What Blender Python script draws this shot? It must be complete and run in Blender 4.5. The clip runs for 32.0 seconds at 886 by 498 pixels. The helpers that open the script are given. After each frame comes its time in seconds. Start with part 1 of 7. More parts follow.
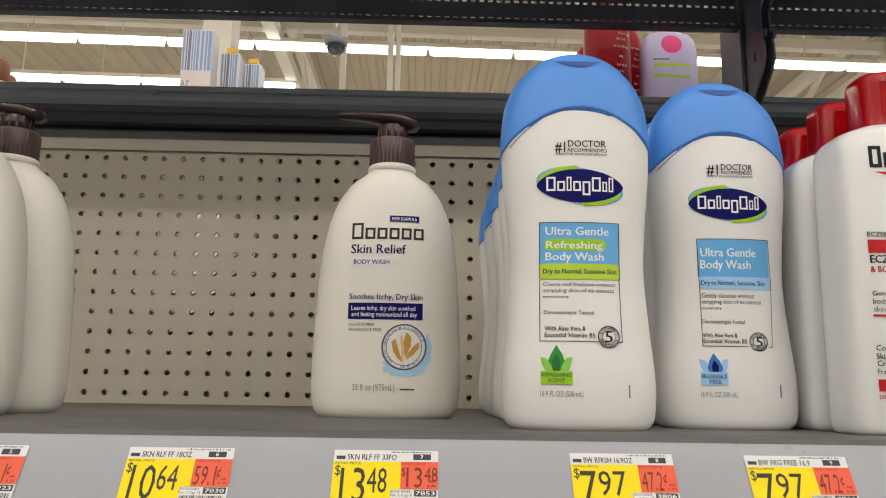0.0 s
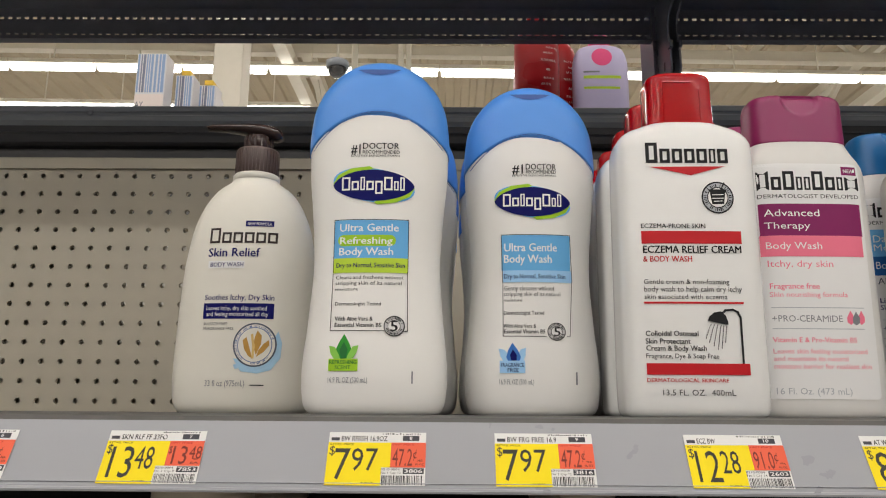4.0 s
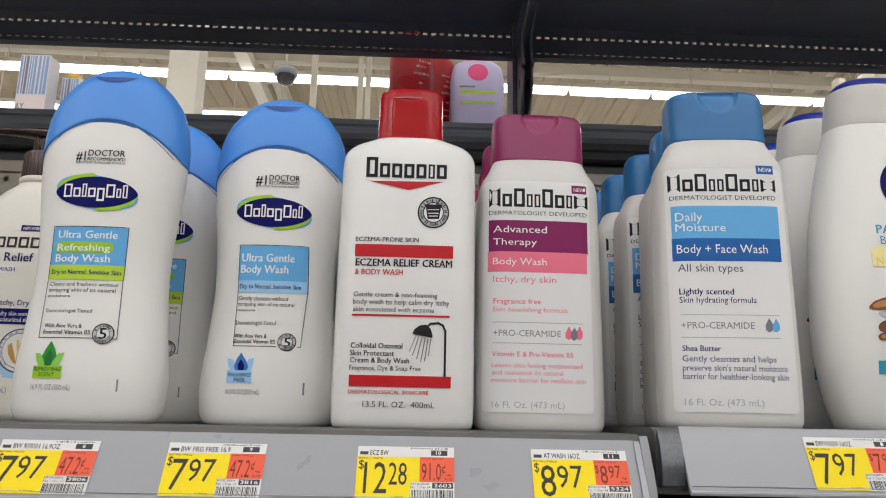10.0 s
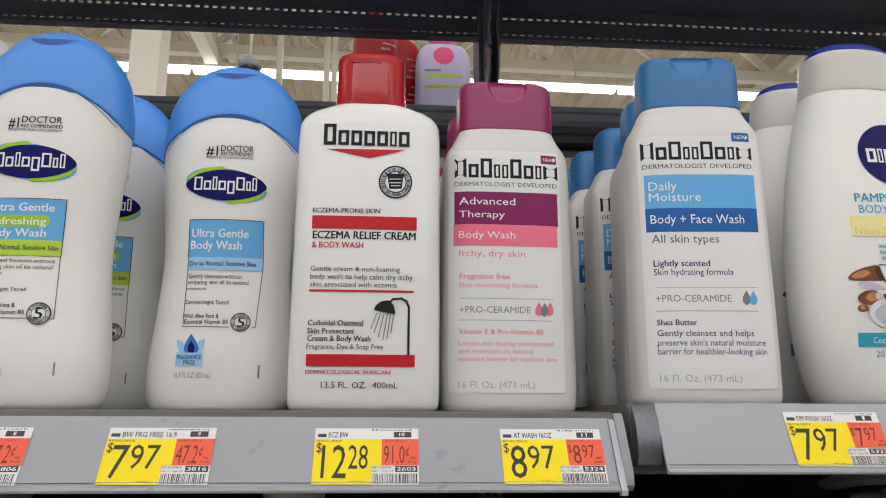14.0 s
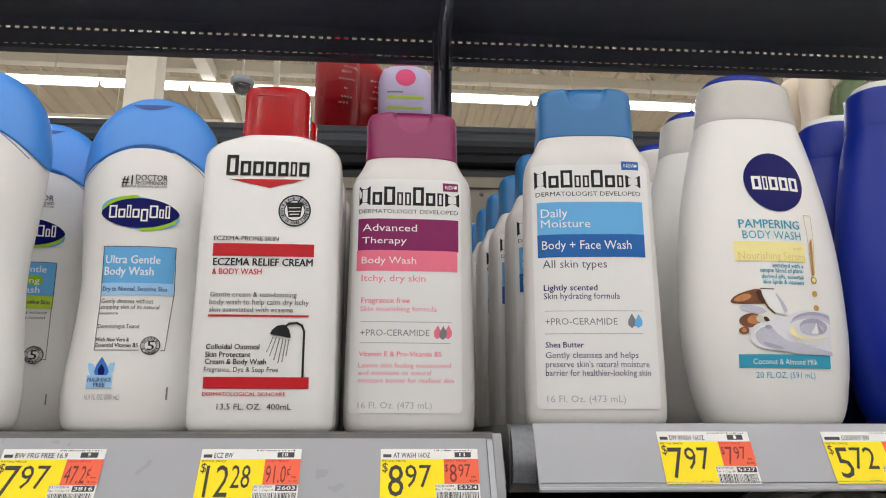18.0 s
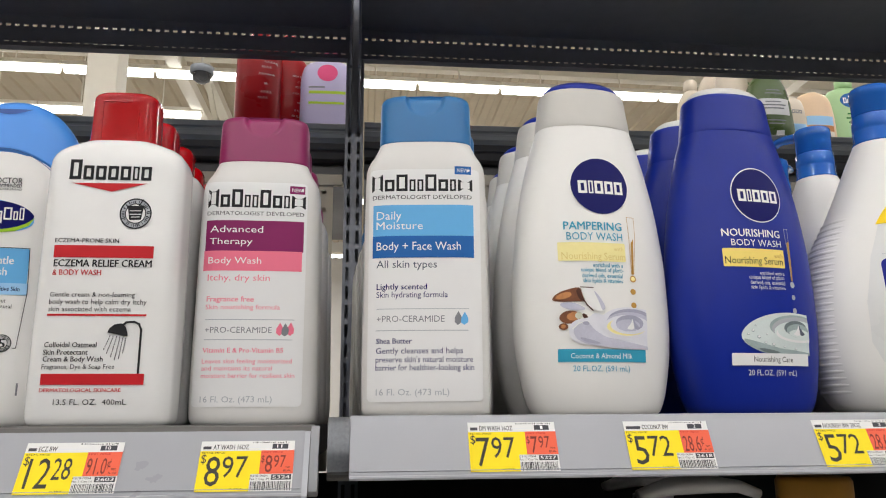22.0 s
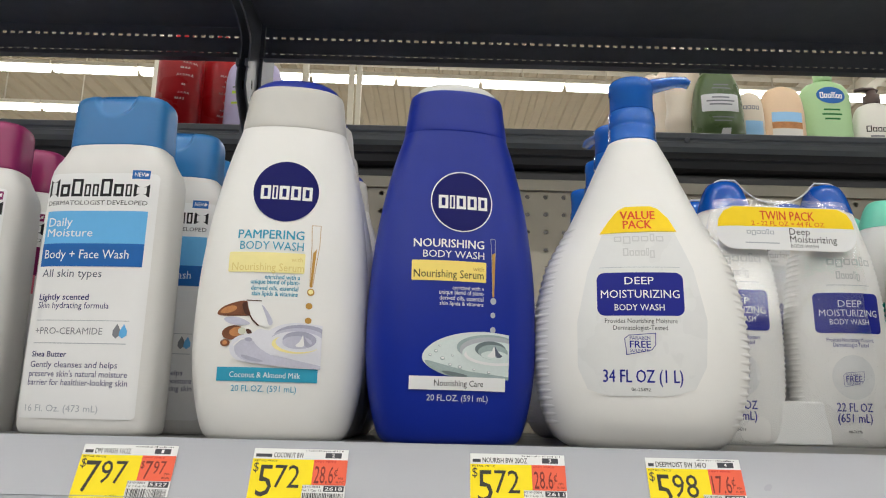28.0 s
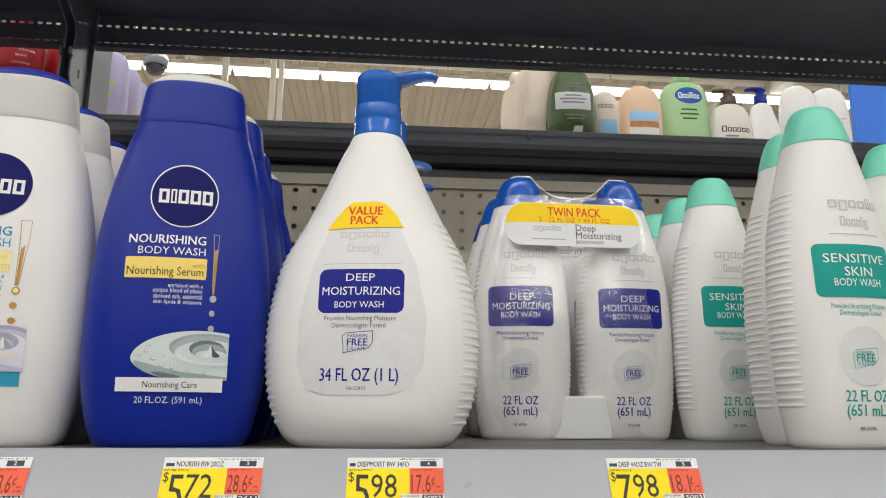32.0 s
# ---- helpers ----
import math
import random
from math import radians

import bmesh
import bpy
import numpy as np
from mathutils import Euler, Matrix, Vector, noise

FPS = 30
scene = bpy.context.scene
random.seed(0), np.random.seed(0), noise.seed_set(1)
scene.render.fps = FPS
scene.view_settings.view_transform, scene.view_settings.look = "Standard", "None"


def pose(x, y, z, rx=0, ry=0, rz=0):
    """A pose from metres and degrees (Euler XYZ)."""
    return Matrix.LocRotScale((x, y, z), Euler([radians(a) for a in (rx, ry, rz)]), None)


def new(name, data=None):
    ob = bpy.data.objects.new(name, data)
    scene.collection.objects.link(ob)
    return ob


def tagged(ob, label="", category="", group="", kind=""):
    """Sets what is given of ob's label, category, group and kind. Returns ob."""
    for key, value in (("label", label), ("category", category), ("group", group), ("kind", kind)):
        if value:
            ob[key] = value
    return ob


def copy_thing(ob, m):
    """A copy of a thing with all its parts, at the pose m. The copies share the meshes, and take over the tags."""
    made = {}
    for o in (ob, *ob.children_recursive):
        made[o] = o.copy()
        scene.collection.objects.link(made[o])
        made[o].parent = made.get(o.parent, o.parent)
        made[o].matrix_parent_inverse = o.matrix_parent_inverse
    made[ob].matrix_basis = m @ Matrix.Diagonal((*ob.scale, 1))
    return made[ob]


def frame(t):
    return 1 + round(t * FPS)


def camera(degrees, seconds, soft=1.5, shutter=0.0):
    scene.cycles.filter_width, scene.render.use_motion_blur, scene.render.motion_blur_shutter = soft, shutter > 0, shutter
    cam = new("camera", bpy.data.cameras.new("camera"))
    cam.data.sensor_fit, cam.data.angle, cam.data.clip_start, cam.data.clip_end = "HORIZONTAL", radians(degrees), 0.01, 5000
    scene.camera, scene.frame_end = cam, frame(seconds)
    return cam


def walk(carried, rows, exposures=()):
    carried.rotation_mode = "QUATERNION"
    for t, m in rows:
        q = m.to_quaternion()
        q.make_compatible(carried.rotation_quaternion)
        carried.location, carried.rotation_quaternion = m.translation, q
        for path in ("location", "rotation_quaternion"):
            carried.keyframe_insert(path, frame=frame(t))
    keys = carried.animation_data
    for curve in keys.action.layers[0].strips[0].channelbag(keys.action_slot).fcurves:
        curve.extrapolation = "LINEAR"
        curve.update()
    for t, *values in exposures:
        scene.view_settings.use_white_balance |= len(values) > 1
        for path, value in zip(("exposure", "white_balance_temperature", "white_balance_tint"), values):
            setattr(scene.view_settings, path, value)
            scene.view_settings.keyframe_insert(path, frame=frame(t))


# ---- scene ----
cam = camera(59.2, 32.0, soft=1.1)
METRES, EYE, TILT, LEAN, TURN = 1.63, 1.32, 0.0, 0.0, -1.2
ROWS = [
    (0.0, 0.0, 0.0, 0.0, -0.16, 10.39, -0.88),
    (0.5, -0.006, 0.0099, -0.0069, 0.34, 9.61, -1.31),
    (1.0, -0.006, 0.0117, -0.0058, 0.73, 9.41, -1.53),
    (1.5, 0.0081, 0.0071, -0.0043, 1.01, 10.04, -1.57),
    (2.0, 0.0485, 0.0012, -0.0043, 1.12, 11.09, -1.35),
    (2.5, 0.077, -0.0124, -0.0063, 1.17, 11.99, -1.0),
    (4.5, 0.0848, -0.015, -0.0121, 1.68, 11.7, -0.28),
    (5.0, 0.0834, -0.0155, -0.0124, 0.94, 10.78, -0.27),
    (5.5, 0.0723, 0.0296, -0.0105, -0.65, 8.95, -0.21),
    (6.0, 0.0664, 0.072, -0.0133, -2.02, 7.58, -0.19),
    (6.5, 0.0632, 0.0853, -0.0133, -2.62, 7.03, -0.19),
    (7.0, 0.0781, 0.0256, -0.0077, -1.15, 8.7, -0.4),
    (7.5, 0.0808, -0.0053, -0.0134, 0.39, 9.98, -0.64),
    (8.0, 0.0808, -0.0135, -0.0143, 1.5, 11.27, -1.04),
    (8.5, 0.101, -0.0192, -0.0112, 1.71, 12.14, -1.32),
    (9.0, 0.1399, -0.0187, -0.0091, 0.98, 12.57, -1.38),
    (9.5, 0.1696, -0.0159, -0.0087, 0.01, 12.74, -1.3),
    (10.0, 0.1793, -0.0165, -0.0105, -0.84, 12.7, -1.11),
    (10.5, 0.1834, -0.0188, -0.0135, -1.42, 12.58, -0.89),
    (11.0, 0.1774, 0.0028, -0.0104, -1.92, 12.37, -0.69),
    (11.5, 0.1663, 0.0256, -0.0107, -2.46, 12.24, -0.6),
    (12.0, 0.1625, 0.0319, -0.0122, -3.13, 11.96, -0.56),
    (12.5, 0.1631, 0.0297, -0.0189, -3.56, 11.69, -0.52),
    (13.0, 0.1666, 0.039, -0.0209, -3.87, 11.42, -0.37),
    (13.5, 0.1694, 0.027, -0.0182, -3.66, 11.73, -0.25),
    (14.0, 0.1814, 0.0012, -0.0156, -3.05, 12.46, -0.22),
    (14.5, 0.1912, -0.0106, -0.0176, -2.37, 13.08, -0.25),
    (16.5, 0.1838, 0.023, -0.0116, -2.09, 12.47, -0.06),
    (17.0, 0.1855, 0.0184, -0.0099, -2.57, 12.58, -0.01),
    (17.5, 0.2036, 0.0004, -0.0113, -2.86, 12.98, -0.0),
    (18.0, 0.2195, -0.0128, -0.0137, -2.9, 13.48, -0.04),
    (18.5, 0.2209, -0.0141, -0.0125, -2.77, 13.9, -0.04),
    (19.0, 0.223, -0.0162, -0.0138, -2.72, 14.08, -0.0),
    (19.5, 0.2315, -0.0183, -0.0153, -2.92, 14.08, 0.13),
    (20.0, 0.2318, -0.0242, -0.015, -3.16, 13.99, 0.22),
    (20.5, 0.2373, -0.028, -0.0152, -3.39, 13.85, 0.31),
    (21.0, 0.2362, -0.0351, -0.015, -3.54, 13.57, 0.37),
    (21.5, 0.2425, -0.0345, -0.0131, -3.93, 13.17, 0.37),
    (22.0, 0.2729, -0.0318, -0.0124, -4.65, 12.61, 0.43),
    (22.5, 0.3037, -0.0414, -0.0127, -5.46, 12.14, 0.33),
    (23.0, 0.3121, -0.0458, -0.0174, -6.12, 11.87, -0.07),
    (23.5, 0.3119, -0.0415, -0.0192, -6.47, 11.94, -0.64),
    (24.0, 0.3087, -0.0338, -0.0177, -6.7, 11.84, -1.12),
    (24.5, 0.3188, -0.0257, -0.0174, -6.75, 11.76, -1.33),
    (26.5, 0.3934, -0.0186, -0.0019, 0.45, 12.3, -2.34),
    (27.0, 0.3955, -0.0139, -0.0023, 1.66, 12.17, -2.25),
    (27.5, 0.4101, -0.017, -0.0003, 1.64, 12.23, -1.83),
    (28.0, 0.4295, -0.016, -0.0018, 0.89, 12.44, -1.38),
    (28.5, 0.4438, -0.0159, -0.0028, 0.2, 12.74, -0.94),
    (29.0, 0.4443, -0.0196, -0.0022, -0.04, 12.82, -0.58),
    (29.5, 0.435, -0.0212, -0.0016, 0.35, 12.75, -0.48),
    (30.0, 0.4347, -0.0195, -0.0023, 0.36, 12.57, -0.48),
    (30.5, 0.4476, -0.0173, -0.0018, -0.17, 12.39, -0.54),
    (31.0, 0.4572, -0.0164, -0.0022, -1.21, 12.32, -0.55),
    (31.5, 0.4834, -0.0114, -0.0005, -2.66, 12.24, -0.5),
    (32.0, 0.5071, -0.0112, 0.0007, -3.85, 12.25, -0.34),
]
EXPOSURE = -0.86
SHADES = [(0.0, EXPOSURE, 6660, 10), (2.5, EXPOSURE - 0.03, 6600, 10), (5.0, EXPOSURE - 0.06, 6540, 10), (6.0, EXPOSURE - 0.07, 6360, 10), (10.0, EXPOSURE - 0.06, 6230, 10), (14.5, EXPOSURE - 0.06, 6230, 10), (18.0, EXPOSURE + 0.06, 6310, 10), (24.5, EXPOSURE + 0.08, 6250, 10), (26.5, EXPOSURE + 0.05, 6260, 4), (27.4, EXPOSURE + 0.05, 6260, 5), (28.8, EXPOSURE + 0.08, 6290, 9), (32.0, EXPOSURE + 0.08, 6290, 9)]
walk(cam, [(t, pose(0, 0, EYE, TILT, LEAN, TURN) @ pose(METRES * x, METRES * y, METRES * z, 90 + pitch, roll, yaw)) for t, x, y, z, yaw, pitch, roll in ROWS], SHADES)

# ---- world and light ----
world = bpy.data.worlds.new("store_air")
world.use_nodes = True
world.node_tree.nodes["Background"].inputs[0].default_value = (0.9, 0.95, 1.0, 1)
world.node_tree.nodes["Background"].inputs[1].default_value = 0.3
scene.world = world
LAMP_Z = 6.1
# Only the 10.4 row is in view; the rest are added to light the shelf.
LAMP_ROWS = ((-18.4, 1100), (-13.0, 950), (-8.5, 800), (-4.6, 650), (-1.3, 520), (4.0, 620), (10.4, 620), (16.6, 420), (22.4, 800))


def strip_lamp(y, watts):
    """One continuous row of ceiling tubes, along x."""
    data = bpy.data.lights.new("tube_row_light", "AREA")
    data.shape, data.size, data.size_y, data.energy, data.color = "RECTANGLE", 26.0, 0.12, watts, (1.0, 0.968, 0.945)
    ob = new("tube_row_light", data)
    ob.matrix_world = pose(0.5, y, LAMP_Z - 0.075)
    return ob


for row_y, watts in LAMP_ROWS:
    strip_lamp(row_y, watts)

# ---- materials ----


def mat(name, col, rough=0.4, metal=0.0, var=0.05, scale=30.0, bump=0.0, bump_scale=200.0, coat=0.0, trans=0.0, sss=0.0, alpha=1.0, dirt=0.0, ior=1.5, rand=0.0):
    """Painted, moulded or printed surface: base colour with variation at two scales, gloss variation and fine relief."""
    m = bpy.data.materials.new(name)
    m.use_nodes = True
    nt = m.node_tree
    bsdf = nt.nodes["Principled BSDF"]
    co = nt.nodes.new("ShaderNodeTexCoord")
    big = nt.nodes.new("ShaderNodeTexNoise")
    big.inputs["Scale"].default_value, big.inputs["Detail"].default_value = scale, 4.0
    fine = nt.nodes.new("ShaderNodeTexNoise")
    fine.inputs["Scale"].default_value, fine.inputs["Detail"].default_value = scale * 9.0, 3.0
    for n in (big, fine):
        nt.links.new(co.outputs["Object"], n.inputs["Vector"])
    mix = nt.nodes.new("ShaderNodeMath")
    mix.operation = "MULTIPLY_ADD"
    mix.inputs[1].default_value, mix.inputs[2].default_value = 0.4, 0.0
    nt.links.new(fine.outputs["Fac"], mix.inputs[0])
    add = nt.nodes.new("ShaderNodeMath")
    add.operation = "MULTIPLY_ADD"
    add.inputs[1].default_value = 0.6
    nt.links.new(big.outputs["Fac"], add.inputs[0])
    nt.links.new(mix.outputs[0], add.inputs[2])
    if rand:
        info = nt.nodes.new("ShaderNodeObjectInfo")
        radd = nt.nodes.new("ShaderNodeMath")
        radd.operation = "MULTIPLY_ADD"
        radd.inputs[1].default_value = rand
        nt.links.new(info.outputs["Random"], radd.inputs[0])
        nt.links.new(add.outputs[0], radd.inputs[2])
        add = radd
    ramp = nt.nodes.new("ShaderNodeMapRange")
    ramp.inputs["From Min"].default_value, ramp.inputs["From Max"].default_value = 0.3, 0.7 + rand
    ramp.inputs["To Min"].default_value, ramp.inputs["To Max"].default_value = 1.0 - var - dirt, 1.0 + var * 0.5
    nt.links.new(add.outputs[0], ramp.inputs["Value"])
    tint = nt.nodes.new("ShaderNodeVectorMath")
    tint.operation = "SCALE"
    tint.inputs[0].default_value = col
    nt.links.new(ramp.outputs[0], tint.inputs["Scale"])
    nt.links.new(tint.outputs[0], bsdf.inputs["Base Color"])
    gloss = nt.nodes.new("ShaderNodeMapRange")
    gloss.inputs["From Min"].default_value, gloss.inputs["From Max"].default_value = 0.3, 0.7
    gloss.inputs["To Min"].default_value, gloss.inputs["To Max"].default_value = rough * 0.85, min(1.0, rough * 1.2)
    nt.links.new(big.outputs["Fac"], gloss.inputs["Value"])
    nt.links.new(gloss.outputs[0], bsdf.inputs["Roughness"])
    bsdf.inputs["Metallic"].default_value = metal
    bsdf.inputs["IOR"].default_value = ior
    bsdf.inputs["Coat Weight"].default_value = coat
    bsdf.inputs["Coat Roughness"].default_value = 0.12
    bsdf.inputs["Transmission Weight"].default_value = trans
    bsdf.inputs["Alpha"].default_value = alpha
    if sss:
        bsdf.inputs["Subsurface Weight"].default_value = sss
        bsdf.inputs["Subsurface Radius"].default_value = (0.006, 0.005, 0.004)
        bsdf.inputs["Subsurface Scale"].default_value = 1.0
    if bump:
        relief = nt.nodes.new("ShaderNodeTexNoise")
        relief.inputs["Scale"].default_value, relief.inputs["Detail"].default_value = bump_scale, 2.0
        nt.links.new(co.outputs["Object"], relief.inputs["Vector"])
        b = nt.nodes.new("ShaderNodeBump")
        b.inputs["Strength"].default_value, b.inputs["Distance"].default_value = bump, 0.002
        nt.links.new(relief.outputs["Fac"], b.inputs["Height"])
        nt.links.new(b.outputs[0], bsdf.inputs["Normal"])
    return m


def srgb(r, g, b):
    """Linear colour of an sRGB triple 0..255."""
    return tuple(((c / 255) / 12.92 if c / 255 <= 0.04045 else (((c / 255) + 0.055) / 1.055) ** 2.4) for c in (r, g, b))


def glow(name, col, strength):
    m = bpy.data.materials.new(name)
    m.use_nodes = True
    bsdf = m.node_tree.nodes["Principled BSDF"]
    bsdf.inputs["Base Color"].default_value = (*col, 1)
    bsdf.inputs["Emission Color"].default_value = (*col, 1)
    bsdf.inputs["Emission Strength"].default_value = strength
    return m


WHITE_HDPE = mat("white_bottle_plastic", (0.83, 0.82, 0.795), 0.34, var=0.02, scale=14, bump=0.03, bump_scale=60, rand=0.2)
CREAM_HDPE = mat("cream_bottle_plastic", (0.76, 0.735, 0.66), 0.36, var=0.02, scale=14, bump=0.03, bump_scale=60)
GLOSS_WHITE = mat("glossy_white_plastic", (0.80, 0.80, 0.79), 0.2, var=0.02, scale=14, bump=0.02, bump_scale=50, coat=0.4)
GREY_WHITE = mat("greyish_white_plastic", (0.70, 0.69, 0.67), 0.38, var=0.03, scale=14, bump=0.03, bump_scale=60)
IVORY_CAP = mat("ivory_white_cap_plastic", (0.60, 0.585, 0.55), 0.4, var=0.03, scale=14, bump=0.03, bump_scale=60)
SKY_CAP = mat("sky_blue_cap_plastic", srgb(74, 146, 232), 0.36, var=0.03, scale=16, bump=0.02)
# Darker cap blue for the shade in the thumb recess and rim seam.
SKY_SHADE = mat("sky_blue_recess", srgb(34, 78, 156), 0.45, var=0.03)
RED_CAP = mat("glossy_red_cap_plastic", srgb(174, 2, 12), 0.10, var=0.05, scale=18, ior=1.38)
PLUM_CAP = mat("plum_cap_plastic", srgb(142, 34, 92), 0.32, var=0.03, scale=16)
BLUE_CAP = mat("blue_cap_plastic", srgb(38, 112, 172), 0.32, var=0.03, scale=16)
NAVY_BODY = mat("royal_blue_bottle_plastic", srgb(16, 40, 144), 0.34, ior=1.36, var=0.04, scale=14, bump=0.02)
NAVY = mat("navy_print", srgb(4, 8, 94), 0.38, var=0.03, ior=1.25)
BROWN_CAP = mat("brown_pump_plastic", srgb(88, 72, 68), 0.35, var=0.04)
BROWN_DARK = mat("dark_brown_pump_plastic", srgb(56, 40, 38), 0.22, var=0.05)
CLEAR_BLUE = mat("translucent_blue_pump_plastic", srgb(52, 132, 236), 0.10, var=0.06, trans=0.45, coat=0.3, ior=1.36)
MINT_CAP = mat("mint_cap_plastic", srgb(120, 214, 188), 0.3, var=0.03)
DEEP_BLUE_CAP = mat("deep_blue_cap_plastic", srgb(14, 80, 172), 0.16, var=0.05)
SHELF_GREY = mat("grey_painted_shelf_steel", srgb(146, 148, 152), 0.38, var=0.06, scale=8, dirt=0.05, bump=0.04, bump_scale=300)
SHELF_TOP = mat("scuffed_grey_shelf_top", srgb(98, 96, 94), 0.55, var=0.16, scale=10, dirt=0.08, bump=0.05, bump_scale=300)
CHANNEL = mat("grey_plastic_price_channel", srgb(158, 160, 166), 0.32, var=0.008, scale=45, coat=0.2)
DARK_STEEL = mat("charcoal_painted_steel", srgb(114, 117, 127), 0.36, var=0.12, scale=6, bump=0.05, bump_scale=300, dirt=0.04)
# Steel with the shade of undersides and holes put into its colour.
SHADED_STEEL = mat("near_black_painted_steel", srgb(40, 40, 44), 0.42, var=0.15, scale=6, bump=0.05, bump_scale=300, dirt=0.05)
BEAM_GREY = mat("slate_grey_painted_steel", srgb(122, 127, 134), 0.42, var=0.08, scale=6, bump=0.04, bump_scale=300)
PEG = mat("beige_grey_pegboard_paint", srgb(186, 179, 162), 0.55, var=0.05, scale=5, bump=0.06, bump_scale=250)
TUBE = glow("fluorescent_tube", (1.0, 0.985, 0.95), 9.0)
DECK = mat("tan_roof_deck_paint", srgb(186, 173, 150), 0.8, var=0.08, scale=0.6)
TRUSS = mat("white_truss_paint", srgb(228, 222, 208), 0.6, var=0.05, scale=2)
FLOOR = mat("polished_store_floor", (0.70, 0.68, 0.64), 0.25, var=0.1, scale=0.8)
WALL = mat("off_white_store_wall", (0.6, 0.58, 0.54), 0.8, var=0.06, scale=0.5)

# ---- mesh helpers ----


def mesh_of(name, verts, faces, smooth=False):
    me = bpy.data.meshes.new(name)
    me.from_pydata([tuple(v) for v in verts], [], faces)
    me.update()
    if smooth:
        me.polygons.foreach_set("use_smooth", [True] * len(me.polygons))
    return me


def part(name, me, material, parent, label=""):
    """One mesh object; parent None makes it a thing of its own."""
    if isinstance(me, bmesh.types.BMesh):
        bm, me = me, bpy.data.meshes.new(name)
        bm.to_mesh(me)
        bm.free()
    ob = new(name, me)
    if material and not me.materials:
        me.materials.append(material)
    ob.parent = parent
    return tagged(ob, label)


def thing(name, m, label, category, group="", kind=""):
    ob = new(name)
    ob.empty_display_size = 0.02
    ob.matrix_world = m
    return tagged(ob, label, category, group, kind)


def box_bm(x0, y0, z0, x1, y1, z1, bevel=0.0, seg=2):
    bm = bmesh.new()
    bmesh.ops.create_cube(bm, size=1.0)
    for v in bm.verts:
        v.co = ((x0 + x1) / 2 + v.co.x * (x1 - x0), (y0 + y1) / 2 + v.co.y * (y1 - y0), (z0 + z1) / 2 + v.co.z * (z1 - z0))
    if bevel:
        bmesh.ops.bevel(bm, geom=bm.edges[:], offset=bevel, segments=seg, affect="EDGES", profile=0.5)
    return bm


def extrude_x(profile, x0, x1, closed=True):
    """A profile of (y, z) drawn out along x, with end faces."""
    n = len(profile)
    verts = [(x, y, z) for x in (x0, x1) for y, z in profile]
    faces = [(i, (i + 1) % n, n + (i + 1) % n, n + i) for i in range(n if closed else n - 1)]
    if closed:
        faces += [tuple(range(n))[::-1], tuple(range(n, 2 * n))]
    return verts, faces


def smooth_curve(keys, z):
    """Monotone cubic through rows of (z, values...)."""
    keys = np.asarray(keys, float)
    out = []
    zs = keys[:, 0]
    h = np.diff(zs)
    for c in range(1, keys.shape[1]):
        v = keys[:, c]
        d = np.diff(v) / h
        m = np.zeros(len(v))
        for i in range(1, len(v) - 1):
            if d[i - 1] * d[i] > 0:
                w1, w2 = 2 * h[i] + h[i - 1], h[i] + 2 * h[i - 1]
                m[i] = (w1 + w2) / (w1 / d[i - 1] + w2 / d[i])
        m[0], m[-1] = d[0], d[-1]
        k = int(np.clip(np.searchsorted(zs, z) - 1, 0, len(h) - 1))
        t = (min(max(z, zs[0]), zs[-1]) - zs[k]) / h[k]
        out.append((2 * t ** 3 - 3 * t ** 2 + 1) * v[k] + (t ** 3 - 2 * t ** 2 + t) * h[k] * m[k] + (-2 * t ** 3 + 3 * t ** 2) * v[k + 1] + (t ** 3 - t ** 2) * h[k] * m[k + 1])
    return out


class Form:
    """A moulded body: rows of (z, half width, half depth, squareness), standing on z = 0."""

    def __init__(self, keys):
        self.keys = keys
        self.z0, self.z1 = keys[0][0], keys[-1][0]

    def at(self, z):
        return smooth_curve(self.keys, z)

    def front(self, x, z):
        a, b, n = self.at(z)
        f = min(abs(x) / max(a, 1e-6), 0.995)
        return -b * (1 - f ** n) ** (1 / n)

    def ring(self, z, seg, grow=0.0):
        a, b, n = self.at(z)
        pts = []
        for i in range(seg):
            t = 2 * math.pi * i / seg
            c, s = math.cos(t), math.sin(t)
            r = 1.0 / ((abs(c) ** n + abs(s) ** n) ** (1 / n))
            pts.append(((a + grow) * c * r, (b + grow) * s * r, z))
        return pts

    def loft(self, name, z0=None, z1=None, rings=48, seg=88, grow=0.0, edge=None, low=None):
        """The skin between two heights; low(x, y) lets the lower rim wander."""
        z0 = self.z0 if z0 is None else z0
        z1 = self.z1 if z1 is None else z1
        verts, faces = [], []
        for r in range(rings + 1):
            v = r / rings
            v = 0.5 - 0.5 * math.cos(math.pi * v) if edge is None else v
            if low is None:
                verts += self.ring(z0 + (z1 - z0) * v, seg, grow)
            else:
                base = self.ring(0.5 * (z0 + z1), seg, 0)
                for i in range(seg):
                    zb = low(base[i][0], base[i][1])
                    z = zb + (z1 - zb) * v
                    verts.append(self.ring(z, seg, grow)[i])
        for r in range(rings):
            for i in range(seg):
                j = (i + 1) % seg
                faces.append((r * seg + i, r * seg + j, (r + 1) * seg + j, (r + 1) * seg + i))
        faces.append(tuple(range(seg))[::-1])
        faces.append(tuple(range(rings * seg, (rings + 1) * seg)))
        me = mesh_of(name, verts, faces, True)
        return me


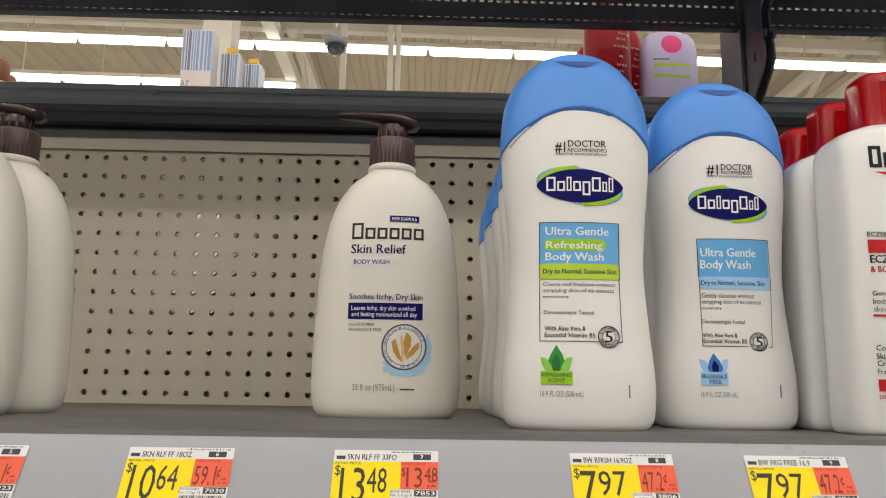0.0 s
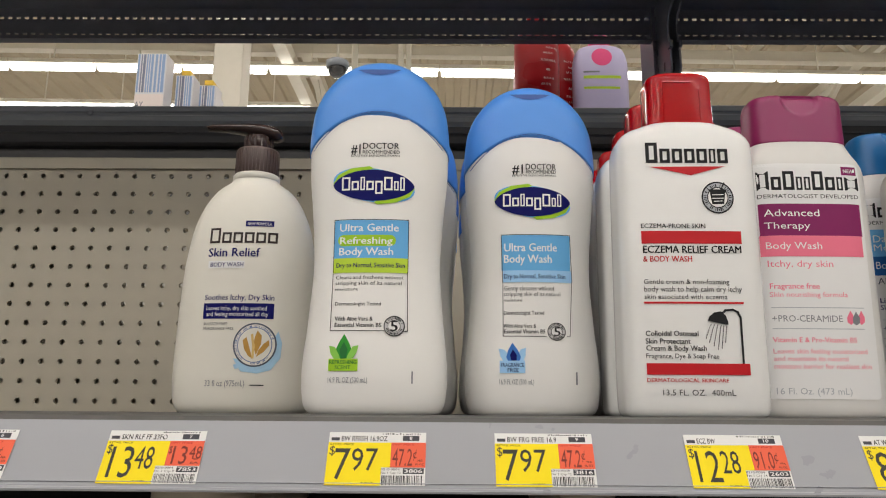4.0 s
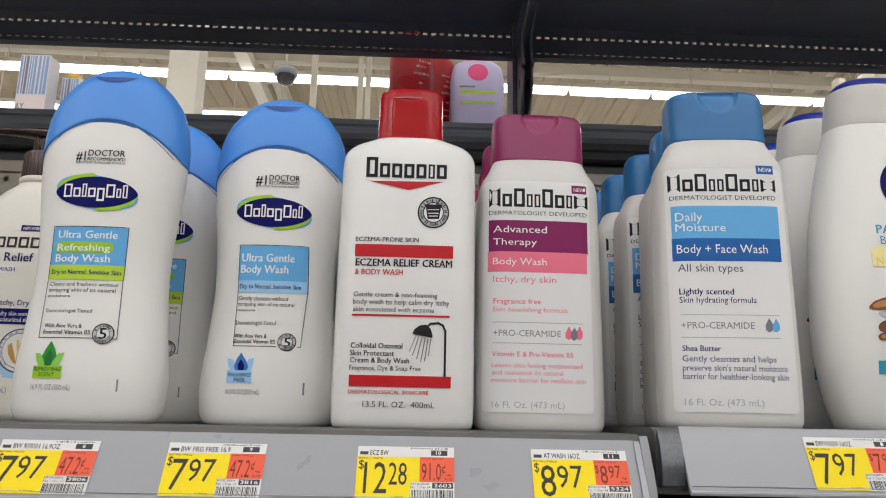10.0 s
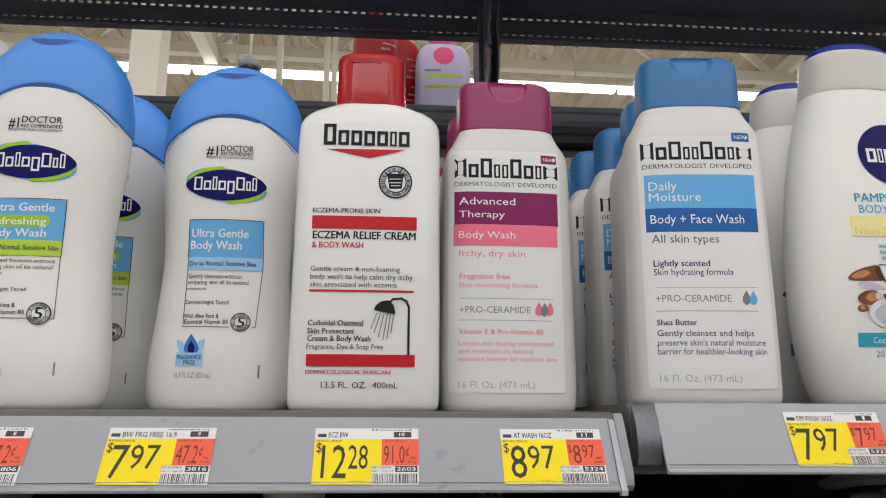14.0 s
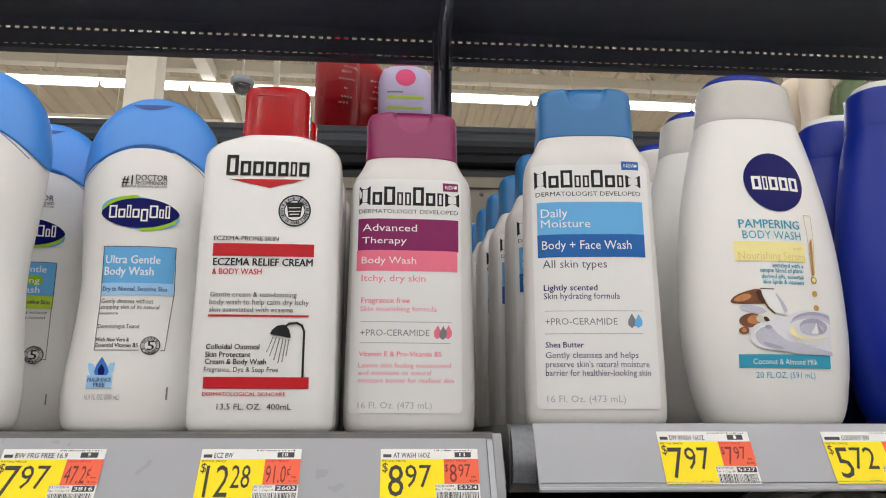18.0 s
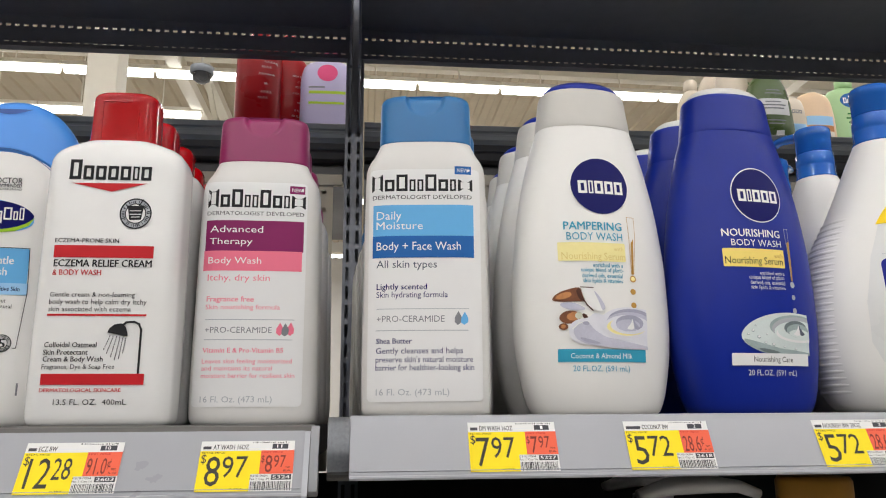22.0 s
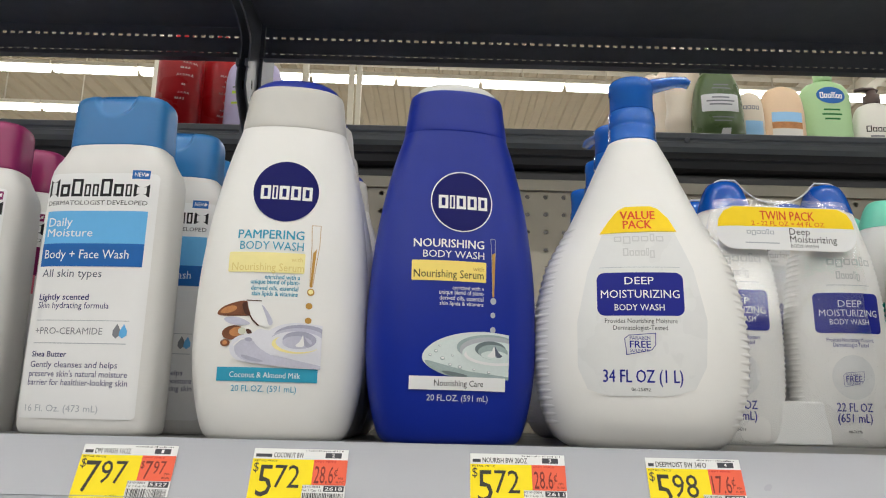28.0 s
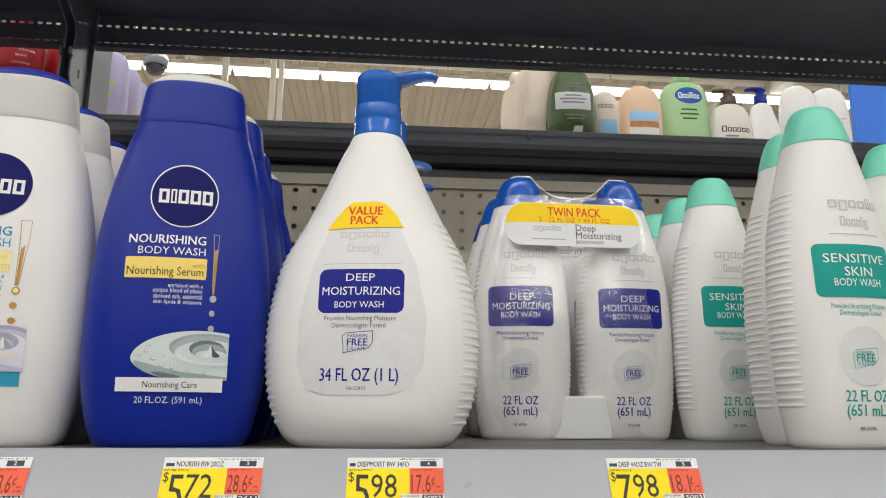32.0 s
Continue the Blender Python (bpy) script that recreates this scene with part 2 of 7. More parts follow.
def lathe(name, rows, seg=40, cx=0.0, cy=0.0, close=True):
    """Turned solid from rows of (radius, z)."""
    verts, faces = [], []
    for r, z in rows:
        verts += [(cx + r * math.cos(2 * math.pi * i / seg), cy + r * math.sin(2 * math.pi * i / seg), z) for i in range(seg)]
    for k in range(len(rows) - 1):
        for i in range(seg):
            j = (i + 1) % seg
            faces.append((k * seg + i, k * seg + j, (k + 1) * seg + j, (k + 1) * seg + i))
    if close:
        faces += [tuple(range(seg))[::-1], tuple(range((len(rows) - 1) * seg, len(rows) * seg))]
    me = mesh_of(name, verts, faces, True)
    return me


def shade_auto(me, angle=40):
    """Hard edges where the faces meet at more than the angle."""
    bm = bmesh.new()
    bm.from_mesh(me)
    for e in bm.edges:
        if len(e.link_faces) == 2 and e.calc_face_angle(0) > radians(angle):
            e.smooth = False
    for fc in bm.faces:
        fc.smooth = True
    bm.to_mesh(me)
    bm.free()
    return me



def welded(me):
    bm = bmesh.new()
    bm.from_mesh(me)
    bmesh.ops.remove_doubles(bm, verts=bm.verts, dist=1e-5)
    bm.to_mesh(me)
    bm.free()
    return me


# ---- the gondola: shelf, pegboard, upper shelf ----
SHELF_Z = 1.30
PEG_Y = 0.985
JOINT_X = 0.428
PANEL_Y = 1.003


def shelf_deck(name, x0, x1, z, label):
    """A steel shelf with a rolled front edge."""
    prof = [(PANEL_Y - 0.002, z), (0.416, z), (0.410, z - 0.0012), (0.4065, z - 0.004), (0.4055, z - 0.008), (0.4055, z - 0.034), (0.409, z - 0.036), (0.42, z - 0.036), (0.42, z - 0.02), (PANEL_Y - 0.002, z - 0.02)]
    v, f = extrude_x(prof, x0, x1)
    ob = part(name, mesh_of(name, v, f), SHELF_TOP, None)
    return tagged(ob, label, "shelf", "gondola shelves", "structure")


def price_channel(name, x0, x1, top, foot, label):
    """Plastic strip that leans out a little at its foot and holds the price labels; top and foot: (y, z) of its face."""
    (yt, zt), (yf, zf) = top, foot
    prof = [(0.4052, zt + 0.0016), (yt + 0.0004, zt + 0.0012), (yt, zt), (yf, zf), (yf - 0.0016, zf - 0.0003), (yf - 0.0022, zf - 0.0012), (yf - 0.0016, zf - 0.0024), (yf + 0.0012, zf - 0.0024), (yf + 0.0022, zf - 0.0006), (yt + 0.0014, zt - 0.0020), (0.4052, zt - 0.0004)]
    v, f = extrude_x(prof, x0, x1)
    ob = part(name, shade_auto(mesh_of(name, v, f), 25), CHANNEL, None)
    return tagged(ob, label, "price channel", "price channels", "structure")


WEST_FACE = ((0.4045, SHELF_Z - 0.0052), (0.3868, SHELF_Z - 0.0365))
EAST_FACE = ((0.4042, SHELF_Z + 0.0030), (0.3895, SHELF_Z - 0.0283))
shelf_deck("shelf_west", -0.80, 0.4165, SHELF_Z, "grey painted steel gondola shelf with scuffed top")
shelf_deck("shelf_east", 0.4245, 2.0, SHELF_Z + 0.0040, "grey painted steel gondola shelf with scuffed top, slightly higher")
price_channel("price_channel_west", -0.80, 0.4118, *WEST_FACE, "grey plastic price channel clipped along the shelf edge")
price_channel("price_channel_east", 0.4375, 2.0, *EAST_FACE, "grey plastic price channel clipped along the shelf edge")
for face, xa, xb in ((WEST_FACE, -0.80, 0.4118), (EAST_FACE, 0.4375, 2.0)):
    (yt, zt), (yf, zf) = face
    for lift, tall in ((0.0020, 0.0006),):
        k = lift / (zt - zf)
        y, z = yf + (yt - yf) * k, zf + lift
        part("channel_bead", box_bm(xa + 0.001, y - 0.0006, z, xb - 0.001, y + 0.0002, z + tall, 0.0002, 1), CHANNEL, bpy.data.objects["price_channel_west" if face is WEST_FACE else "price_channel_east"])


v, f = extrude_x([(0.4055, 1.2962), (0.4032, 1.2954), (0.3852, 1.2640), (0.3836, 1.2622), (0.3838, 1.2596), (0.3880, 1.2592), (0.4055, 1.2880)], 0.4119, 0.4150)
tagged(part("channel_end_west", shade_auto(mesh_of("channel_end_west", v, f), 25), mat("clear_grey_plastic_end", srgb(178, 181, 188), 0.15, var=0.04, coat=0.4), None), "clear grey plastic end lip of the price channel", "channel end", "channel ends", "structure")
v, f = extrude_x([(0.4056, 1.2990), (0.4035, 1.2965), (0.3945, 1.2800), (0.3900, 1.2700), (0.3890, 1.2640), (0.3920, 1.2610), (0.4056, 1.2610)], 0.4153, 0.4200)
tagged(part("shelf_nose_west", shade_auto(mesh_of("shelf_nose_west", v, f), 50), SHELF_GREY, None), "rounded grey steel end of the shelf edge", "shelf lip", "channel ends", "structure")
v, f = extrude_x([(0.4056, 1.3036), (0.4030, 1.3015), (0.3990, 1.2955), (0.3964, 1.2875), (0.3958, 1.2800), (0.3972, 1.2735), (0.4056, 1.2715)], 0.4250, 0.4372)
tagged(part("channel_end_east", shade_auto(mesh_of("channel_end_east", v, f), 50), mat("worn_bare_metal_lip", srgb(112, 115, 120), 0.34, metal=0.5, var=0.3, scale=60, dirt=0.1), None), "worn bare metal shelf lip beside the price channel", "shelf lip", "channel ends", "structure")


def pegboard(name, x0, x1, z_first, rows, y, z_top, z_bottom):
    """A thin sheet with round holes on a one-inch grid, cut right through."""
    pitch, r, n = 0.0254, 0.0037, 10
    verts, faces = [], []
    nx = int((x1 - x0) / pitch)
    for face_y in (y, y + 0.004):
        for k in range(rows):
            zc = z_first - k * pitch
            for i in range(nx):
                xc = x0 + (i + 0.5) * pitch
                b = len(verts)
                hp = pitch / 2
                outer = []
                for q in range(n):
                    t = 2 * math.pi * q / n + math.pi / n
                    c, s = math.cos(t), math.sin(t)
                    sc = hp / max(abs(c), abs(s))
                    outer.append((xc + c * sc, face_y, zc + s * sc))
                inner = [(xc + r * math.cos(2 * math.pi * q / n + math.pi / n), face_y, zc + r * math.sin(2 * math.pi * q / n + math.pi / n)) for q in range(n)]
                verts += outer + inner
                faces += [(b + q, b + (q + 1) % n, b + n + (q + 1) % n, b + n + q) for q in range(n)]
                # corners of the cell
                for sx, sz in ((1, 1), (-1, 1), (-1, -1), (1, -1)):
                    verts.append((xc + sx * hp, face_y, zc + sz * hp))
                for ci, ang in enumerate((45, 135, 225, 315)):
                    lo = max((q for q in range(n) if math.degrees(2 * math.pi * q / n + math.pi / n) <= ang), default=n - 1)
                    faces.append((b + lo, b + 2 * n + ci, b + (lo + 1) % n))
                if face_y == y:
                    back = rows * nx * (2 * n + 4)
                    faces += [(b + n + q, b + n + (q + 1) % n, b + back + n + (q + 1) % n, b + back + n + q) for q in range(n)]
    # plain margins above and below the holes
    za, zb = z_first + pitch / 2, z_first - (rows - 0.5) * pitch
    xr = x0 + nx * pitch
    for lo, hi in ((za, z_top), (z_bottom, zb)):
        if hi - lo > 1e-4:
            b = len(verts)
            for face_y in (y, y + 0.004):
                verts += [(x0, face_y, lo), (xr, face_y, lo), (xr, face_y, hi), (x0, face_y, hi)]
            faces += [(b, b + 1, b + 2, b + 3), (b + 7, b + 6, b + 5, b + 4)]
    ob = part(name, welded(mesh_of(name, verts, faces)), PEG, None)
    return tagged(ob, "beige-grey perforated steel back panel with round peg holes", "pegboard", "back panels", "structure")


pegboard("wall_back_west", -0.4515 - 15.5 * 0.0254, 0.412, 1.6180, 13, PANEL_Y, 1.642, 1.24)
pegboard("wall_back_east", 0.4725 - 1.0 * 0.0254 - 0.0002, 2.05, 1.6248, 13, PANEL_Y, 1.647, 1.24)
pegboard("wall_back_rear_west", -0.4515 - 15.5 * 0.0254 - 0.0097, 0.402, 1.6246, 13, PANEL_Y + 0.030, 1.642, 1.24)
pegboard("wall_back_rear_east", 0.4725 - 1.0 * 0.0254 + 0.0033, 2.05, 1.6336, 13, PANEL_Y + 0.030, 1.647, 1.24)
for nm, xa, xb, zt in (("trim_west", -0.845, 0.412, 1.6430), ("trim_east", 0.446, 2.05, 1.6480)):
    v, f = extrude_x([(PANEL_Y - 0.005, zt - 0.015), (PANEL_Y - 0.005, zt - 0.001), (PANEL_Y - 0.003, zt + 0.001), (PANEL_Y + 0.05, zt + 0.001), (PANEL_Y + 0.05, zt - 0.001), (PANEL_Y - 0.002, zt - 0.001), (PANEL_Y - 0.002, zt - 0.015)], xa, xb)
    tagged(part(nm, mesh_of(nm, v, f), PEG, None), "beige-grey steel top rail of the back panel", "trim", "back panel rails", "structure")


def rear_shelf(name, x0, x1, z, deep=0.56):
    """The neighbouring side's shelf: rear lip towards us, folded below, then its underside."""
    prof = [(PEG_Y + 0.0035, z - 0.0285), (PEG_Y + 0.005, z - 0.036), (PEG_Y + 0.003, z - 0.038), (PEG_Y + 0.005, z - 0.041), (PEG_Y + 0.007, z - 0.050), (PEG_Y + 0.012, z - 0.053), (PEG_Y + 0.0225, z - 0.054), (PEG_Y + 0.0225, z - 0.078), (PEG_Y + 0.0255, z - 0.078), (PEG_Y + 0.0255, z - 0.053), (PEG_Y + deep, z - 0.053), (PEG_Y + deep, z - 0.012), (PEG_Y + 0.0035, z - 0.012)]
    v, f = extrude_x(prof, x0, x1)
    # Underside's shade is put into the near-black colour; the lit lip is lighter.
    ob = part(name, mesh_of(name, v, f), SHADED_STEEL, None)
    v, f = extrude_x([(PEG_Y + 0.0005, z), (PEG_Y - 0.0015, z - 0.0012), (PEG_Y - 0.002, z - 0.003), (PEG_Y - 0.002, z - 0.0085), (PEG_Y + 0.0008, z - 0.0105), (PEG_Y + 0.0008, z - 0.0130), (PEG_Y - 0.0018, z - 0.0150), (PEG_Y - 0.0018, z - 0.022), (PEG_Y + 0.003, z - 0.028), (PEG_Y + 0.003, z)], x0, x1)
    part("rear_lip", mesh_of("rear_lip", v, f), BEAM_GREY, ob, "slate grey painted rear lip")
    return tagged(ob, "slate grey steel shelf of the neighbouring aisle seen from behind", "shelf", "rear shelves", "structure")


rear_shelf("shelf_rear_west", -1.4, JOINT_X - 0.012, 1.714, 0.49)
rear_shelf("shelf_rear_east", JOINT_X + 0.014, 2.6, 1.718)


def upper_shelf(name, x0, x1):
    """The shelf overhead: underside with a stiffening fold, perforated rear flange with two rows of slots."""
    z = 1.862
    prof = [(0.62, z + 0.03), (0.62, z - 0.008), (0.63, z - 0.008), (0.63, z), (PEG_Y - 0.20, z), (PEG_Y - 0.19, z - 0.004), (PEG_Y - 0.004, z - 0.004), (PEG_Y - 0.004, z + 0.03)]
    v, f = extrude_x(prof, x0, x1)
    ob = part(name, mesh_of(name, v, f), DARK_STEEL, None)
    tagged(ob, "charcoal painted steel shelf overhead seen from below", "shelf", "upper shelves", "structure")
    # rear flange with slots
    verts, faces = [], []
    pitch = 0.0118
    n = int((x1 - x0) / pitch)
    lv = [1.8085, 1.8180, 1.8195, 1.8415, 1.8450, 1.8585]
    y0 = PEG_Y - 0.004
    for i in range(n):
        xa, xb = x0 + i * pitch, x0 + (i + 1) * pitch
        xm, xn = xa + pitch * 0.24, xb - pitch * 0.24
        for k in range(5):
            if k in (1, 3):
                for p, q in ((xa, xm), (xn, xb)):
                    b = len(verts)
                    verts += [(p, y0, lv[k]), (q, y0, lv[k]), (q, y0, lv[k + 1]), (p, y0, lv[k + 1])]
                    faces.append((b, b + 1, b + 2, b + 3))
            else:
                b = len(verts)
                verts += [(xa, y0, lv[k]), (xb, y0, lv[k]), (xb, y0, lv[k + 1]), (xa, y0, lv[k + 1])]
                faces.append((b, b + 1, b + 2, b + 3))
    fl = part("rear_flange", welded(mesh_of("rear_flange", verts, faces)), DARK_STEEL, ob, "charcoal steel rear flange with rows of small slots")
    sol = fl.modifiers.new("thick", "SOLIDIFY")
    sol.thickness, sol.offset = 0.0015, 1.0
    v, f = extrude_x([(y0 - 0.001, 1.8090), (y0 - 0.012, 1.8090), (y0 - 0.012, 1.8070), (y0 + 0.002, 1.8070), (y0 + 0.002, 1.8090)], x0, x1)
    part("flange_fold", mesh_of("flange_fold", v, f), DARK_STEEL, ob)
    return ob


upper_shelf("upper_shelf_west", -1.0, JOINT_X - 0.006)
upper_shelf("upper_shelf_east", JOINT_X + 0.008, 2.2)


def upright():
    """Slotted steel post between two bays."""
    root = thing("gondola_upright", pose(JOINT_X, PEG_Y, 0), "charcoal slotted steel gondola upright between two bays", "upright", "", "structure")
    verts, faces = [], []
    z, zt = 1.20, 1.95
    lv = [z]
    while lv[-1] < zt:
        lv += [lv[-1] + 0.0075, lv[-1] + 0.0254]
    xs = [-0.0125, -0.0085, -0.0040, 0.0040, 0.0085, 0.0125]
    for k in range(len(lv) - 1):
        for i in range(5):
            if k % 2 == 1 and i in (1, 3):
                continue
            b = len(verts)
            verts += [(xs[i], -0.014, lv[k]), (xs[i + 1], -0.014, lv[k]), (xs[i + 1], -0.014, lv[k + 1]), (xs[i], -0.014, lv[k + 1])]
            faces.append((b, b + 1, b + 2, b + 3))
    for x in (-0.0110, 0.0110):
        part("post_side", box_bm(x - 0.0015, -0.0135, 0.0, x + 0.0015, 0.055, zt, 0.0008), BEAM_GREY, root, "slate grey painted side of the upright")
    part("post_back", box_bm(-0.0095, 0.052, 0.0, 0.0095, 0.055, zt), DARK_STEEL, root)
    part("post", mesh_of("post", verts, faces), DARK_STEEL, root)
    # brackets of the two upper shelves that meet here
    for sx in (-0.0055, 0.0065):
        prof = [(-0.0145, 1.696), (-0.026, 1.698), (-0.062, 1.728), (-0.071, 1.742), (-0.070, 1.762), (-0.064, 1.780), (-0.062, 1.806), (-0.068, 1.816), (-0.10, 1.828), (-0.22, 1.843), (-0.345, 1.854), (-0.345, 1.885), (-0.016, 1.885)]
        v, f = extrude_x(prof, sx - 0.0012, sx + 0.0012)
        part("bracket", mesh_of("bracket", v, f), DARK_STEEL, root)
        part("hook", box_bm(sx - 0.0022, -0.0745, 1.768, sx + 0.0022, -0.064, 1.778, 0.001), DARK_STEEL, root)
        # Near-black block stands for the shade inside the bracket's hole.
        part("peg_slot", box_bm(sx - 0.0018, -0.046, 1.748, sx + 0.0018, -0.040, 1.760, 0.0008), SHADED_STEEL, root)
    return root


upright()
tagged(part("floor", box_bm(-22, -28, -0.1, 22, 26, 0.0), FLOOR, None), "polished pale concrete store floor", "floor", "", "structure")

# ---- printing on bottles ----
INKS = {
    "white": mat("white_print", (0.85, 0.85, 0.84), 0.52, var=0.02, ior=1.36),
    "ink": mat("black_print", srgb(22, 22, 26), 0.52, var=0.05, ior=1.36),
    "bark": mat("dark_brown_print", srgb(52, 42, 40), 0.52, var=0.05, ior=1.36),
    "navy": NAVY,
    "navy2": mat("ultramarine_print", srgb(26, 34, 136), 0.46, var=0.03, ior=1.28),
    "chalk": mat("satin_white_label", (0.80, 0.80, 0.80), 0.54, var=0.02, scale=10, ior=1.36),
    "paper": mat("white_label_ground", (0.79, 0.79, 0.78), 0.48, var=0.02, ior=1.36),
    "cream": mat("cream_label_ground", (0.77, 0.745, 0.68), 0.48, var=0.02, ior=1.36),
    "paleblue": mat("pale_blue_print", srgb(168, 206, 232), 0.52, var=0.08, scale=120, ior=1.36),
    "steel": mat("steel_blue_print", srgb(96, 120, 168), 0.52, ior=1.36),
    "slate": mat("slate_print", srgb(86, 92, 108), 0.52, ior=1.36),
    "gold": mat("gold_print", srgb(196, 150, 72), 0.47, var=0.2, scale=150, ior=1.36),
    "goldlight": mat("light_gold_print", srgb(222, 190, 120), 0.47, var=0.15, scale=150, ior=1.36),
    "grey": mat("grey_print", srgb(128, 130, 136), 0.52, ior=1.36),
    "silver": mat("silver_print", srgb(176, 180, 186), 0.47, ior=1.36),
    "skyblue": mat("sky_blue_print", srgb(104, 178, 232), 0.45, var=0.03, ior=1.36),
    "babyblue": mat("baby_blue_print", srgb(160, 206, 244), 0.47, var=0.03, ior=1.36),
    "lime": mat("lime_print", srgb(184, 214, 60), 0.47, var=0.03, ior=1.36),
    "limedeep": mat("lime_green_print", srgb(158, 204, 40), 0.47, var=0.04, ior=1.36),
    "leaf": mat("leaf_green_print", srgb(44, 146, 44), 0.47, var=0.1, scale=150, ior=1.36),
    "leafdark": mat("dark_leaf_green_print", srgb(30, 112, 48), 0.47, ior=1.36),
    "leaflight": mat("light_leaf_green_print", srgb(140, 204, 84), 0.47, ior=1.36),
    "drop": mat("azure_print", srgb(56, 118, 200), 0.45, var=0.1, scale=150, ior=1.36),
    "red": mat("red_print", srgb(192, 24, 34), 0.44, var=0.03, ior=1.36),
    "plum": mat("plum_print", srgb(132, 24, 92), 0.45, var=0.03, ior=1.36),
    "pink": mat("pink_print", srgb(238, 120, 146), 0.47, var=0.03, ior=1.36),
    "bluem": mat("mid_blue_print", srgb(28, 98, 172), 0.45, var=0.03, ior=1.36),
    "teal": mat("teal_print", srgb(56, 158, 190), 0.45, var=0.03, ior=1.36),
    "aqua": mat("aqua_green_print", srgb(22, 158, 146), 0.45, var=0.03, ior=1.36),
    "paleyellow": mat("pale_yellow_print", srgb(246, 234, 164), 0.47, ior=1.36),
    "butter": mat("butter_print", srgb(228, 208, 132), 0.47, ior=1.36),
    "yellow": mat("soft_yellow_print", srgb(248, 222, 120), 0.47, var=0.05, ior=1.36),
    "yellow2": mat("bright_yellow_print", srgb(252, 216, 10), 0.45, var=0.04, ior=1.36),
    "orange": mat("red_orange_print", srgb(222, 70, 24), 0.45, ior=1.36),
    "ghost": mat("faint_grey_print", srgb(200, 200, 200), 0.37, var=0.05, ior=1.36),
    "film": mat("clear_label_film", (0.74, 0.745, 0.74), 0.28, var=0.03, scale=20, ior=1.36),
    "glass": mat("pale_dropper_print", srgb(206, 208, 190), 0.37, var=0.1, scale=150, ior=1.36),
    "cocoa": mat("coconut_brown_print", srgb(128, 80, 54), 0.55, var=0.35, scale=160, ior=1.36),
    "cocoadark": mat("dark_coconut_print", srgb(84, 50, 36), 0.55, var=0.3, scale=160, ior=1.36),
    "milk": mat("milk_white_print", srgb(226, 226, 234), 0.47, var=0.05, scale=80, ior=1.36),
    "milkshade": mat("lilac_grey_print", srgb(196, 196, 212), 0.47, var=0.12, scale=80, ior=1.36),
    "milkgreen": mat("cool_milk_print", srgb(212, 222, 220), 0.47, var=0.08, scale=80, ior=1.36),
    "milkdeep": mat("deep_grey_green_print", srgb(112, 124, 126), 0.47, var=0.2, scale=90, ior=1.36),
    "tan": mat("toasted_tan_print", srgb(196, 134, 84), 0.5, var=0.3, scale=200, ior=1.36),
    "lilac": mat("deep_lilac_grey_print", srgb(170, 170, 190), 0.47, var=0.15, scale=80, ior=1.36),
    "milkshade2": mat("grey_green_print", srgb(160, 176, 176), 0.47, var=0.2, scale=90, ior=1.36),
    "tagyellow": mat("yellow_tag_paper", srgb(250, 226, 12), 0.55, var=0.03, scale=40, ior=1.36),
    "tagorange": mat("orange_tag_paper", srgb(240, 104, 74), 0.55, var=0.03, scale=40, ior=1.36),
    "tagwhite": mat("white_tag_paper", (0.80, 0.80, 0.79), 0.55, var=0.03, scale=40, ior=1.36),
    "digit": mat("dark_grey_tag_print", srgb(62, 60, 52), 0.55, var=0.06, ior=1.36),
    "faded": mat("faded_brown_tag_print", srgb(128, 54, 44), 0.55, var=0.1, ior=1.36),
    "taggrey": mat("grey_tag_print", srgb(70, 70, 76), 0.55, var=0.04, ior=1.36),
}
GLYPHS = {}


def glyph_mesh(body, bold):
    """Flat triangles of a line of writing in the built-in font: points, faces, and its box."""
    key = (body, bold)
    if key not in GLYPHS:
        cu = bpy.data.curves.new("line", "FONT")
        cu.body, cu.size, cu.resolution_u = body, 1.0, 2
        ob = bpy.data.objects.new("line", cu)
        scene.collection.objects.link(ob)
        bpy.context.view_layer.update()
        me = bpy.data.meshes.new_from_object(ob.evaluated_get(bpy.context.evaluated_depsgraph_get()))
        bpy.data.objects.remove(ob)
        pts = [(v.co.x, v.co.y) for v in me.vertices]
        fcs = [tuple(p.vertices) for p in me.polygons]
        bpy.data.meshes.remove(me)
        bpy.data.curves.remove(cu)
        xs = [p[0] for p in pts] or [0, 1]
        GLYPHS[key] = (pts, fcs, min(xs), max(xs))
    return GLYPHS[key]


CAP_H = 0.69   # capital height of the built-in font at size 1


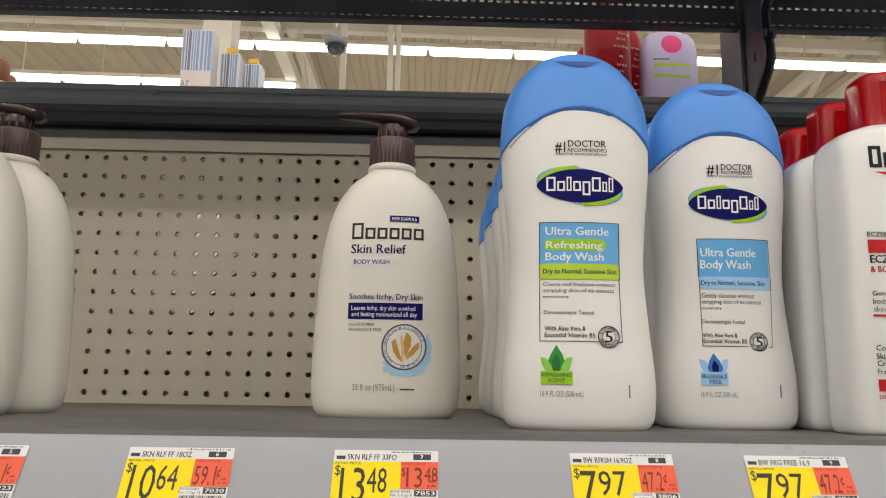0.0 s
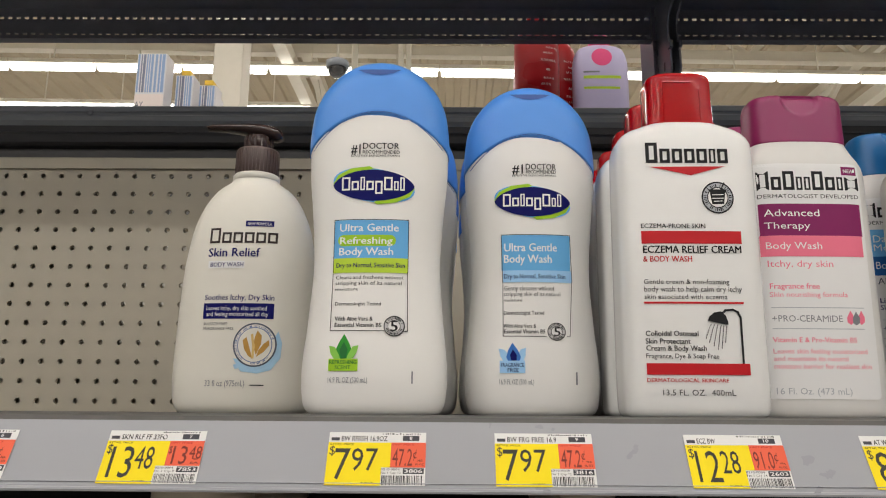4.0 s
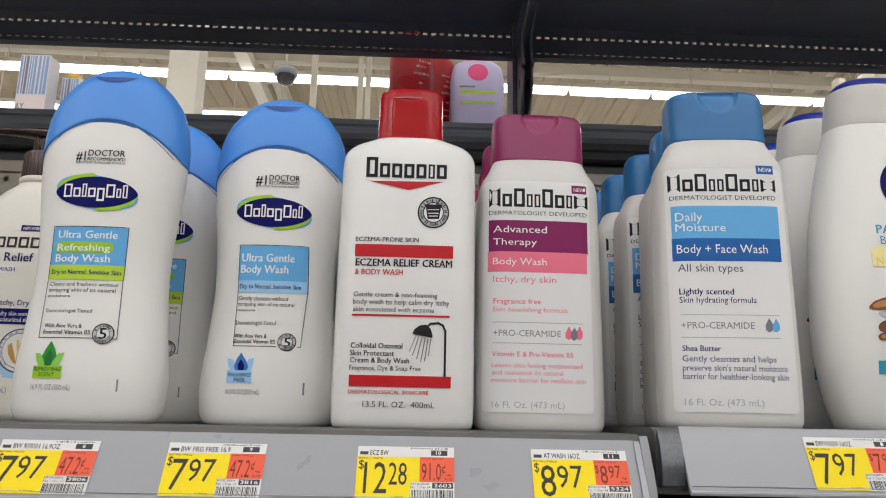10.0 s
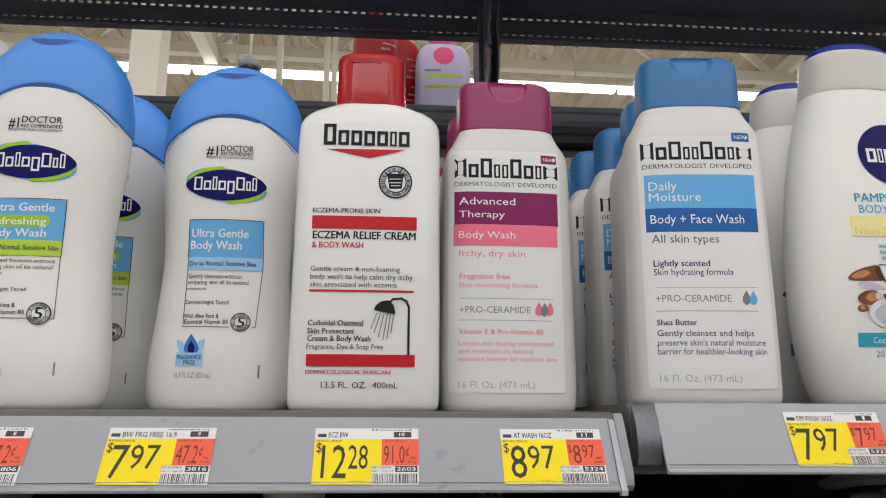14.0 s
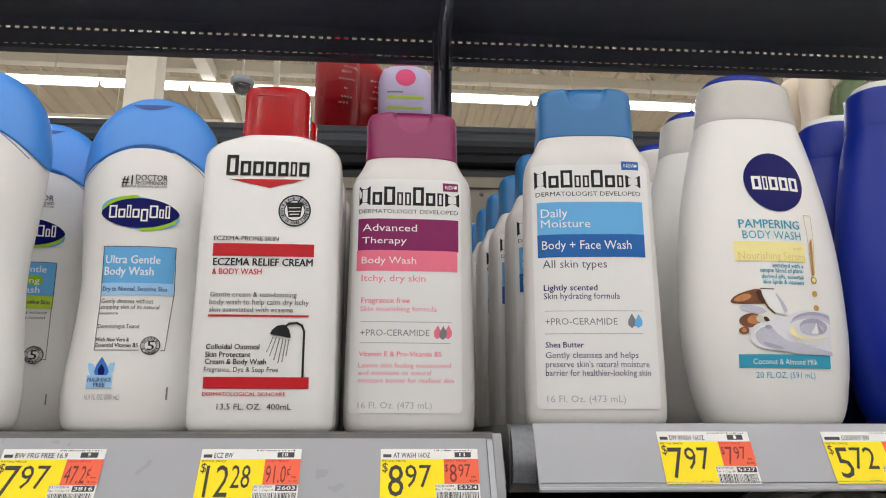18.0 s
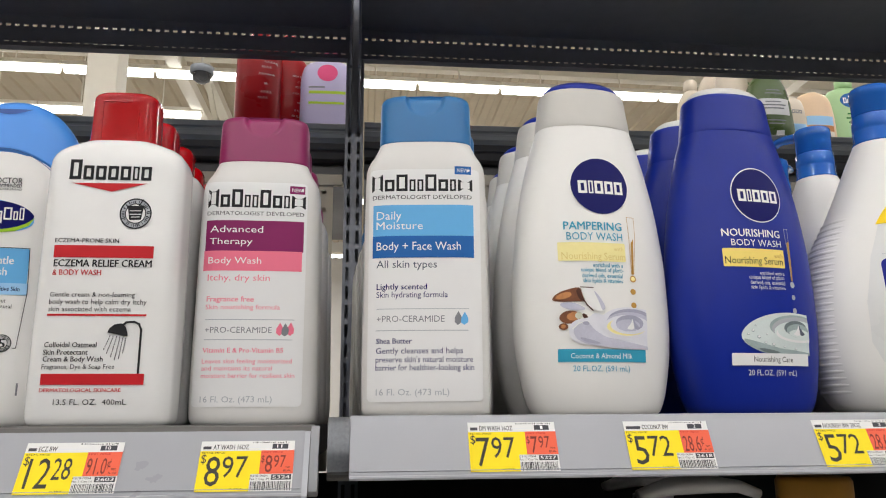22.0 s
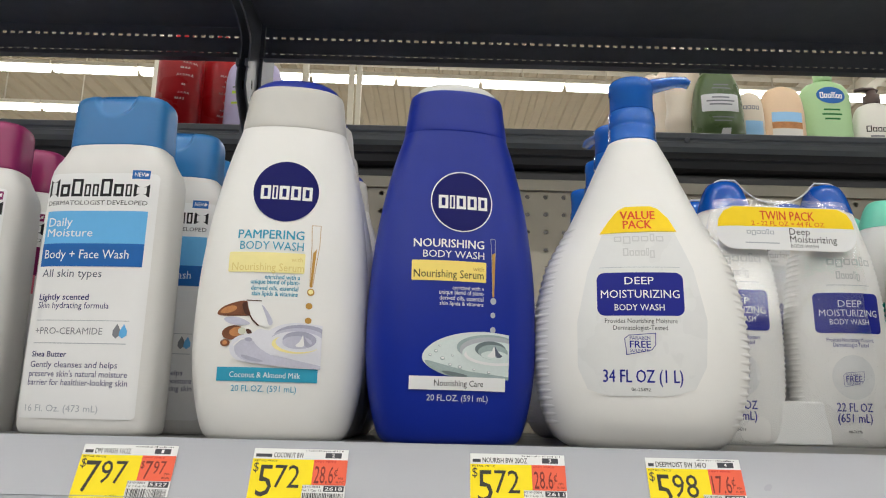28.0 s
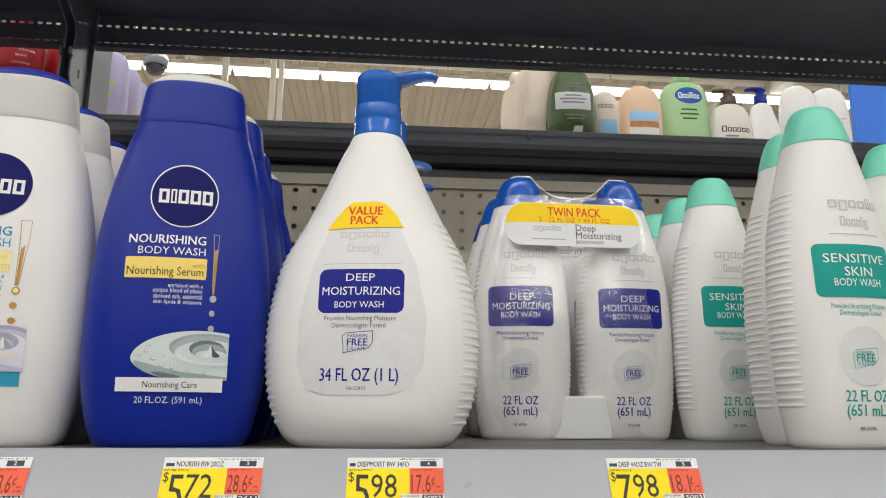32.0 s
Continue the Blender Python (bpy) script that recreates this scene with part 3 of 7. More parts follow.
class Print:
    """Flat artwork in metres (x across, z up), laid on a surface by a function that gives y.
    Large fields are parts of their own; the fine printing of one colour is one part."""

    def __init__(self, surface, lift=0.0003, shift=0.0):
        self.surface, self.lift, self.layers, self.laid, self.shift = surface, lift, {}, [], shift
        self.fields, self.writing, self.nudge = [], False, 0.0

    def add(self, pts, faces, col):
        xs, zs = [p[0] for p in pts], [p[1] for p in pts]
        x0, x1, z0, z1 = min(xs), max(xs), min(zs), max(zs)
        level = 1 + max((k for a0, a1, c0, c1, k in self.laid if a0 < x1 and a1 > x0 and c0 < z1 and c1 > z0), default=0)
        if not self.writing:
            self.laid.append((x0, x1, z0, z1, level))
        off = self.lift + level * 0.00009 + self.nudge
        if not self.writing and (max(xs) - min(xs)) * (max(zs) - min(zs)) > 1.2e-4 and col in INKS:
            v, f = [], []
            self.fields.append((col, v, f))
        else:
            v, f = self.layers.setdefault(col, ([], []))
        b = len(v)
        v += [self.surface(x - self.shift, z, off) for x, z in pts]
        f += [tuple(b + i for i in fc) for fc in faces]

    def grid(self, inside, x0, z0, x1, z1, col):
        nx, nz = max(1, int((x1 - x0) / 0.003)), max(1, int((z1 - z0) / 0.004))
        pts = [(x0 + (x1 - x0) * i / nx, z0 + (z1 - z0) * j / nz) for j in range(nz + 1) for i in range(nx + 1)]
        pts = [inside(*p) for p in pts]
        fcs = [(j * (nx + 1) + i, j * (nx + 1) + i + 1, (j + 1) * (nx + 1) + i + 1, (j + 1) * (nx + 1) + i) for j in range(nz) for i in range(nx)]
        self.add(pts, fcs, col)

    def rect(self, x0, z0, x1, z1, col):
        self.grid(lambda x, z: (x, z), x0, z0, x1, z1, col)

    def round(self, x0, z0, x1, z1, col, r):
        """A rectangle with rounded corners."""
        cx, cz, hx, hz = (x0 + x1) / 2, (z0 + z1) / 2, (x1 - x0) / 2, (z1 - z0) / 2
        r = min(r, hx, hz)
        rim = []
        for sx, sz, a0 in ((1, 1, 0), (-1, 1, 90), (-1, -1, 180), (1, -1, 270)):
            for k in range(7):
                t = radians(a0 + 15 * k)
                rim.append((cx + sx * (hx - r) + r * math.cos(t), cz + sz * (hz - r) + r * math.sin(t)))
        self.fan(rim, col)

    def fan(self, rim, col):
        """A convex or gently bent outline, filled with rings so that it follows the surface."""
        cx, cz = sum(p[0] for p in rim) / len(rim), sum(p[1] for p in rim) / len(rim)
        dense = []
        for a, b in zip(rim, rim[1:] + rim[:1]):
            n = max(1, int(math.dist(a, b) / 0.002))
            dense += [(a[0] + (b[0] - a[0]) * k / n, a[1] + (b[1] - a[1]) * k / n) for k in range(n)]
        size = max(math.dist(p, (cx, cz)) for p in dense)
        rings = max(1, int(size / 0.0025))
        n = len(dense)
        pts = [(cx, cz)]
        for r in range(1, rings + 1):
            pts += [(cx + (p[0] - cx) * r / rings, cz + (p[1] - cz) * r / rings) for p in dense]
        fcs = [(0, 1 + i, 1 + (i + 1) % n) for i in range(n)]
        for r in range(rings - 1):
            o = 1 + r * n
            fcs += [(o + i, o + n + i, o + n + (i + 1) % n, o + (i + 1) % n) for i in range(n)]
        self.add(pts, fcs, col)

    def ellipse(self, x0, z0, x1, z1, col, tilt=0.0):
        cx, cz, hx, hz = (x0 + x1) / 2, (z0 + z1) / 2, (x1 - x0) / 2, (z1 - z0) / 2
        c, s = math.cos(radians(tilt)), math.sin(radians(tilt))
        rim = []
        for k in range(40):
            u, w = hx * math.cos(k * math.pi / 20), hz * math.sin(k * math.pi / 20)
            rim.append((cx + u * c - w * s, cz + u * s + w * c))
        self.fan(rim, col)

    def lens(self, cx, cz, hx, hz, col, tilt=0.0):
        """A pointed oval."""
        c, s = math.cos(radians(tilt)), math.sin(radians(tilt))
        rim = []
        for k in range(48):
            t = k * math.pi / 24
            u, w = hx * math.cos(t), hz * math.copysign(abs(math.sin(t)) ** 1.25, math.sin(t))
            rim.append((cx + u * c - w * s, cz + u * s + w * c))
        self.fan(rim, col)

    def poly(self, pts, col):
        self.fan(list(pts), col)

    def line(self, pts, width, col):
        for a, b in zip(pts, pts[1:]):
            d = math.dist(a, b)
            n = max(1, int(d / 0.004))
            ux, uz = (b[0] - a[0]) / d * width / 2, (b[1] - a[1]) / d * width / 2
            a2, b2 = (a[0] - ux, a[1] - uz), (b[0] + ux, b[1] + uz)
            row = []
            for k in range(n + 1):
                x, z = a2[0] + (b2[0] - a2[0]) * k / n, a2[1] + (b2[1] - a2[1]) * k / n
                row += [(x - uz, z + ux), (x + uz, z - ux)]
            self.add(row, [(2 * k, 2 * k + 1, 2 * k + 3, 2 * k + 2) for k in range(n)], col)

    def text(self, body, x, z, width, height, col, bold=0):
        """One line of writing; x, z: left end of the base line; width and capital height."""
        pts, fcs, lo, hi = glyph_mesh(body, bold)
        sx, sz = width / max(hi - lo, 1e-6), height / CAP_H
        copies, step = (1, 2, 3)[bold], (0.0, 0.030, 0.028)[bold]
        sx *= (hi - lo) / (hi - lo + step * (copies - 1))
        self.writing = True
        for k in range(copies):
            self.nudge = k * 0.00001
            self.add([(x + (p[0] - lo + step * k) * sx, z + (p[1] + step * 0.4 * (k - 0.5 * (copies - 1))) * sz) for p in pts], fcs, col)
        self.nudge = 0.0
        self.writing = False

    def hollow(self, x0, z0, x1, z1, stroke, col):
        """The outline of a plain rectangle, drawn with a stroke."""
        pts = [(x0, z0), (x1, z0), (x1, z1), (x0, z1), (x0 + stroke, z0 + stroke), (x1 - stroke, z0 + stroke), (x1 - stroke, z1 - stroke), (x0 + stroke, z1 - stroke)]
        self.add(pts, [(i, (i + 1) % 4, 4 + (i + 1) % 4, 4 + i) for i in range(4)], col)

    def blocks(self, x0, z0, x1, z1, col, pattern, weight=0.15):
        """A mark that is not lettered: a row of plain hollow rectangles, tall, low or hanging."""
        wide = {"T": 1.15, "x": 1.0, "l": 0.62, "i": 0.62, "p": 1.0, "w": 1.5}
        total = sum(wide[c] + 0.20 for c in pattern) - 0.20
        unit = (x1 - x0) / total
        drop = (z1 - z0) * 0.22 if "p" in pattern else 0.0
        x, base = x0, z0 + drop
        stroke = (z1 - base) * weight
        self.writing = True
        for c in pattern:
            w = wide[c] * unit
            top = z1 if c in "Tl" else base + (z1 - base) * 0.70
            self.hollow(x, z0 if c == "p" else base, x + w, top, min(stroke, w * 0.30), col)
            x += w + 0.20 * unit
        self.writing = False

    def ring_marks(self, cx, cz, r, tall, col, spans, seed=1):
        """Fine writing round a circle, too small to read: short upright bars; spans in degrees."""
        rnd = random.Random(seed)
        self.writing = True
        for a0, a1 in spans:
            a = a0
            while a < a1:
                step = math.degrees(tall * 0.62 / r)
                if rnd.random() > 0.14:
                    c, q = math.cos(radians(a)), math.sin(radians(a))
                    hgt, half = tall * 0.5 * rnd.choice((1.0, 1.0, 0.8)), tall * rnd.choice((0.10, 0.16, 0.22))
                    pts = [(cx + c * (r + i) - q * j, cz + q * (r + i) + c * j) for i, j in ((-hgt, -half), (hgt, -half), (hgt, half), (-hgt, half))]
                    self.add(pts, [(0, 1, 2, 3)], col)
                a += step
        self.writing = False

    def bowl(self, cx, cz, hx, hz, col, edge):
        """An oval cut off straight at x = edge."""
        self.fan([(min(cx + hx * math.cos(k * math.pi / 24), edge), cz + hz * math.sin(k * math.pi / 24)) for k in range(48)], col)

    def done(self, parent, field="label_panel"):
        for col, v, f in self.fields:
            part(field, mesh_of(field, v, f), INKS[col], parent, INKS[col].name.replace("_", " "))
        for col, (v, f) in self.layers.items():
            tagged(part("printing", mesh_of("printing", v, f), INKS[col], parent, "fine " + INKS[col].name.replace("_", " ")), kind="stuff")


def on_form(form):
    return lambda x, z, off: (x, form.front(x, z) - off, z)


def arch(z_mid, z_side, a):
    return lambda x, y: z_mid - (z_mid - z_side) * min(1.0, abs(x) / a) ** 2


def sweep(name, path, seg=16):
    """A bent tube: rows of (x, y, z, half width, half height), rings square to the path in the x-z plane."""
    verts, faces = [], []
    n = len(path)
    for k, (x, y, z, w, hh) in enumerate(path):
        a, b = path[max(0, k - 1)], path[min(n - 1, k + 1)]
        t = Vector((b[0] - a[0], b[1] - a[1], b[2] - a[2])).normalized()
        side = t.cross(Vector((0, 0, 1)))
        side = side.normalized() if side.length > 1e-4 else Vector((0, 1, 0))
        up = side.cross(t)
        for i in range(seg):
            u = 2 * math.pi * i / seg
            verts.append(Vector((x, y, z)) + side * (w * math.cos(u)) + up * (hh * math.sin(u)))
    for k in range(n - 1):
        faces += [(k * seg + i, k * seg + (i + 1) % seg, (k + 1) * seg + (i + 1) % seg, (k + 1) * seg + i) for i in range(seg)]
    faces += [tuple(range(seg))[::-1], tuple(range((n - 1) * seg, n * seg))]
    return mesh_of(name, verts, faces, True)


# ---- bottles of the shelf ----


def cream_pump_bottle(m, printed=True):
    """Wide cream lotion bottle with a brown pump."""
    root = thing("pump_bottle", m, "cream plastic body wash bottle with dark brown pump on the shelf", "bottle", "cream pump bottles")
    form = Form([(0, 0.050, 0.026, 2.6), (0.003, 0.0535, 0.029, 2.6), (0.010, 0.0562, 0.031, 2.6), (0.03, 0.0578, 0.0325, 2.5), (0.06, 0.0570, 0.0325, 2.5), (0.112, 0.0545, 0.032, 2.4), (0.148, 0.0492, 0.0300, 2.35), (0.170, 0.0412, 0.0272, 2.25), (0.1845, 0.0310, 0.0232, 2.1), (0.1935, 0.0195, 0.0185, 2.0), (0.1965, 0.0180, 0.0180, 2.0)])
    part("body", form.loft("body"), CREAM_HDPE, root)
    part("neck", lathe("neck", [(0.0185, 0.1935), (0.0198, 0.1950), (0.0198, 0.1980), (0.0185, 0.1995)]), CREAM_HDPE, root)
    collar = part("collar", lathe("collar", [(0.0172, 0.1985), (0.0180, 0.1990), (0.0180, 0.2205), (0.0172, 0.2220), (0.0120, 0.2223), (0.0118, 0.2223)], 48), BROWN_CAP, root, "matt brown ribbed pump collar")
    for k in range(36):
        t = 2 * math.pi * k / 36
        b = box_bm(-0.0005, -0.0004, 0.2000, 0.0005, 0.0004, 0.2195)
        bmesh.ops.transform(b, matrix=Matrix.Rotation(t, 4, "Z") @ Matrix.Translation((0.0181, 0, 0)), verts=b.verts)
        if k == 0:
            rib = bpy.data.meshes.new("rib")
            whole = bmesh.new()
        tmp = bpy.data.meshes.new("rib_tmp")
        b.to_mesh(tmp)
        b.free()
        whole.from_mesh(tmp)
        bpy.data.meshes.remove(tmp)
    whole.to_mesh(rib)
    whole.free()
    part("ribs", rib, BROWN_CAP, collar)
    part("stem", lathe("stem", [(0.0118, 0.2220), (0.0118, 0.2345), (0.0105, 0.2350)], 32), BROWN_DARK, root, "glossy dark brown pump stem")
    for k in range(14):
        t = 2 * math.pi * k / 14
        b = box_bm(-0.0011, -0.0006, 0.2225, 0.0011, 0.0006, 0.2335, 0.0003, 1)
        bmesh.ops.transform(b, matrix=Matrix.Rotation(t, 4, "Z") @ Matrix.Translation((0, 0.0120, 0)), verts=b.verts)
        part("stem_rib", b, BROWN_DARK, root)
    head = [(0.0190, 0, 0.2335, 0.0072, 0.0034), (0.0172, 0, 0.2362, 0.0110, 0.0054), (0.0065, 0, 0.2396, 0.0126, 0.0062), (-0.008, 0, 0.2416, 0.0114, 0.0050), (-0.020, 0, 0.2428, 0.0088, 0.0039), (-0.032, 0, 0.2436, 0.0066, 0.0032), (-0.0420, 0, 0.2438, 0.0055, 0.0027), (-0.0452, 0, 0.2430, 0.0046, 0.0022)]
    part("pump_head", sweep("pump_head", head), BROWN_DARK, root, "glossy dark brown pump head with long spout")
    if printed:
        f = Print(on_form(form))
        art_cream_pump(f)
        f.done(root)
    return root


CURVY = Form([(0, 0.0385, 0.0215, 2.7), (0.002, 0.0415, 0.0238, 2.7), (0.008, 0.0440, 0.0255, 2.7), (0.024, 0.0452, 0.0265, 2.6), (0.058, 0.0424, 0.0250, 2.5), (0.093, 0.0402, 0.0240, 2.45), (0.121, 0.0418, 0.0245, 2.45), (0.157, 0.0449, 0.0255, 2.5), (0.171, 0.0452, 0.0254, 2.5), (0.192, 0.0434, 0.0240, 2.45), (0.205, 0.0392, 0.0222, 2.4), (0.2135, 0.0337, 0.0205, 2.35), (0.2212, 0.0265, 0.0175, 2.3), (0.2262, 0.0190, 0.0140, 2.2), (0.2292, 0.0110, 0.009, 2.1), (0.2305, 0.002, 0.002, 2.0)])


def curvy_bottle(m, art, label, group):
    """White hourglass bottle under a domed sky-blue cap with an arched rim."""
    root = thing("body_wash_bottle", m, label, "bottle", group)
    part("body", CURVY.loft("body", z1=0.197), WHITE_HDPE, root)
    cap = part("cap", CURVY.loft("cap", z0=0.160, z1=0.2305, rings=28, grow=0.0007, edge=0, low=arch(0.1888, 0.1620, 0.0452)), SKY_CAP, root, "domed matt sky-blue cap")
    f = Print(lambda x, z, off: (x, CURVY.front(x, z) - 0.0008 - off, z))
    # Flat dark patch on the cap, shade of the thumb recess as colour.
    f.poly([(-0.0145, 0.2212), (-0.008, 0.2206), (0, 0.2204), (0.008, 0.2206), (0.0145, 0.2212), (0.010, 0.2182), (0.005, 0.2164), (0, 0.2158), (-0.005, 0.2164), (-0.010, 0.2182)], "cut")
    v, fc = f.layers["cut"]
    part("thumb_recess", mesh_of("thumb_recess", v, fc, True), SKY_SHADE, cap)
    f = Print(lambda x, z, off: (x, CURVY.front(x, z) - 0.0002 - off, z))
    rim = arch(0.1888, 0.1620, 0.0452)
    f.line([(0.0415 * k / 14, rim(0.0415 * k / 14, 0) - 0.0002) for k in range(-14, 15)], 0.0005, "seam")
    v, fc = f.layers["seam"]
    part("cap_seam", mesh_of("cap_seam", v, fc, True), SKY_SHADE, cap)
    f = Print(on_form(CURVY))
    art(f)
    f.done(root)
    return root


def tilted_logo(f, x0, z0, x1, z1):
    """Oval mark: a navy pointed oval over a green and a blue one."""
    cx, cz, hx, hz = (x0 + x1) / 2, (z0 + z1) / 2, (x1 - x0) / 2, (z1 - z0) / 2
    f.ellipse(cx - hx * 0.985, cz - hz * 0.86, cx + hx * 0.985, cz + hz * 0.86, "skyblue", -9)
    f.poly([(cx - hx * 0.98, cz + hz * 0.10), (cx - hx * 0.86, cz + hz * 0.55), (cx - hx * 0.55, cz + hz * 0.87), (cx - hx * 0.1, cz + hz * 0.98), (cx - hx * 0.0, cz + hz * 0.86), (cx - hx * 0.5, cz + hz * 0.52)], "limedeep")
    f.poly([(cx + hx * 0.98, cz - hz * 0.10), (cx + hx * 0.86, cz - hz * 0.55), (cx + hx * 0.55, cz - hz * 0.87), (cx + hx * 0.1, cz - hz * 0.98), (cx + hx * 0.0, cz - hz * 0.86), (cx + hx * 0.5, cz - hz * 0.52)], "limedeep")
    f.lens(cx, cz, hx * 0.97, hz * 0.80, "navy", -1)
    f.blocks(cx - hx * 0.76, cz - hz * 0.45, cx + hx * 0.74, cz + hz * 0.42, "white", "TxlxpTil", 0.13)


def art_refreshing(f):
    tilted_logo(f, -0.0275, 0.1275, 0.0250, 0.1525)
    f.text("#1", -0.0160, 0.1604, 0.0060, 0.0064, "ink", 1)
    f.text("DOCTOR", -0.0085, 0.1637, 0.0228, 0.0040, "ink", 1)
    f.text("RECOMMENDED", -0.0086, 0.1606, 0.0234, 0.0021, "ink", 1)
    f.text("SENSITIVE SKINCARE BRAND", -0.0159, 0.1585, 0.0308, 0.0014, "ink")
    f.round(-0.0250, 0.0937, 0.0209, 0.1179, "skyblue", 0.001)
    f.rect(-0.0251, 0.0848, 0.0208, 0.0940, "lime")
    f.line([(-0.0251, 0.0844), (-0.0254, 0.0493), (0.0075, 0.0493)], .0004, "ink")
    f.line([(0.0206, 0.0852), (0.0213, 0.0492), (0.0191, 0.0491)], .0004, "ink")
    f.line([(-0.0251, 0.0852), (-0.0251, 0.1181), (0.0210, 0.1181), (0.0209, 0.0852)], .0004, "ink")
    f.text("Ultra Gentle", -0.0217, 0.1108, 0.0367, 0.0047, "white", 1)
    f.round(-0.0227, 0.1015, 0.0133, 0.1085, "limedeep", 0.0035)
    f.text("Refreshing", -0.0214, 0.1028, 0.0327, 0.0043, "white", 1)
    f.text("Body Wash", -0.0218, 0.0959, 0.0336, 0.0046, "white", 1)
    f.text("Dry to Normal, Sensitive Skin", -0.0232, 0.0881, 0.0423, 0.0029, "navy", 1)
    f.text("Cleans and freshens without", -0.0232, 0.0809, 0.0415, 0.0023, "ink")
    f.text("stripping skin of its natural", -0.0233, 0.0773, 0.0405, 0.0023, "ink")
    f.text("moisture", -0.0233, 0.0738, 0.0142, 0.0019, "ink")
    f.text("Dermatologist Tested", -0.0230, 0.0646, 0.0280, 0.0022, "ink")
    f.text("With Aloe Vera &", -0.0228, 0.0553, 0.0231, 0.0026, "ink", 1)
    f.text("Essential Vitamin B5", -0.0228, 0.0515, 0.0285, 0.0025, "ink", 1)
    f.ellipse(0.0070, 0.0459, 0.0198, 0.0583, "ink")
    f.ellipse(0.0076, 0.0465, 0.0191, 0.0576, "ghost")
    f.ellipse(0.0095, 0.0484, 0.0172, 0.0557, "ink")
    f.ellipse(0.0098, 0.0487, 0.0169, 0.0554, "paper")
    f.ring_marks(0.0134, 0.0521, 0.00475, 0.0014, "ink", ((20, 160), (200, 340)), 2)
    f.text("5", 0.0111, 0.0490, 0.0045, 0.0064, "ink", 1)
    f.poly([(-0.0165, 0.0473), (-0.0133, 0.0420), (-0.0118, 0.0379), (-0.0138, 0.0332), (-0.0166, 0.0316), (-0.0195, 0.0331), (-0.0214, 0.0377), (-0.0197, 0.0419)], "leaf")
    f.poly([(-0.0165, 0.0425), (-0.0140, 0.0379), (-0.0150, 0.0331), (-0.0166, 0.0322), (-0.0182, 0.0331), (-0.0191, 0.0378)], "leafdark")
    f.poly([(-0.0255, 0.0402), (-0.0220, 0.0396), (-0.0195, 0.0353), (-0.0182, 0.0315), (-0.0227, 0.0327), (-0.0245, 0.0358)], "leaflight")
    f.poly([(-0.0076, 0.0405), (-0.0111, 0.0398), (-0.0137, 0.0354), (-0.0151, 0.0316), (-0.0106, 0.0329), (-0.0087, 0.0361)], "leaflight")
    f.rect(-0.0255, 0.0253, -0.0078, 0.0325, "limedeep")
    f.text("REFRESHING", -0.0249, 0.0294, 0.0165, 0.0022, "leafdark", 1)
    f.text("SCENT", -0.0215, 0.0263, 0.0095, 0.0022, "leafdark", 1)
    f.text("16.9 FL OZ (500 mL)", -0.0256, 0.0185, 0.0237, 0.0031, "grey")
    f.rect(0.0241, 0.0182, 0.0250, 0.0253, "grey")


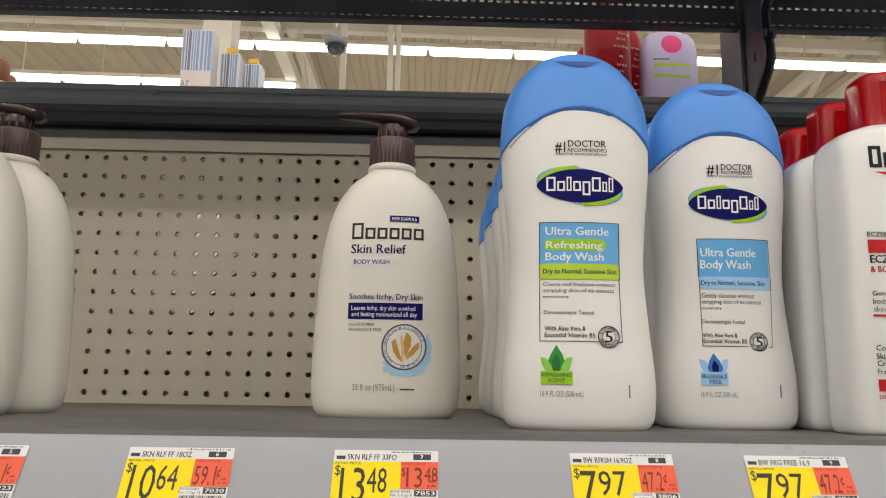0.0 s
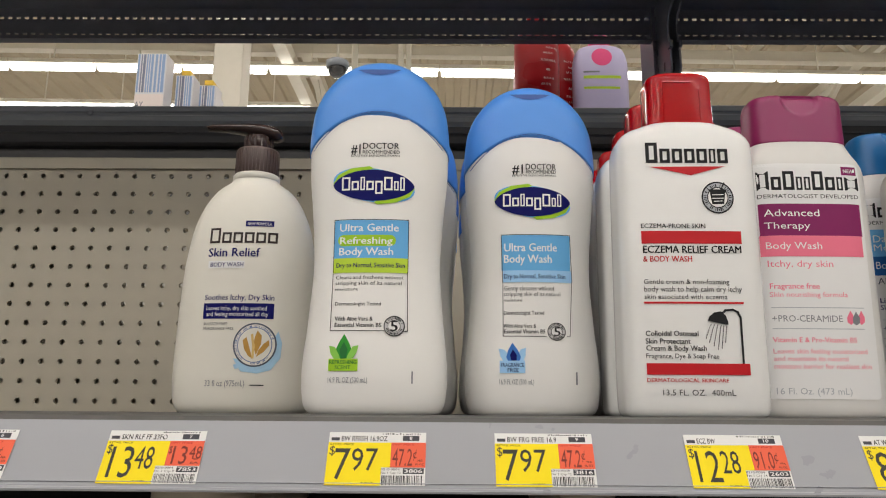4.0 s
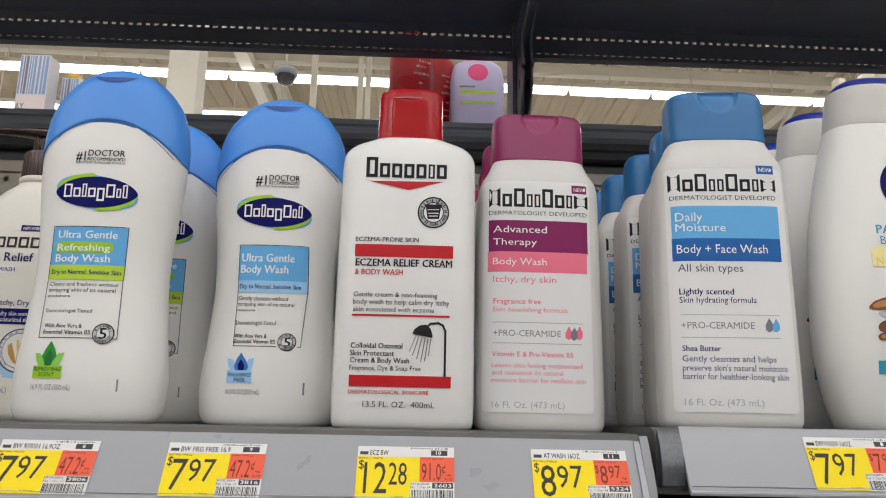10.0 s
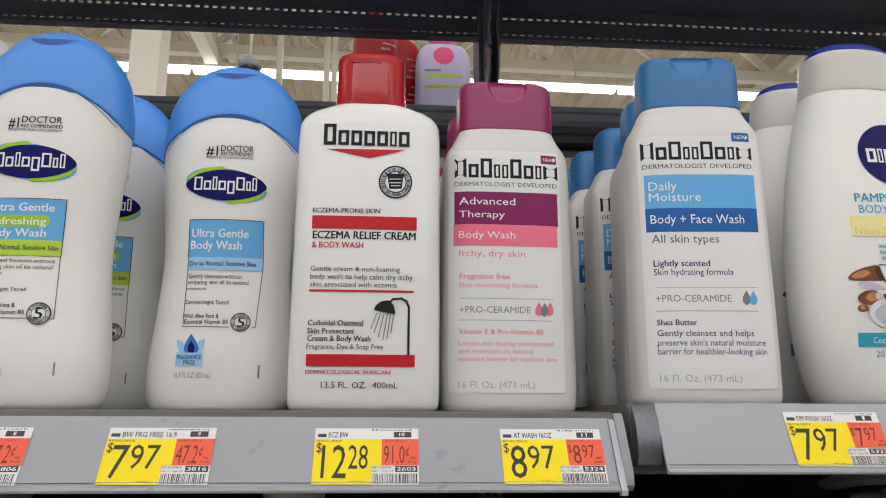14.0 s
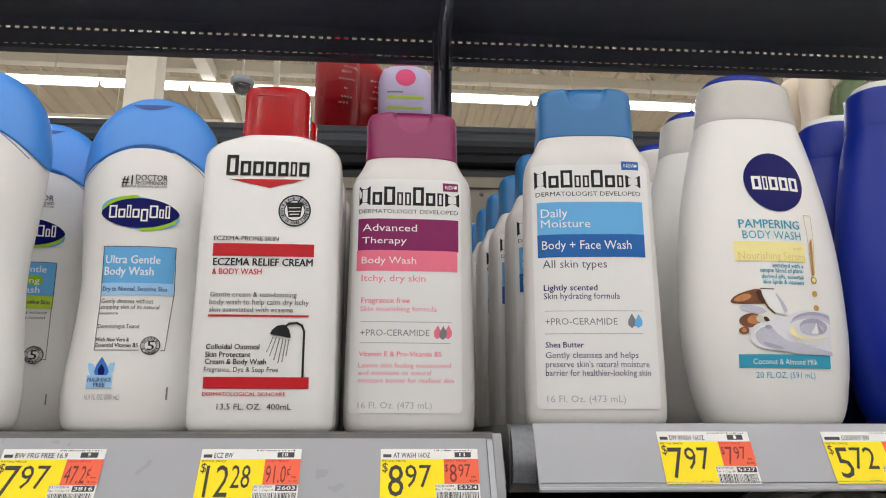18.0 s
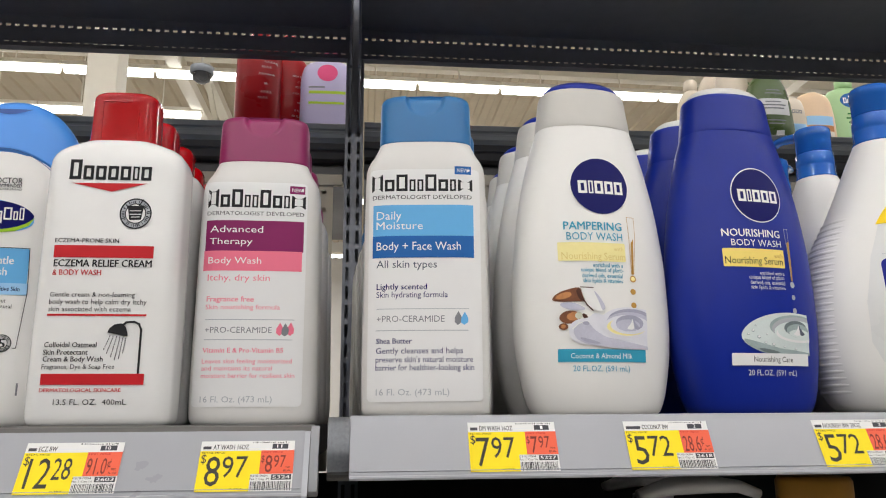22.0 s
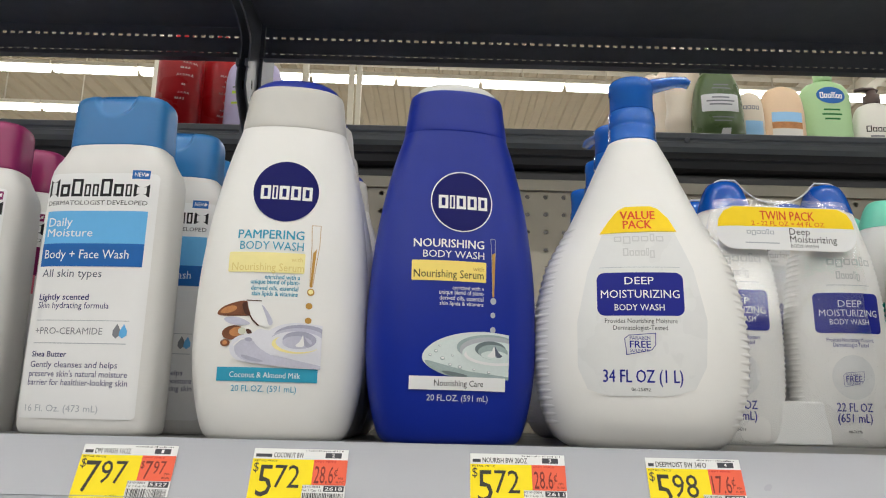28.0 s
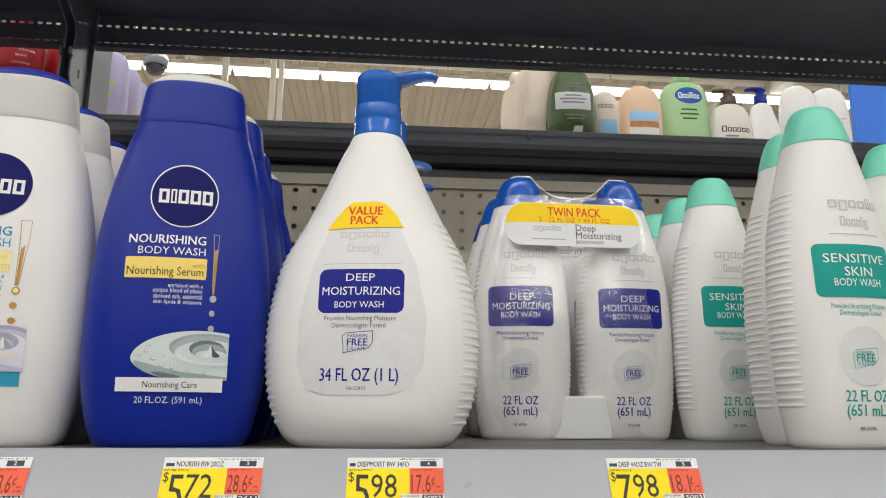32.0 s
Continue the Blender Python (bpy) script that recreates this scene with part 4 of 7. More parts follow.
def art_fragrance_free(f):
    tilted_logo(f, -0.0262, 0.1282, 0.0262, 0.1535)
    f.text("#1", -0.0136, 0.1603, 0.0074, 0.0066, "ink", 1)
    f.text("DOCTOR", -0.0044, 0.1633, 0.0207, 0.0041, "ink", 1)
    f.text("RECOMMENDED", -0.0042, 0.1605, 0.0203, 0.0024, "ink", 1)
    f.text("SENSITIVE SKINCARE BRAND", -0.0136, 0.1584, 0.0299, 0.0014, "ink")
    f.round(-0.0211, 0.0937, 0.0246, 0.1180, "skyblue", 0.001)
    f.rect(-0.0202, 0.0861, 0.0255, 0.0941, "babyblue")
    f.line([(-0.0203, 0.0856), (-0.0205, 0.0505), (0.0073, 0.0504)], .0004, "ink")
    f.line([(0.0254, 0.0867), (0.0231, 0.0504), (0.0212, 0.0504)], .0004, "ink")
    f.line([(-0.0204, 0.0862), (-0.0212, 0.1182), (0.0247, 0.1182), (0.0256, 0.0867)], .0004, "ink")
    f.text("Ultra Gentle", -0.0193, 0.1070, 0.0352, 0.0054, "white", 1)
    f.text("Body Wash", -0.0195, 0.0993, 0.0317, 0.0054, "white", 1)
    f.text("Dry to Normal, Sensitive Skin", -0.0194, 0.0887, 0.0405, 0.0030, "navy", 1)
    f.text("Gently cleanses without", -0.0195, 0.0807, 0.0330, 0.0030, "ink")
    f.text("stripping skin of its natural", -0.0196, 0.0770, 0.0370, 0.0026, "ink")
    f.text("moisture", -0.0197, 0.0733, 0.0118, 0.0019, "ink")
    f.text("Dermatologist Tested", -0.0198, 0.0645, 0.0261, 0.0026, "ink")
    f.text("With Aloe Vera &", -0.0202, 0.0559, 0.0212, 0.0026, "ink", 1)
    f.text("Essential Vitamin B5", -0.0199, 0.0523, 0.0267, 0.0026, "ink", 1)
    f.ellipse(0.0082, 0.0476, 0.0203, 0.0594, "ink")
    f.ellipse(0.0087, 0.0482, 0.0197, 0.0589, "ghost")
    f.ellipse(0.0104, 0.0498, 0.0181, 0.0572, "ink")
    f.ellipse(0.0108, 0.0502, 0.0177, 0.0568, "paper")
    f.ring_marks(0.0142, 0.0535, 0.00470, 0.0014, "ink", ((20, 160), (200, 340)), 3)
    f.text("5", 0.0124, 0.0506, 0.0044, 0.0059, "ink", 1)
    f.poly([(-0.0235, 0.0424), (-0.0199, 0.0417), (-0.0166, 0.0375), (-0.0148, 0.0324), (-0.0199, 0.0330), (-0.0224, 0.0373)], "babyblue")
    f.poly([(-0.0061, 0.0428), (-0.0093, 0.0420), (-0.0119, 0.0376), (-0.0130, 0.0325), (-0.0083, 0.0333), (-0.0064, 0.0377)], "babyblue")
    f.poly([(-0.0147, 0.0462), (-0.0111, 0.0412), (-0.0093, 0.0369), (-0.0105, 0.0340), (-0.0137, 0.0328), (-0.0171, 0.0338), (-0.0187, 0.0367), (-0.0176, 0.0411)], "drop")
    f.poly([(-0.0144, 0.0419), (-0.0120, 0.0383), (-0.0121, 0.0350), (-0.0138, 0.0339), (-0.0157, 0.0349), (-0.0163, 0.0382)], "navy")
    f.rect(-0.0230, 0.0267, -0.0067, 0.0346, "babyblue")
    f.text("FRAGRANCE", -0.0222, 0.0306, 0.0148, 0.0025, "navy", 1)
    f.text("FREE", -0.0180, 0.0274, 0.0072, 0.0025, "navy", 1)
    f.text("16.9 FL OZ (500 mL)", -0.0232, 0.0195, 0.0220, 0.0032, "grey")
    f.rect(0.0261, 0.0196, 0.0272, 0.0275, "grey")


def art_cream_pump(f):
    f.rect(0.0010, 0.1485, 0.0236, 0.1534, "navy")
    f.text("NEW FORMULA", 0.0028, 0.1494, 0.0191, 0.0027, "white")
    f.blocks(-0.0278, 0.1345, 0.0273, 0.1473, "bark", "Txxxxx", 0.14)
    f.text("Skin Relief", -0.0280, 0.1233, 0.0422, 0.0070, "navy", 1)
    f.rect(-0.0273, 0.1136, 0.0024, 0.1197, "chalk")
    f.text("BODY WASH", -0.0255, 0.1149, 0.0271, 0.0035, "navy", 1)
    f.text("Soothes Itchy, Dry Skin", -0.0280, 0.0879, 0.0555, 0.0043, "navy", 1)
    f.rect(-0.0285, 0.0729, 0.0277, 0.0853, "navy")
    f.text("Leaves itchy, dry skin soothed", -0.0260, 0.0797, 0.0481, 0.0034, "white")
    f.text("and feeling moisturized all day", -0.0258, 0.0750, 0.0493, 0.0034, "white")
    f.text("SULFATE FREE", -0.0277, 0.0679, 0.0195, 0.0021, "ink")
    f.text("FRAGRANCE FREE", -0.0275, 0.0641, 0.0245, 0.0021, "ink")
    f.poly([(-0.0019, 0.0417), (0.0042, 0.0355), (0.0106, 0.0327), (0.0231, 0.0338), (0.0301, 0.0422), (0.0333, 0.0548), (0.0318, 0.0633), (0.0350, 0.0540), (0.0343, 0.0423), (0.0274, 0.0330), (0.0169, 0.0303), (0.0043, 0.0318)], "paleblue")
    f.poly([(-0.0017, 0.0367), (0.0016, 0.0384), (0.0042, 0.0351), (0.0000, 0.0334)], "paleblue")
    f.ellipse(-0.0026, 0.0353, 0.0312, 0.0697, "slate")
    f.ellipse(-0.0013, 0.0365, 0.0299, 0.0685, "cream")
    f.ellipse(0.0008, 0.0386, 0.0278, 0.0663, "steel")
    f.ellipse(0.0014, 0.0392, 0.0272, 0.0657, "cream")
    f.ring_marks(0.0143, 0.0525, 0.01460, 0.0016, "steel", ((20, 232), (262, 318)), 4)
    f.poly([(0.0049, 0.0560), (0.0078, 0.0586), (0.0105, 0.0503), (0.0133, 0.0411), (0.0094, 0.0444), (0.0063, 0.0493)], "gold")
    f.poly([(0.0161, 0.0638), (0.0196, 0.0597), (0.0193, 0.0529), (0.0157, 0.0445), (0.0135, 0.0511), (0.0141, 0.0579)], "gold")
    f.poly([(0.0252, 0.0564), (0.0257, 0.0522), (0.0216, 0.0471), (0.0158, 0.0428), (0.0173, 0.0479), (0.0210, 0.0530)], "gold")
    f.poly([(0.0111, 0.0604), (0.0128, 0.0612), (0.0147, 0.0512), (0.0141, 0.0419), (0.0124, 0.0419), (0.0126, 0.0511)], "goldlight")
    f.text("33 fl oz (975mL)", -0.0234, 0.0204, 0.0313, 0.0045, "grey")
    f.rect(0.0121, 0.0208, 0.0226, 0.0217, "ink")


def art_eczema(f):
    f.blocks(-0.0267, 0.1527, 0.0237, 0.1660, "ink", "Txxxxix", 0.19)
    f.poly([(-0.0247, 0.1502), (0.0216, 0.1507), (0.0002, 0.1449)], "red")
    f.ellipse(0.0060, 0.1207, 0.0256, 0.1408, "ink")
    f.ellipse(0.0069, 0.1216, 0.0247, 0.1398, "silver")
    f.ellipse(0.0093, 0.1241, 0.0223, 0.1374, "ink")
    f.ellipse(0.0099, 0.1247, 0.0217, 0.1367, "paper")
    f.ring_marks(0.0158, 0.1307, 0.0077, 0.0018, "ink", ((-40, 84), (96, 220), (232, 308)), 5)
    f.poly([(0.0110, 0.1344), (0.0205, 0.1347), (0.0194, 0.1267), (0.0123, 0.1264)], "ink")
    f.rect(0.0104, 0.1339, 0.0211, 0.1358, "ink")
    f.line([(0.0199, 0.1397), (0.0164, 0.1333)], .0008, "ink")
    f.line([(0.0125, 0.1323), (0.0190, 0.1325)], .0005, "paper")
    f.line([(0.0125, 0.1301), (0.0190, 0.1303)], .0005, "paper")
    f.line([(0.0134, 0.1283), (0.0182, 0.1285)], .0005, "paper")
    f.text("ECZEMA-PRONE SKIN", -0.0314, 0.1116, 0.0386, 0.0027, "ink", 1)
    f.rect(-0.0315, 0.1020, 0.0285, 0.1098, "red")
    f.text("ECZEMA RELIEF CREAM", -0.0309, 0.0963, 0.0589, 0.0044, "ink", 2)
    f.text("& BODY WASH", -0.0311, 0.0909, 0.0292, 0.0035, "red", 1)
    f.text("Gentle cream & non-foaming", -0.0312, 0.0774, 0.0505, 0.0029, "ink")
    f.text("body wash to help calm dry itchy", -0.0313, 0.0728, 0.0579, 0.0032, "ink")
    f.text("skin associated with eczema", -0.0312, 0.0684, 0.0488, 0.0029, "ink")
    f.rect(-0.0317, 0.0656, 0.0271, 0.0668, "red")
    f.line([(0.0246, 0.0307), (0.0246, 0.0573), (0.0231, 0.0607), (0.0203, 0.0621), (0.0157, 0.0617), (0.0137, 0.0599)], .0013, "ink")
    f.poly([(0.0049, 0.0555), (0.0060, 0.0581), (0.0089, 0.0604), (0.0128, 0.0611), (0.0157, 0.0588), (0.0169, 0.0549), (0.0169, 0.0531)], "ink")
    for x0, z0, x1, z1 in ((0.0067, 0.0535, 0.0031, 0.0444), (0.0086, 0.0533, 0.0051, 0.0422), (0.0106, 0.0530, 0.0077, 0.0400), (0.0126, 0.0528, 0.0102, 0.0383), (0.0143, 0.0525, 0.0125, 0.0389), (0.0160, 0.0523, 0.0147, 0.0423)):
        n = int((z0 - z1) / 0.0013)
        for k in range(n):
            x, z = x0 + (x1 - x0) * k / n, z0 + (z1 - z0) * k / n
            f.line([(x, z), (x - 0.0002, z - 0.0007)], 0.0005, "taggrey")
    f.text("Colloidal Oatmeal", -0.0316, 0.0465, 0.0308, 0.0031, "ink", 1)
    f.text("Skin Protectant", -0.0318, 0.0420, 0.0262, 0.0031, "ink", 1)
    f.text("Cream & Body Wash", -0.0316, 0.0379, 0.0351, 0.0031, "ink", 1)
    f.text("Fragrance, Dye & Soap Free", -0.0318, 0.0335, 0.0423, 0.0028, "ink")
    f.rect(-0.0318, 0.0240, 0.0283, 0.0306, "red")
    f.text("DERMATOLOGICAL SKINCARE", -0.0319, 0.0198, 0.0473, 0.0022, "red", 1)
    f.text("13.5 FL. OZ.  400mL", -0.0231, 0.0122, 0.0420, 0.0033, "ink")


def art_therapy(f):
    f.round(-0.0406, 0.0112, 0.0302, 0.1631, "chalk", 0.003)
    f.rect(0.0180, 0.1552, 0.0283, 0.1610, "plum")
    f.text("NEW", 0.0195, 0.1567, 0.0070, 0.0026, "white")
    f.blocks(-0.0369, 0.1448, 0.0290, 0.1576, "ink", "TxTiiTxiw", 0.16)
    f.text("DERMATOLOGIST DEVELOPED", -0.0370, 0.1393, 0.0652, 0.0027, "ink")
    f.rect(-0.0371, 0.1141, 0.0283, 0.1356, "plum")
    f.text("Advanced", -0.0342, 0.1272, 0.0352, 0.0046, "white")
    f.text("Therapy", -0.0343, 0.1189, 0.0286, 0.0043, "white")
    f.rect(-0.0376, 0.1007, 0.0276, 0.1144, "pink")
    f.text("Body Wash", -0.0344, 0.1056, 0.0351, 0.0045, "white")
    f.text("Itchy, dry skin", -0.0342, 0.0940, 0.0410, 0.0042, "pink")
    f.text("Fragrance free", -0.0340, 0.0799, 0.0309, 0.0035, "pink", 1)
    f.text("Skin nourishing formula", -0.0344, 0.0747, 0.0486, 0.0031, "pink")
    f.rect(-0.0342, 0.0676, 0.0238, 0.0681, "silver")
    f.text("+PRO-CERAMIDE", -0.0340, 0.0590, 0.0435, 0.0040, "grey")
    f.poly([(0.0148, 0.0661), (0.0169, 0.0621), (0.0167, 0.0590), (0.0145, 0.0571), (0.0123, 0.0589), (0.0124, 0.0620)], "pink")
    f.poly([(0.0218, 0.0663), (0.0238, 0.0623), (0.0237, 0.0591), (0.0214, 0.0572), (0.0193, 0.0590), (0.0194, 0.0622)], "pink")
    f.poly([(0.0183, 0.0656), (0.0206, 0.0616), (0.0202, 0.0584), (0.0179, 0.0568), (0.0158, 0.0583), (0.0159, 0.0615)], "grey")
    f.rect(-0.0343, 0.0543, 0.0229, 0.0548, "silver")
    f.text("Vitamin E & Pro-Vitamin B5", -0.0347, 0.0461, 0.0520, 0.0031, "pink", 1)
    f.text("Leaves skin feeling moisturized", -0.0348, 0.0391, 0.0580, 0.0030, "pink")
    f.text("and maintains its natural", -0.0348, 0.0345, 0.0454, 0.0030, "pink")
    f.text("moisture barrier for resilient skin", -0.0349, 0.0298, 0.0600, 0.0030, "pink")
    f.text("16 Fl. Oz. (473 mL)", -0.0347, 0.0141, 0.0459, 0.0039, "silver")


def art_daily(f):
    f.round(-0.0428, 0.0090, 0.0304, 0.1589, "chalk", 0.003)
    f.rect(0.0138, 0.1553, 0.0248, 0.1610, "bluem")
    f.text("NEW", 0.0154, 0.1568, 0.0076, 0.0027, "white")
    f.blocks(-0.0410, 0.1438, 0.0255, 0.1552, "ink", "TxTiiTxiw", 0.16)
    f.text("DERMATOLOGIST DEVELOPED", -0.0404, 0.1384, 0.0654, 0.0028, "ink")
    f.rect(-0.0399, 0.1130, 0.0259, 0.1345, "skyblue")
    f.rect(-0.0401, 0.0995, 0.0259, 0.1138, "bluem")
    f.text("Daily", -0.0376, 0.1247, 0.0163, 0.0055, "white")
    f.text("Moisture", -0.0377, 0.1182, 0.0304, 0.0050, "white")
    f.text("Body + Face Wash", -0.0375, 0.1045, 0.0549, 0.0054, "white")
    f.text("All skin types", -0.0374, 0.0929, 0.0391, 0.0049, "slate")
    f.text("Lightly scented", -0.0372, 0.0789, 0.0325, 0.0037, "navy", 1)
    f.text("Skin hydrating formula", -0.0373, 0.0738, 0.0459, 0.0037, "navy")
    f.rect(-0.0371, 0.0663, 0.0221, 0.0667, "silver")
    f.text("+PRO-CERAMIDE", -0.0369, 0.0582, 0.0433, 0.0040, "grey")
    f.poly([(0.0153, 0.0650), (0.0174, 0.0610), (0.0172, 0.0580), (0.0149, 0.0561), (0.0128, 0.0580), (0.0129, 0.0609)], "grey")
    f.poly([(0.0194, 0.0647), (0.0215, 0.0606), (0.0214, 0.0580), (0.0190, 0.0562), (0.0168, 0.0576), (0.0170, 0.0606)], "skyblue")
    f.rect(-0.0373, 0.0526, 0.0215, 0.0531, "silver")
    f.text("Shea Butter", -0.0371, 0.0447, 0.0227, 0.0033, "navy", 1)
    f.text("Gently cleanses and helps", -0.0372, 0.0385, 0.0551, 0.0036, "navy")
    f.text("preserve skin's natural moisture", -0.0373, 0.0331, 0.0616, 0.0036, "navy")
    f.text("barrier for healthier-looking skin", -0.0374, 0.0281, 0.0622, 0.0036, "navy")
    f.text("16 Fl. Oz. (473 mL)", -0.0370, 0.0129, 0.0460, 0.0039, "silver")


def rounded(uv, edge):
    """Corners cut twice to a soft outline, but for those on the straight edge."""
    pts = list(uv)
    for _ in range(2):
        nxt = []
        for k, p in enumerate(pts):
            a, c = pts[k - 1], pts[(k + 1) % len(pts)]
            if p[0] >= edge:
                nxt.append(p)
            else:
                nxt += [(p[0] * 0.75 + a[0] * 0.25, p[1] * 0.75 + a[1] * 0.25), (p[0] * 0.75 + c[0] * 0.25, p[1] * 0.75 + c[1] * 0.25)]
        pts = nxt
    return pts


def art_coconut(f):
    f.ellipse(-0.0171, 0.1291, 0.0234, 0.1690, "navy")
    f.blocks(-0.0123, 0.1434, 0.0194, 0.1525, "white", "TlTTT", 0.22)
    f.text("PAMPERING", -0.0238, 0.1178, 0.0400, 0.0055, "teal", 1)
    f.text("BODY WASH", -0.0222, 0.1108, 0.0384, 0.0052, "teal")
    f.round(-0.0282, 0.0965, 0.0176, 0.1091, "paleyellow", 0.0008)
    f.text("with", 0.0094, 0.1038, 0.0068, 0.0028, "butter")
    f.text("Nourishing Serum", -0.0260, 0.0976, 0.0433, 0.0048, "butter")
    f.text("enriched with a", -0.0058, 0.0926, 0.0211, 0.0028, "teal", 1)
    f.text("unique blend of plant-", -0.0139, 0.0894, 0.0291, 0.0028, "teal", 1)
    f.text("derived oils, essential", -0.0135, 0.0856, 0.0281, 0.0027, "teal", 1)
    f.text("skin lipids & vitamins", -0.0129, 0.0822, 0.0274, 0.0027, "teal", 1)
    f.line([(0.0205, 0.1276), (0.0211, 0.1152), (0.0213, 0.0891)], .0003, "gold")
    f.line([(0.0260, 0.1277), (0.0259, 0.1153), (0.0230, 0.0891)], .0003, "gold")
    f.line([(0.0205, 0.1276), (0.0260, 0.1277)], .0003, "gold")
    f.poly([(0.0222, 0.1099), (0.0243, 0.1128), (0.0227, 0.0884), (0.0214, 0.0884)], "gold")
    f.ellipse(0.0199, 0.0832, 0.0243, 0.0877, "gold")
    f.ellipse(0.0196, 0.0750, 0.0236, 0.0788, "gold")
    f.ellipse(0.0196, 0.0662, 0.0236, 0.0699, "gold")
    f.ellipse(0.0206, 0.0842, 0.0236, 0.0870, "paleyellow")
    def q(u, v):
        return (-0.0302 + (u - 252) * 0.0001305, 0.0392 + (390 - v) * 0.000128)

    def area(col, *uv):
        f.poly([q(*p) for p in rounded(uv, 716)], col)

    def dish(u, v, hu, hv, col):
        x, z = q(u, v)
        f.bowl(x, z, hu * 0.0001305, hv * 0.000128, col, q(716, 0)[0])
    area("milkshade", (258, 160), (330, 154), (405, 192), (340, 198), (285, 188))
    area("cocoa", (225, 147), (250, 112), (300, 91), (370, 75), (374, 112), (392, 152), (340, 152), (280, 154))
    area("tan", (240, 140), (262, 114), (310, 100), (330, 118), (290, 142))
    area("cocoadark", (345, 90), (368, 82), (372, 120), (392, 154), (364, 148), (350, 118))
    f.line([q(368, 78), q(432, 80)], 0.0006, "cocoadark")
    f.line([q(380, 140), q(398, 170), q(426, 196)], 0.0008, "cocoadark")
    area("white", (372, 82), (430, 84), (462, 122), (498, 182), (470, 206), (425, 192), (398, 164), (378, 122))
    area("milkshade", (432, 92), (462, 124), (496, 182), (474, 200), (462, 160), (444, 120))
    f.ellipse(*q(262, 264), *q(366, 198), "cocoa", 6)
    f.ellipse(*q(296, 248), *q(362, 206), "tan", 8)
    f.ellipse(*q(336, 240), *q(372, 206), "glass", 30)
    area("cocoadark", (368, 212), (392, 214), (404, 238), (380, 240))
    f.ellipse(*q(258, 296), *q(302, 262), "cocoa")
    f.ellipse(*q(268, 288), *q(290, 268), "tan")
    area("milk", (300, 300), (312, 264), (350, 240), (402, 236), (432, 206), (482, 224), (522, 190), (600, 176), (716, 186), (716, 390), (560, 388), (450, 376), (350, 366), (310, 336))
    area("milkshade", (318, 296), (350, 264), (402, 258), (432, 300), (520, 346), (716, 374), (716, 390), (450, 378), (344, 352))
    f.line([q(322, 290), q(352, 262), q(400, 256)], 0.0007, "white")
    area("lilac", (350, 330), (400, 340), (470, 362), (430, 366), (372, 354))
    area("lilac", (362, 262), (388, 250), (408, 262), (392, 276))
    dish(610, 262, 152, 84, "milk")
    dish(628, 244, 128, 58, "lilac")
    dish(618, 262, 130, 60, "milkshade")
    dish(606, 274, 128, 56, "milk")
    dish(600, 278, 108, 44, "paleyellow")
    dish(614, 270, 104, 44, "milk")
    dish(616, 258, 76, 40, "lilac")
    dish(606, 270, 66, 30, "milkshade")
    area("white", (590, 290), (622, 262), (630, 228), (636, 262), (640, 292))
    area("lilac", (630, 228), (648, 262), (676, 284), (640, 292), (636, 262))
    f.rect(-0.0302, 0.0311, 0.0289, 0.0392, "teal")
    f.text("Coconut & Almond Milk", -0.0225, 0.0333, 0.0414, 0.0033, "white")
    f.text("20 FL.OZ. (591 mL)", -0.0211, 0.0252, 0.0380, 0.0036, "teal")


